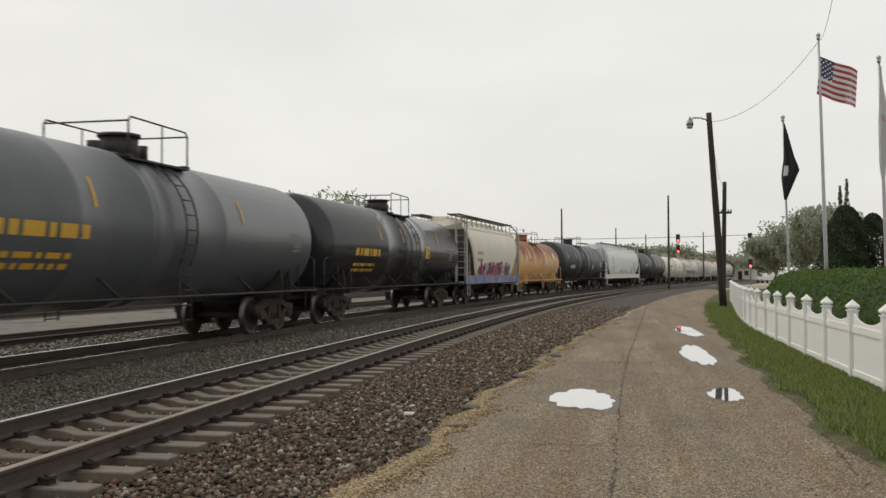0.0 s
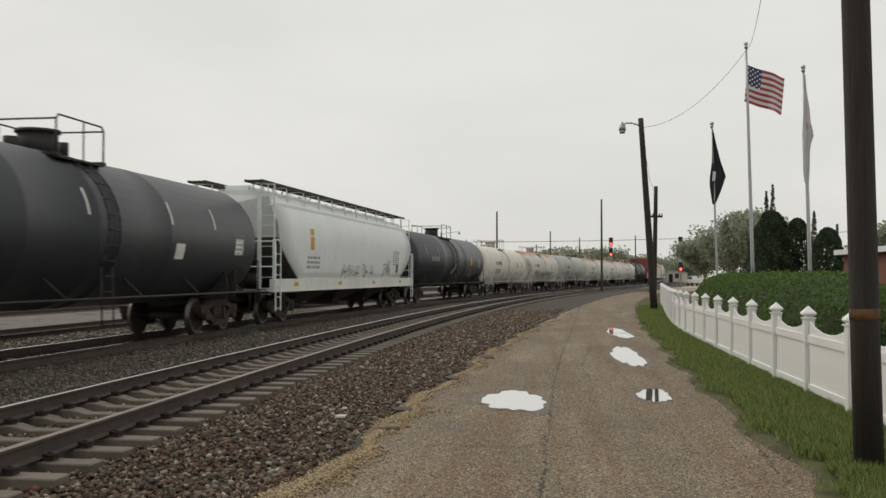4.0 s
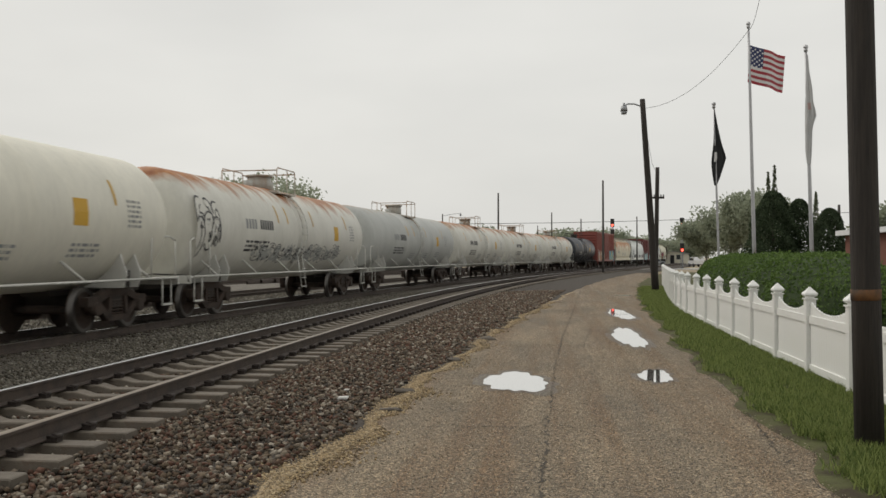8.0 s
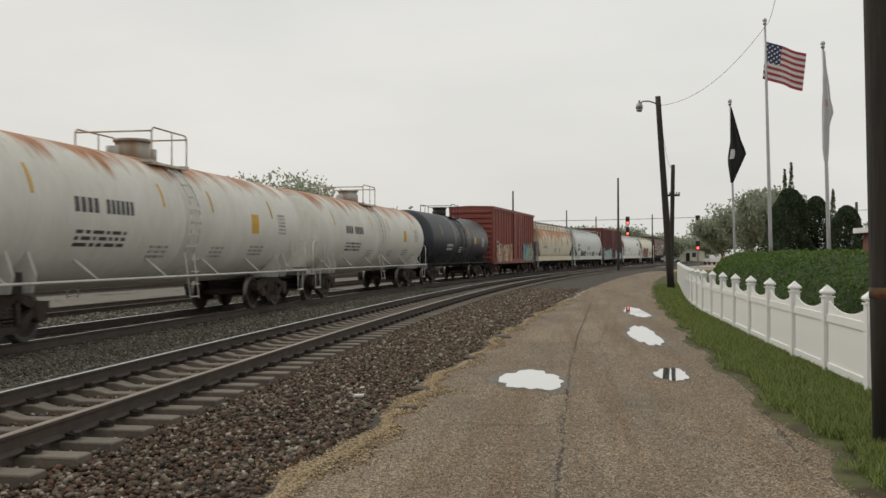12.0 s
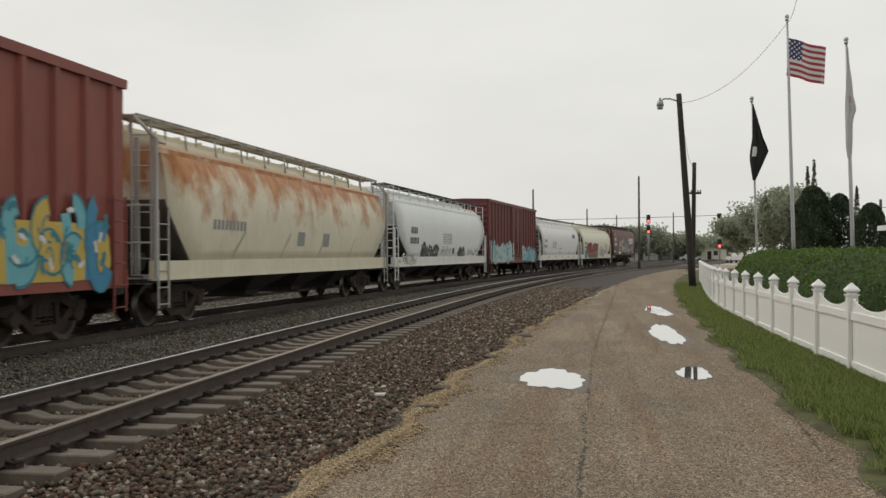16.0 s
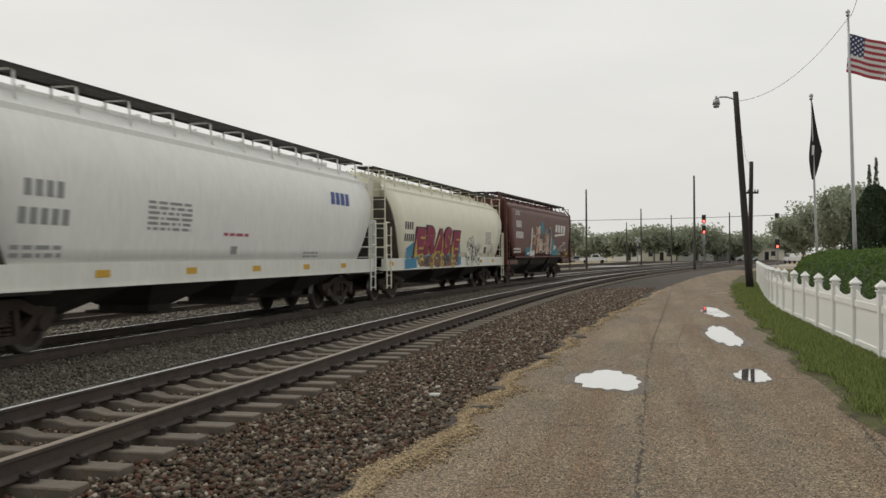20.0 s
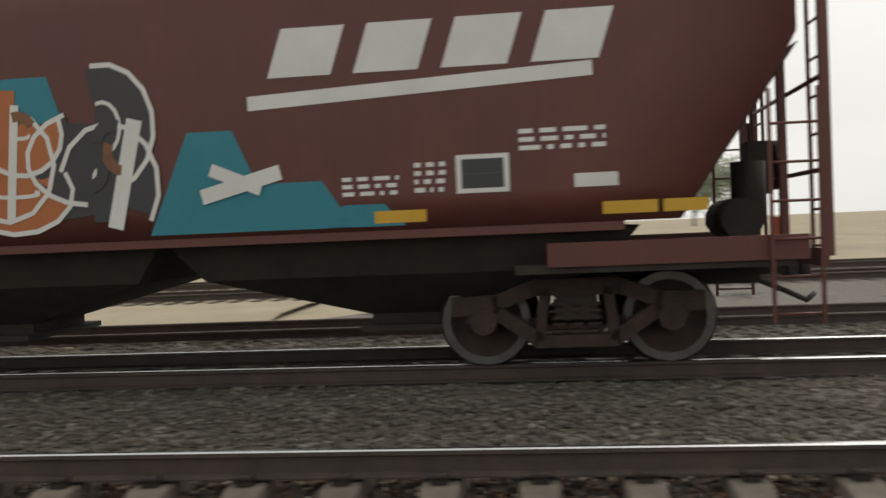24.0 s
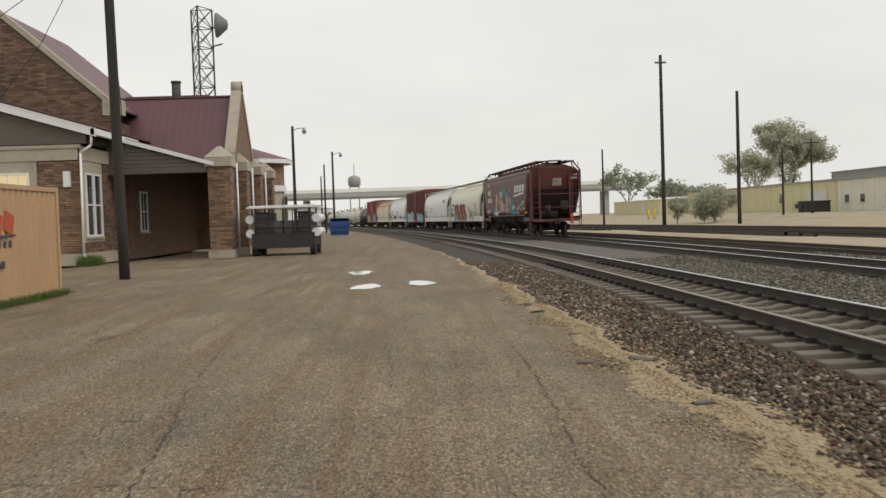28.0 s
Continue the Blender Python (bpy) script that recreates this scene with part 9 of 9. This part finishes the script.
# broken asphalt lumps and a pale scrap of litter at the edge
M_LUMP = mat("broken_asphalt", (0.10, 0.085, 0.07), (0.15, 0.13, 0.11), scale=8, rough=0.9, bump=0.5)
rg = random.Random(14)
for x, y, r in ((-2.19, -12.0, 0.12), (-1.75, -11.7, 0.07), (-1.6, -11.9, 0.06), (-2.1, -9.7, 0.09), (-1.72, 11.1, 0.13), (-1.5, 14.5, 0.12), (-1.45, 16.2, 0.11), (-1.3, 18.3, 0.14), (-1.2, 21.0, 0.15), (-1.0, 24.5, 0.15), (-1.65, 9.7, 0.08), (-1.9, -14.2, 0.1), (-1.8, -17.0, 0.1), (-1.75, -18.2, 0.12)):
    me = stones("asphalt_lump", np.array([(0, 0, 0)]), np.array([r]), rg.randint(0, 999), M_LUMP)
    ob = tagged(new("asphalt_lump", me), "broken lump of asphalt at the crumbling road edge", "rubble", "asphalt lumps")
    ob.matrix_basis = Matrix.Translation((x, y, 0.01)) @ Matrix.Diagonal((1.5, 1.1, 0.45, 1))
for x, y, z in ((-2.36, 10.5, 0.0), (-2.45, 11.1, 0.01)):
    me = stones("litter", np.array([(0, 0, 0)]), np.array([0.10 if y < 11 else 0.05]), 77, paint("pale_litter", (0.62, 0.61, 0.58), rough=0.5))
    ob = tagged(new("litter", me), "crumpled scrap of pale plastic on the ballast", "litter")
    ob.matrix_basis = Matrix.Translation((x, y, z)) @ Matrix.Diagonal((1.3, 0.8, 0.5, 1))

# cracks in the asphalt: jagged tarry seams
M_CRACK = mat("dirt_filled_crack", (0.034, 0.028, 0.021), (0.075, 0.061, 0.045), scale=5, rough=0.95)
rg = random.Random(21)


def crack(pts, w, jag=0.028):
    line = []
    for a, b in zip(pts, pts[1:]):
        a, b = Vector(a), Vector(b)
        n = max(2, int((b - a).length / 0.07))
        for k in range(n):
            line.append(a + (b - a) * (k / n) + Vector((rg.gauss(0, jag * 0.5), rg.gauss(0, jag * 0.5))))
    line.append(Vector(pts[-1]))
    bm = bm_new()
    prev = None
    for i, p in enumerate(line):
        d = (line[min(i + 1, len(line) - 1)] - line[max(i - 1, 0)]).normalized()
        q = Vector((-d.y, d.x)) * w * 0.85 * rg.uniform(0.05, 1.25) / 2
        row = [bm.verts.new((p.x - q.x, p.y - q.y, 0.004)), bm.verts.new((p.x + q.x, p.y + q.y, 0.004))]
        if prev and rg.random() > 0.15:
            bm.faces.new((prev[0], prev[1], row[1], row[0]))
        prev = row
    part("crack", bm, M_CRACK, pavement, "dark jagged crack")


for pts, w in ((((-1.2, 8.8), (-0.26, 8.93), (0.02, 9.07), (0.27, 8.93), (0.56, 8.78), (0.92, 8.92), (1.23, 8.75), (2.2, 8.6)), 0.022), (((1.64, 55), (0.9, 36), (0.45, 25), (0.17, 18.3), (0.04, 13.7), (0.0, 10.95), (-0.03, 8.82), (-0.06, 6.35), (-0.1, 3)), 0.03), (((0.14, 15.41), (0.49, 15.45), (0.82, 15.15), (1.19, 14.56)), 0.03),
               (((1.3, 12.73), (1.67, 12.78), (2.4, 12.5)), 0.05), (((3.04, -7.2), (3.04, -8.52), (3.35, -9.28), (3.28, -9.68), (3.57, -10.51)), 0.025), (((1.5, -6.0), (1.71, -7.19), (1.76, -7.87), (1.94, -9.51), (2.22, -11.25), (2.34, -12.67), (2.6, -15.5)), 0.025), (((2.67, -9.9), (2.3, -9.91), (1.85, -9.79)), 0.02),
               (((0.78, -9.64), (0.57, -9.68), (0.25, -9.72), (0.04, -9.54)), 0.02), (((-1.0, -13.88), (-1.03, -11.86), (-0.99, -10.39), (-0.96, -9.41), (-0.9, -8.38), (-0.9, -7.23), (-0.83, -6.39), (-0.8, -4)), 0.024), (((0.49, -14.15), (0.37, -12.34), (0.34, -10.97)), 0.018), (((1.08, -13.6), (0.46, -13.19), (-0.13, -13.08), (-1.0, -12.93), (-1.7, -12.8)), 0.02),
               (((6.5, -13.4), (5.5, -13.76), (4.98, -13.98), (4.43, -14.2), (4.25, -16.47), (4.5, -19)), 0.022), (((5, -7.8), (3.9, -8.3), (2.6, -8.2), (1.2, -7.9)), 0.018), (((-0.9, 26), (0.3, 26.4), (1.5, 26.1)), 0.04), (((-0.7, 33), (0.6, 33.3), (2.2, 33.0)), 0.05), (((3.5, -22), (3.0, -26), (3.4, -31), (2.9, -37)), 0.04), (((6.0, -21), (4.0, -20.6), (2.0, -21.2), (0.2, -20.8)), 0.03),
               (((0.5, 12.2), (0.62, 14.0), (0.55, 17), (0.9, 22)), 0.02), (((1.9, 5.5), (1.85, 8), (2.1, 11)), 0.025)):
    crack(pts, w)

# patches of darker repair
M_PATCH = gritty("worn_dark_asphalt", (0.105, 0.085, 0.062), (0.14, 0.115, 0.083), stain=(0.08, 0.066, 0.05), pale=(0.26, 0.22, 0.16))


def blob(cx, cy, rx, ry, seed, z, n=26, rough=0.22):
    rs = random.Random(seed)
    ph = [rs.uniform(0, 6.28) for _ in range(4)]
    pts = []
    for i in range(n):
        a = 2 * math.pi * i / n
        k = 1 + rough * (0.5 * math.sin(2 * a + ph[0]) + 0.35 * math.sin(3 * a + ph[1]) + 0.3 * math.sin(5 * a + ph[2]) + 0.25 * math.sin(9 * a + ph[3]) + 0.2 * math.sin(14 * a + ph[1]))
        pts.append(Vector((cx + rx * k * math.cos(a), cy + ry * k * math.sin(a), z)))
    return pts


for args in ((4.4, -15.6, 0.2, 0.25, 6),):
    bm = bm_new()
    bm.faces.new([bm.verts.new(p) for p in blob(*args, 0.003)])
    part("patch", bm, M_PATCH, pavement)

# puddles
M_PUDDLE = bpy.data.materials.new("still_rain_water")
M_PUDDLE.use_nodes = True
pb = M_PUDDLE.node_tree.nodes["Principled BSDF"]
pb.inputs["Base Color"].default_value = (0.74, 0.74, 0.73, 1)
pb.inputs["Metallic"].default_value = 0.9
pb.inputs["Roughness"].default_value = 0.03
M_WETRIM = gritty("wet_dark_asphalt", (0.095, 0.078, 0.057), (0.12, 0.099, 0.072), stain=(0.08, 0.066, 0.05), pale=(0.22, 0.19, 0.14), rough=0.5)
for cx, cy, rx, ry, seed in ((-0.46, 12.15, 0.39, 0.95, 11), (1.86, 26.8, 0.28, 2.3, 12), (1.5, 19.2, 0.25, 2.5, 13), (1.38, 12.9, 0.2, 0.72, 14), (2.85, 39.7, 0.3, 0.5, 18), (1.2, -23.9, 0.33, 0.75, 15), (1.65, -29.7, 0.30, 1.1, 16), (-0.05, -24.5, 0.30, 0.8, 17)):
    bm = bm_new()
    bm.faces.new([bm.verts.new(p) for p in blob(cx, cy, rx * 1.3, ry * 1.22, seed, 0.004, n=60, rough=0.3)])
    part("damp_rim", bm, M_WETRIM, pavement, "dark wet rim round a puddle")
    bm = bm_new()
    bm.faces.new([bm.verts.new(p) for p in blob(cx, cy, rx, ry, seed, 0.007, n=70, rough=0.2)])
    solid("puddle", bm, M_PUDDLE, "shallow rain puddle mirroring the grey sky", "puddle", group="puddles")

# grass
rs = np.random.default_rng(8)


def blades(n, xs, ys, hmin, hmax, seed, material=None):
    rs = np.random.default_rng(seed)
    x, y = xs, ys
    a = rs.uniform(0, 2 * math.pi, n)
    h = rs.uniform(hmin, hmax, n)
    w = 0.006 + 0.004 * rs.random(n)
    lean = rs.normal(0, 0.45, (n, 2)) * h[:, None]
    p0 = np.stack([x - np.cos(a) * w, y - np.sin(a) * w, np.full(n, 0.03)], 1)
    p1 = np.stack([x + np.cos(a) * w, y + np.sin(a) * w, np.full(n, 0.03)], 1)
    p2 = np.stack([x + lean[:, 0], y + lean[:, 1], 0.03 + h], 1)
    v = np.stack([p0, p1, p2], 1).reshape(-1)
    me = bpy.data.meshes.new("grass")
    me.vertices.add(3 * n)
    me.vertices.foreach_set("co", v)
    me.loops.add(3 * n)
    me.loops.foreach_set("vertex_index", np.arange(3 * n, dtype=np.int32))
    me.polygons.add(n)
    me.polygons.foreach_set("loop_start", np.arange(0, 3 * n, 3, dtype=np.int32))
    me.polygons.foreach_set("loop_total", np.full(n, 3, dtype=np.int32))
    me.materials.append(material or GRASS)
    me.update(calc_edges=True)
    return me


n = 240000
ys_ = 4 + 46 * rs.random(n) ** 1.6
lr = np.interp(ys_, (-220, -60, -30, -22, -9, -3, 3, 7, 9, 12, 17, 21, 28.7, 39, 58, 70, 90, 130), (12, 11, 16, 16, 9, 4.0, 2.3, 2.08, 2.13, 2.18, 2.26, 2.5, 2.8, 3.45, 5.2, 6.8, 10, 30))
fx = np.interp(ys_, [q[1] for q in FENCE], [q[0] for q in FENCE])
xs_ = lr + 0.02 + 0.10 * np.sin(ys_ * 1.7) + 0.06 * np.sin(ys_ * 4.1) + 0.05 * np.sin(ys_ * 9.3) + (fx + 0.3 - lr) * rs.random(n) ** 0.75
clump = np.sin(xs_ * 7.1 + 2 * np.sin(ys_ * 1.3)) * np.sin(ys_ * 2.9 + xs_) + 0.6 * np.sin(xs_ * 17 + ys_ * 5)
keep = clump > rs.uniform(-1.6, 0.6, n)
xs_, ys_ = xs_[keep], ys_[keep]
n = len(xs_)
tagged(new("grass", blades(n, xs_, ys_, 0.03, 0.12, 1)), "short wet spring grass along the fence", "grass", kind="stuff")
n = 1400
xs_, ys_ = rs.normal(2.42, 0.07, n), rs.normal(8.6, 0.10, n)
tagged(new("weeds", blades(n, xs_, ys_, 0.03, 0.08, 2)), "tuft of weeds at the edge of the asphalt", "weeds", kind="stuff")
n = 2200
xs_, ys_ = rs.normal(8.25, 0.07, n), rs.uniform(-24.8, -19, n)
tagged(new("weeds", blades(n, xs_, ys_, 0.04, 0.2, 3, LEAF_HEDGE)), "tall weeds growing against the container", "weeds", kind="stuff")
n = 2500
xs_, ys_ = rs.normal(13.5, 0.2, n), rs.normal(-41.9, 0.3, n)
tagged(new("weeds", blades(n, xs_, ys_, 0.1, 0.5, 4, LEAF_HEDGE)), "tuft of weeds at the depot corner", "weeds", kind="stuff")

conifer((8.0, -19.0, 0), 0.85, 0.8, 33, LEAF_HEDGE, 2600, 0.05, "small dark bushy conifer growing by the container", 0.7)

def motions():
    for ob, u, L in CARS:
        walk(ob, [(t * 0.5, car_pose(u, L, t * 0.5)) for t in range(57)])
    for ob, i, w, style in FLAGS:
        walk(ob, [(t * 0.2, flag_pose(i, w, style, t * 0.2)) for t in range(141)])

motions()
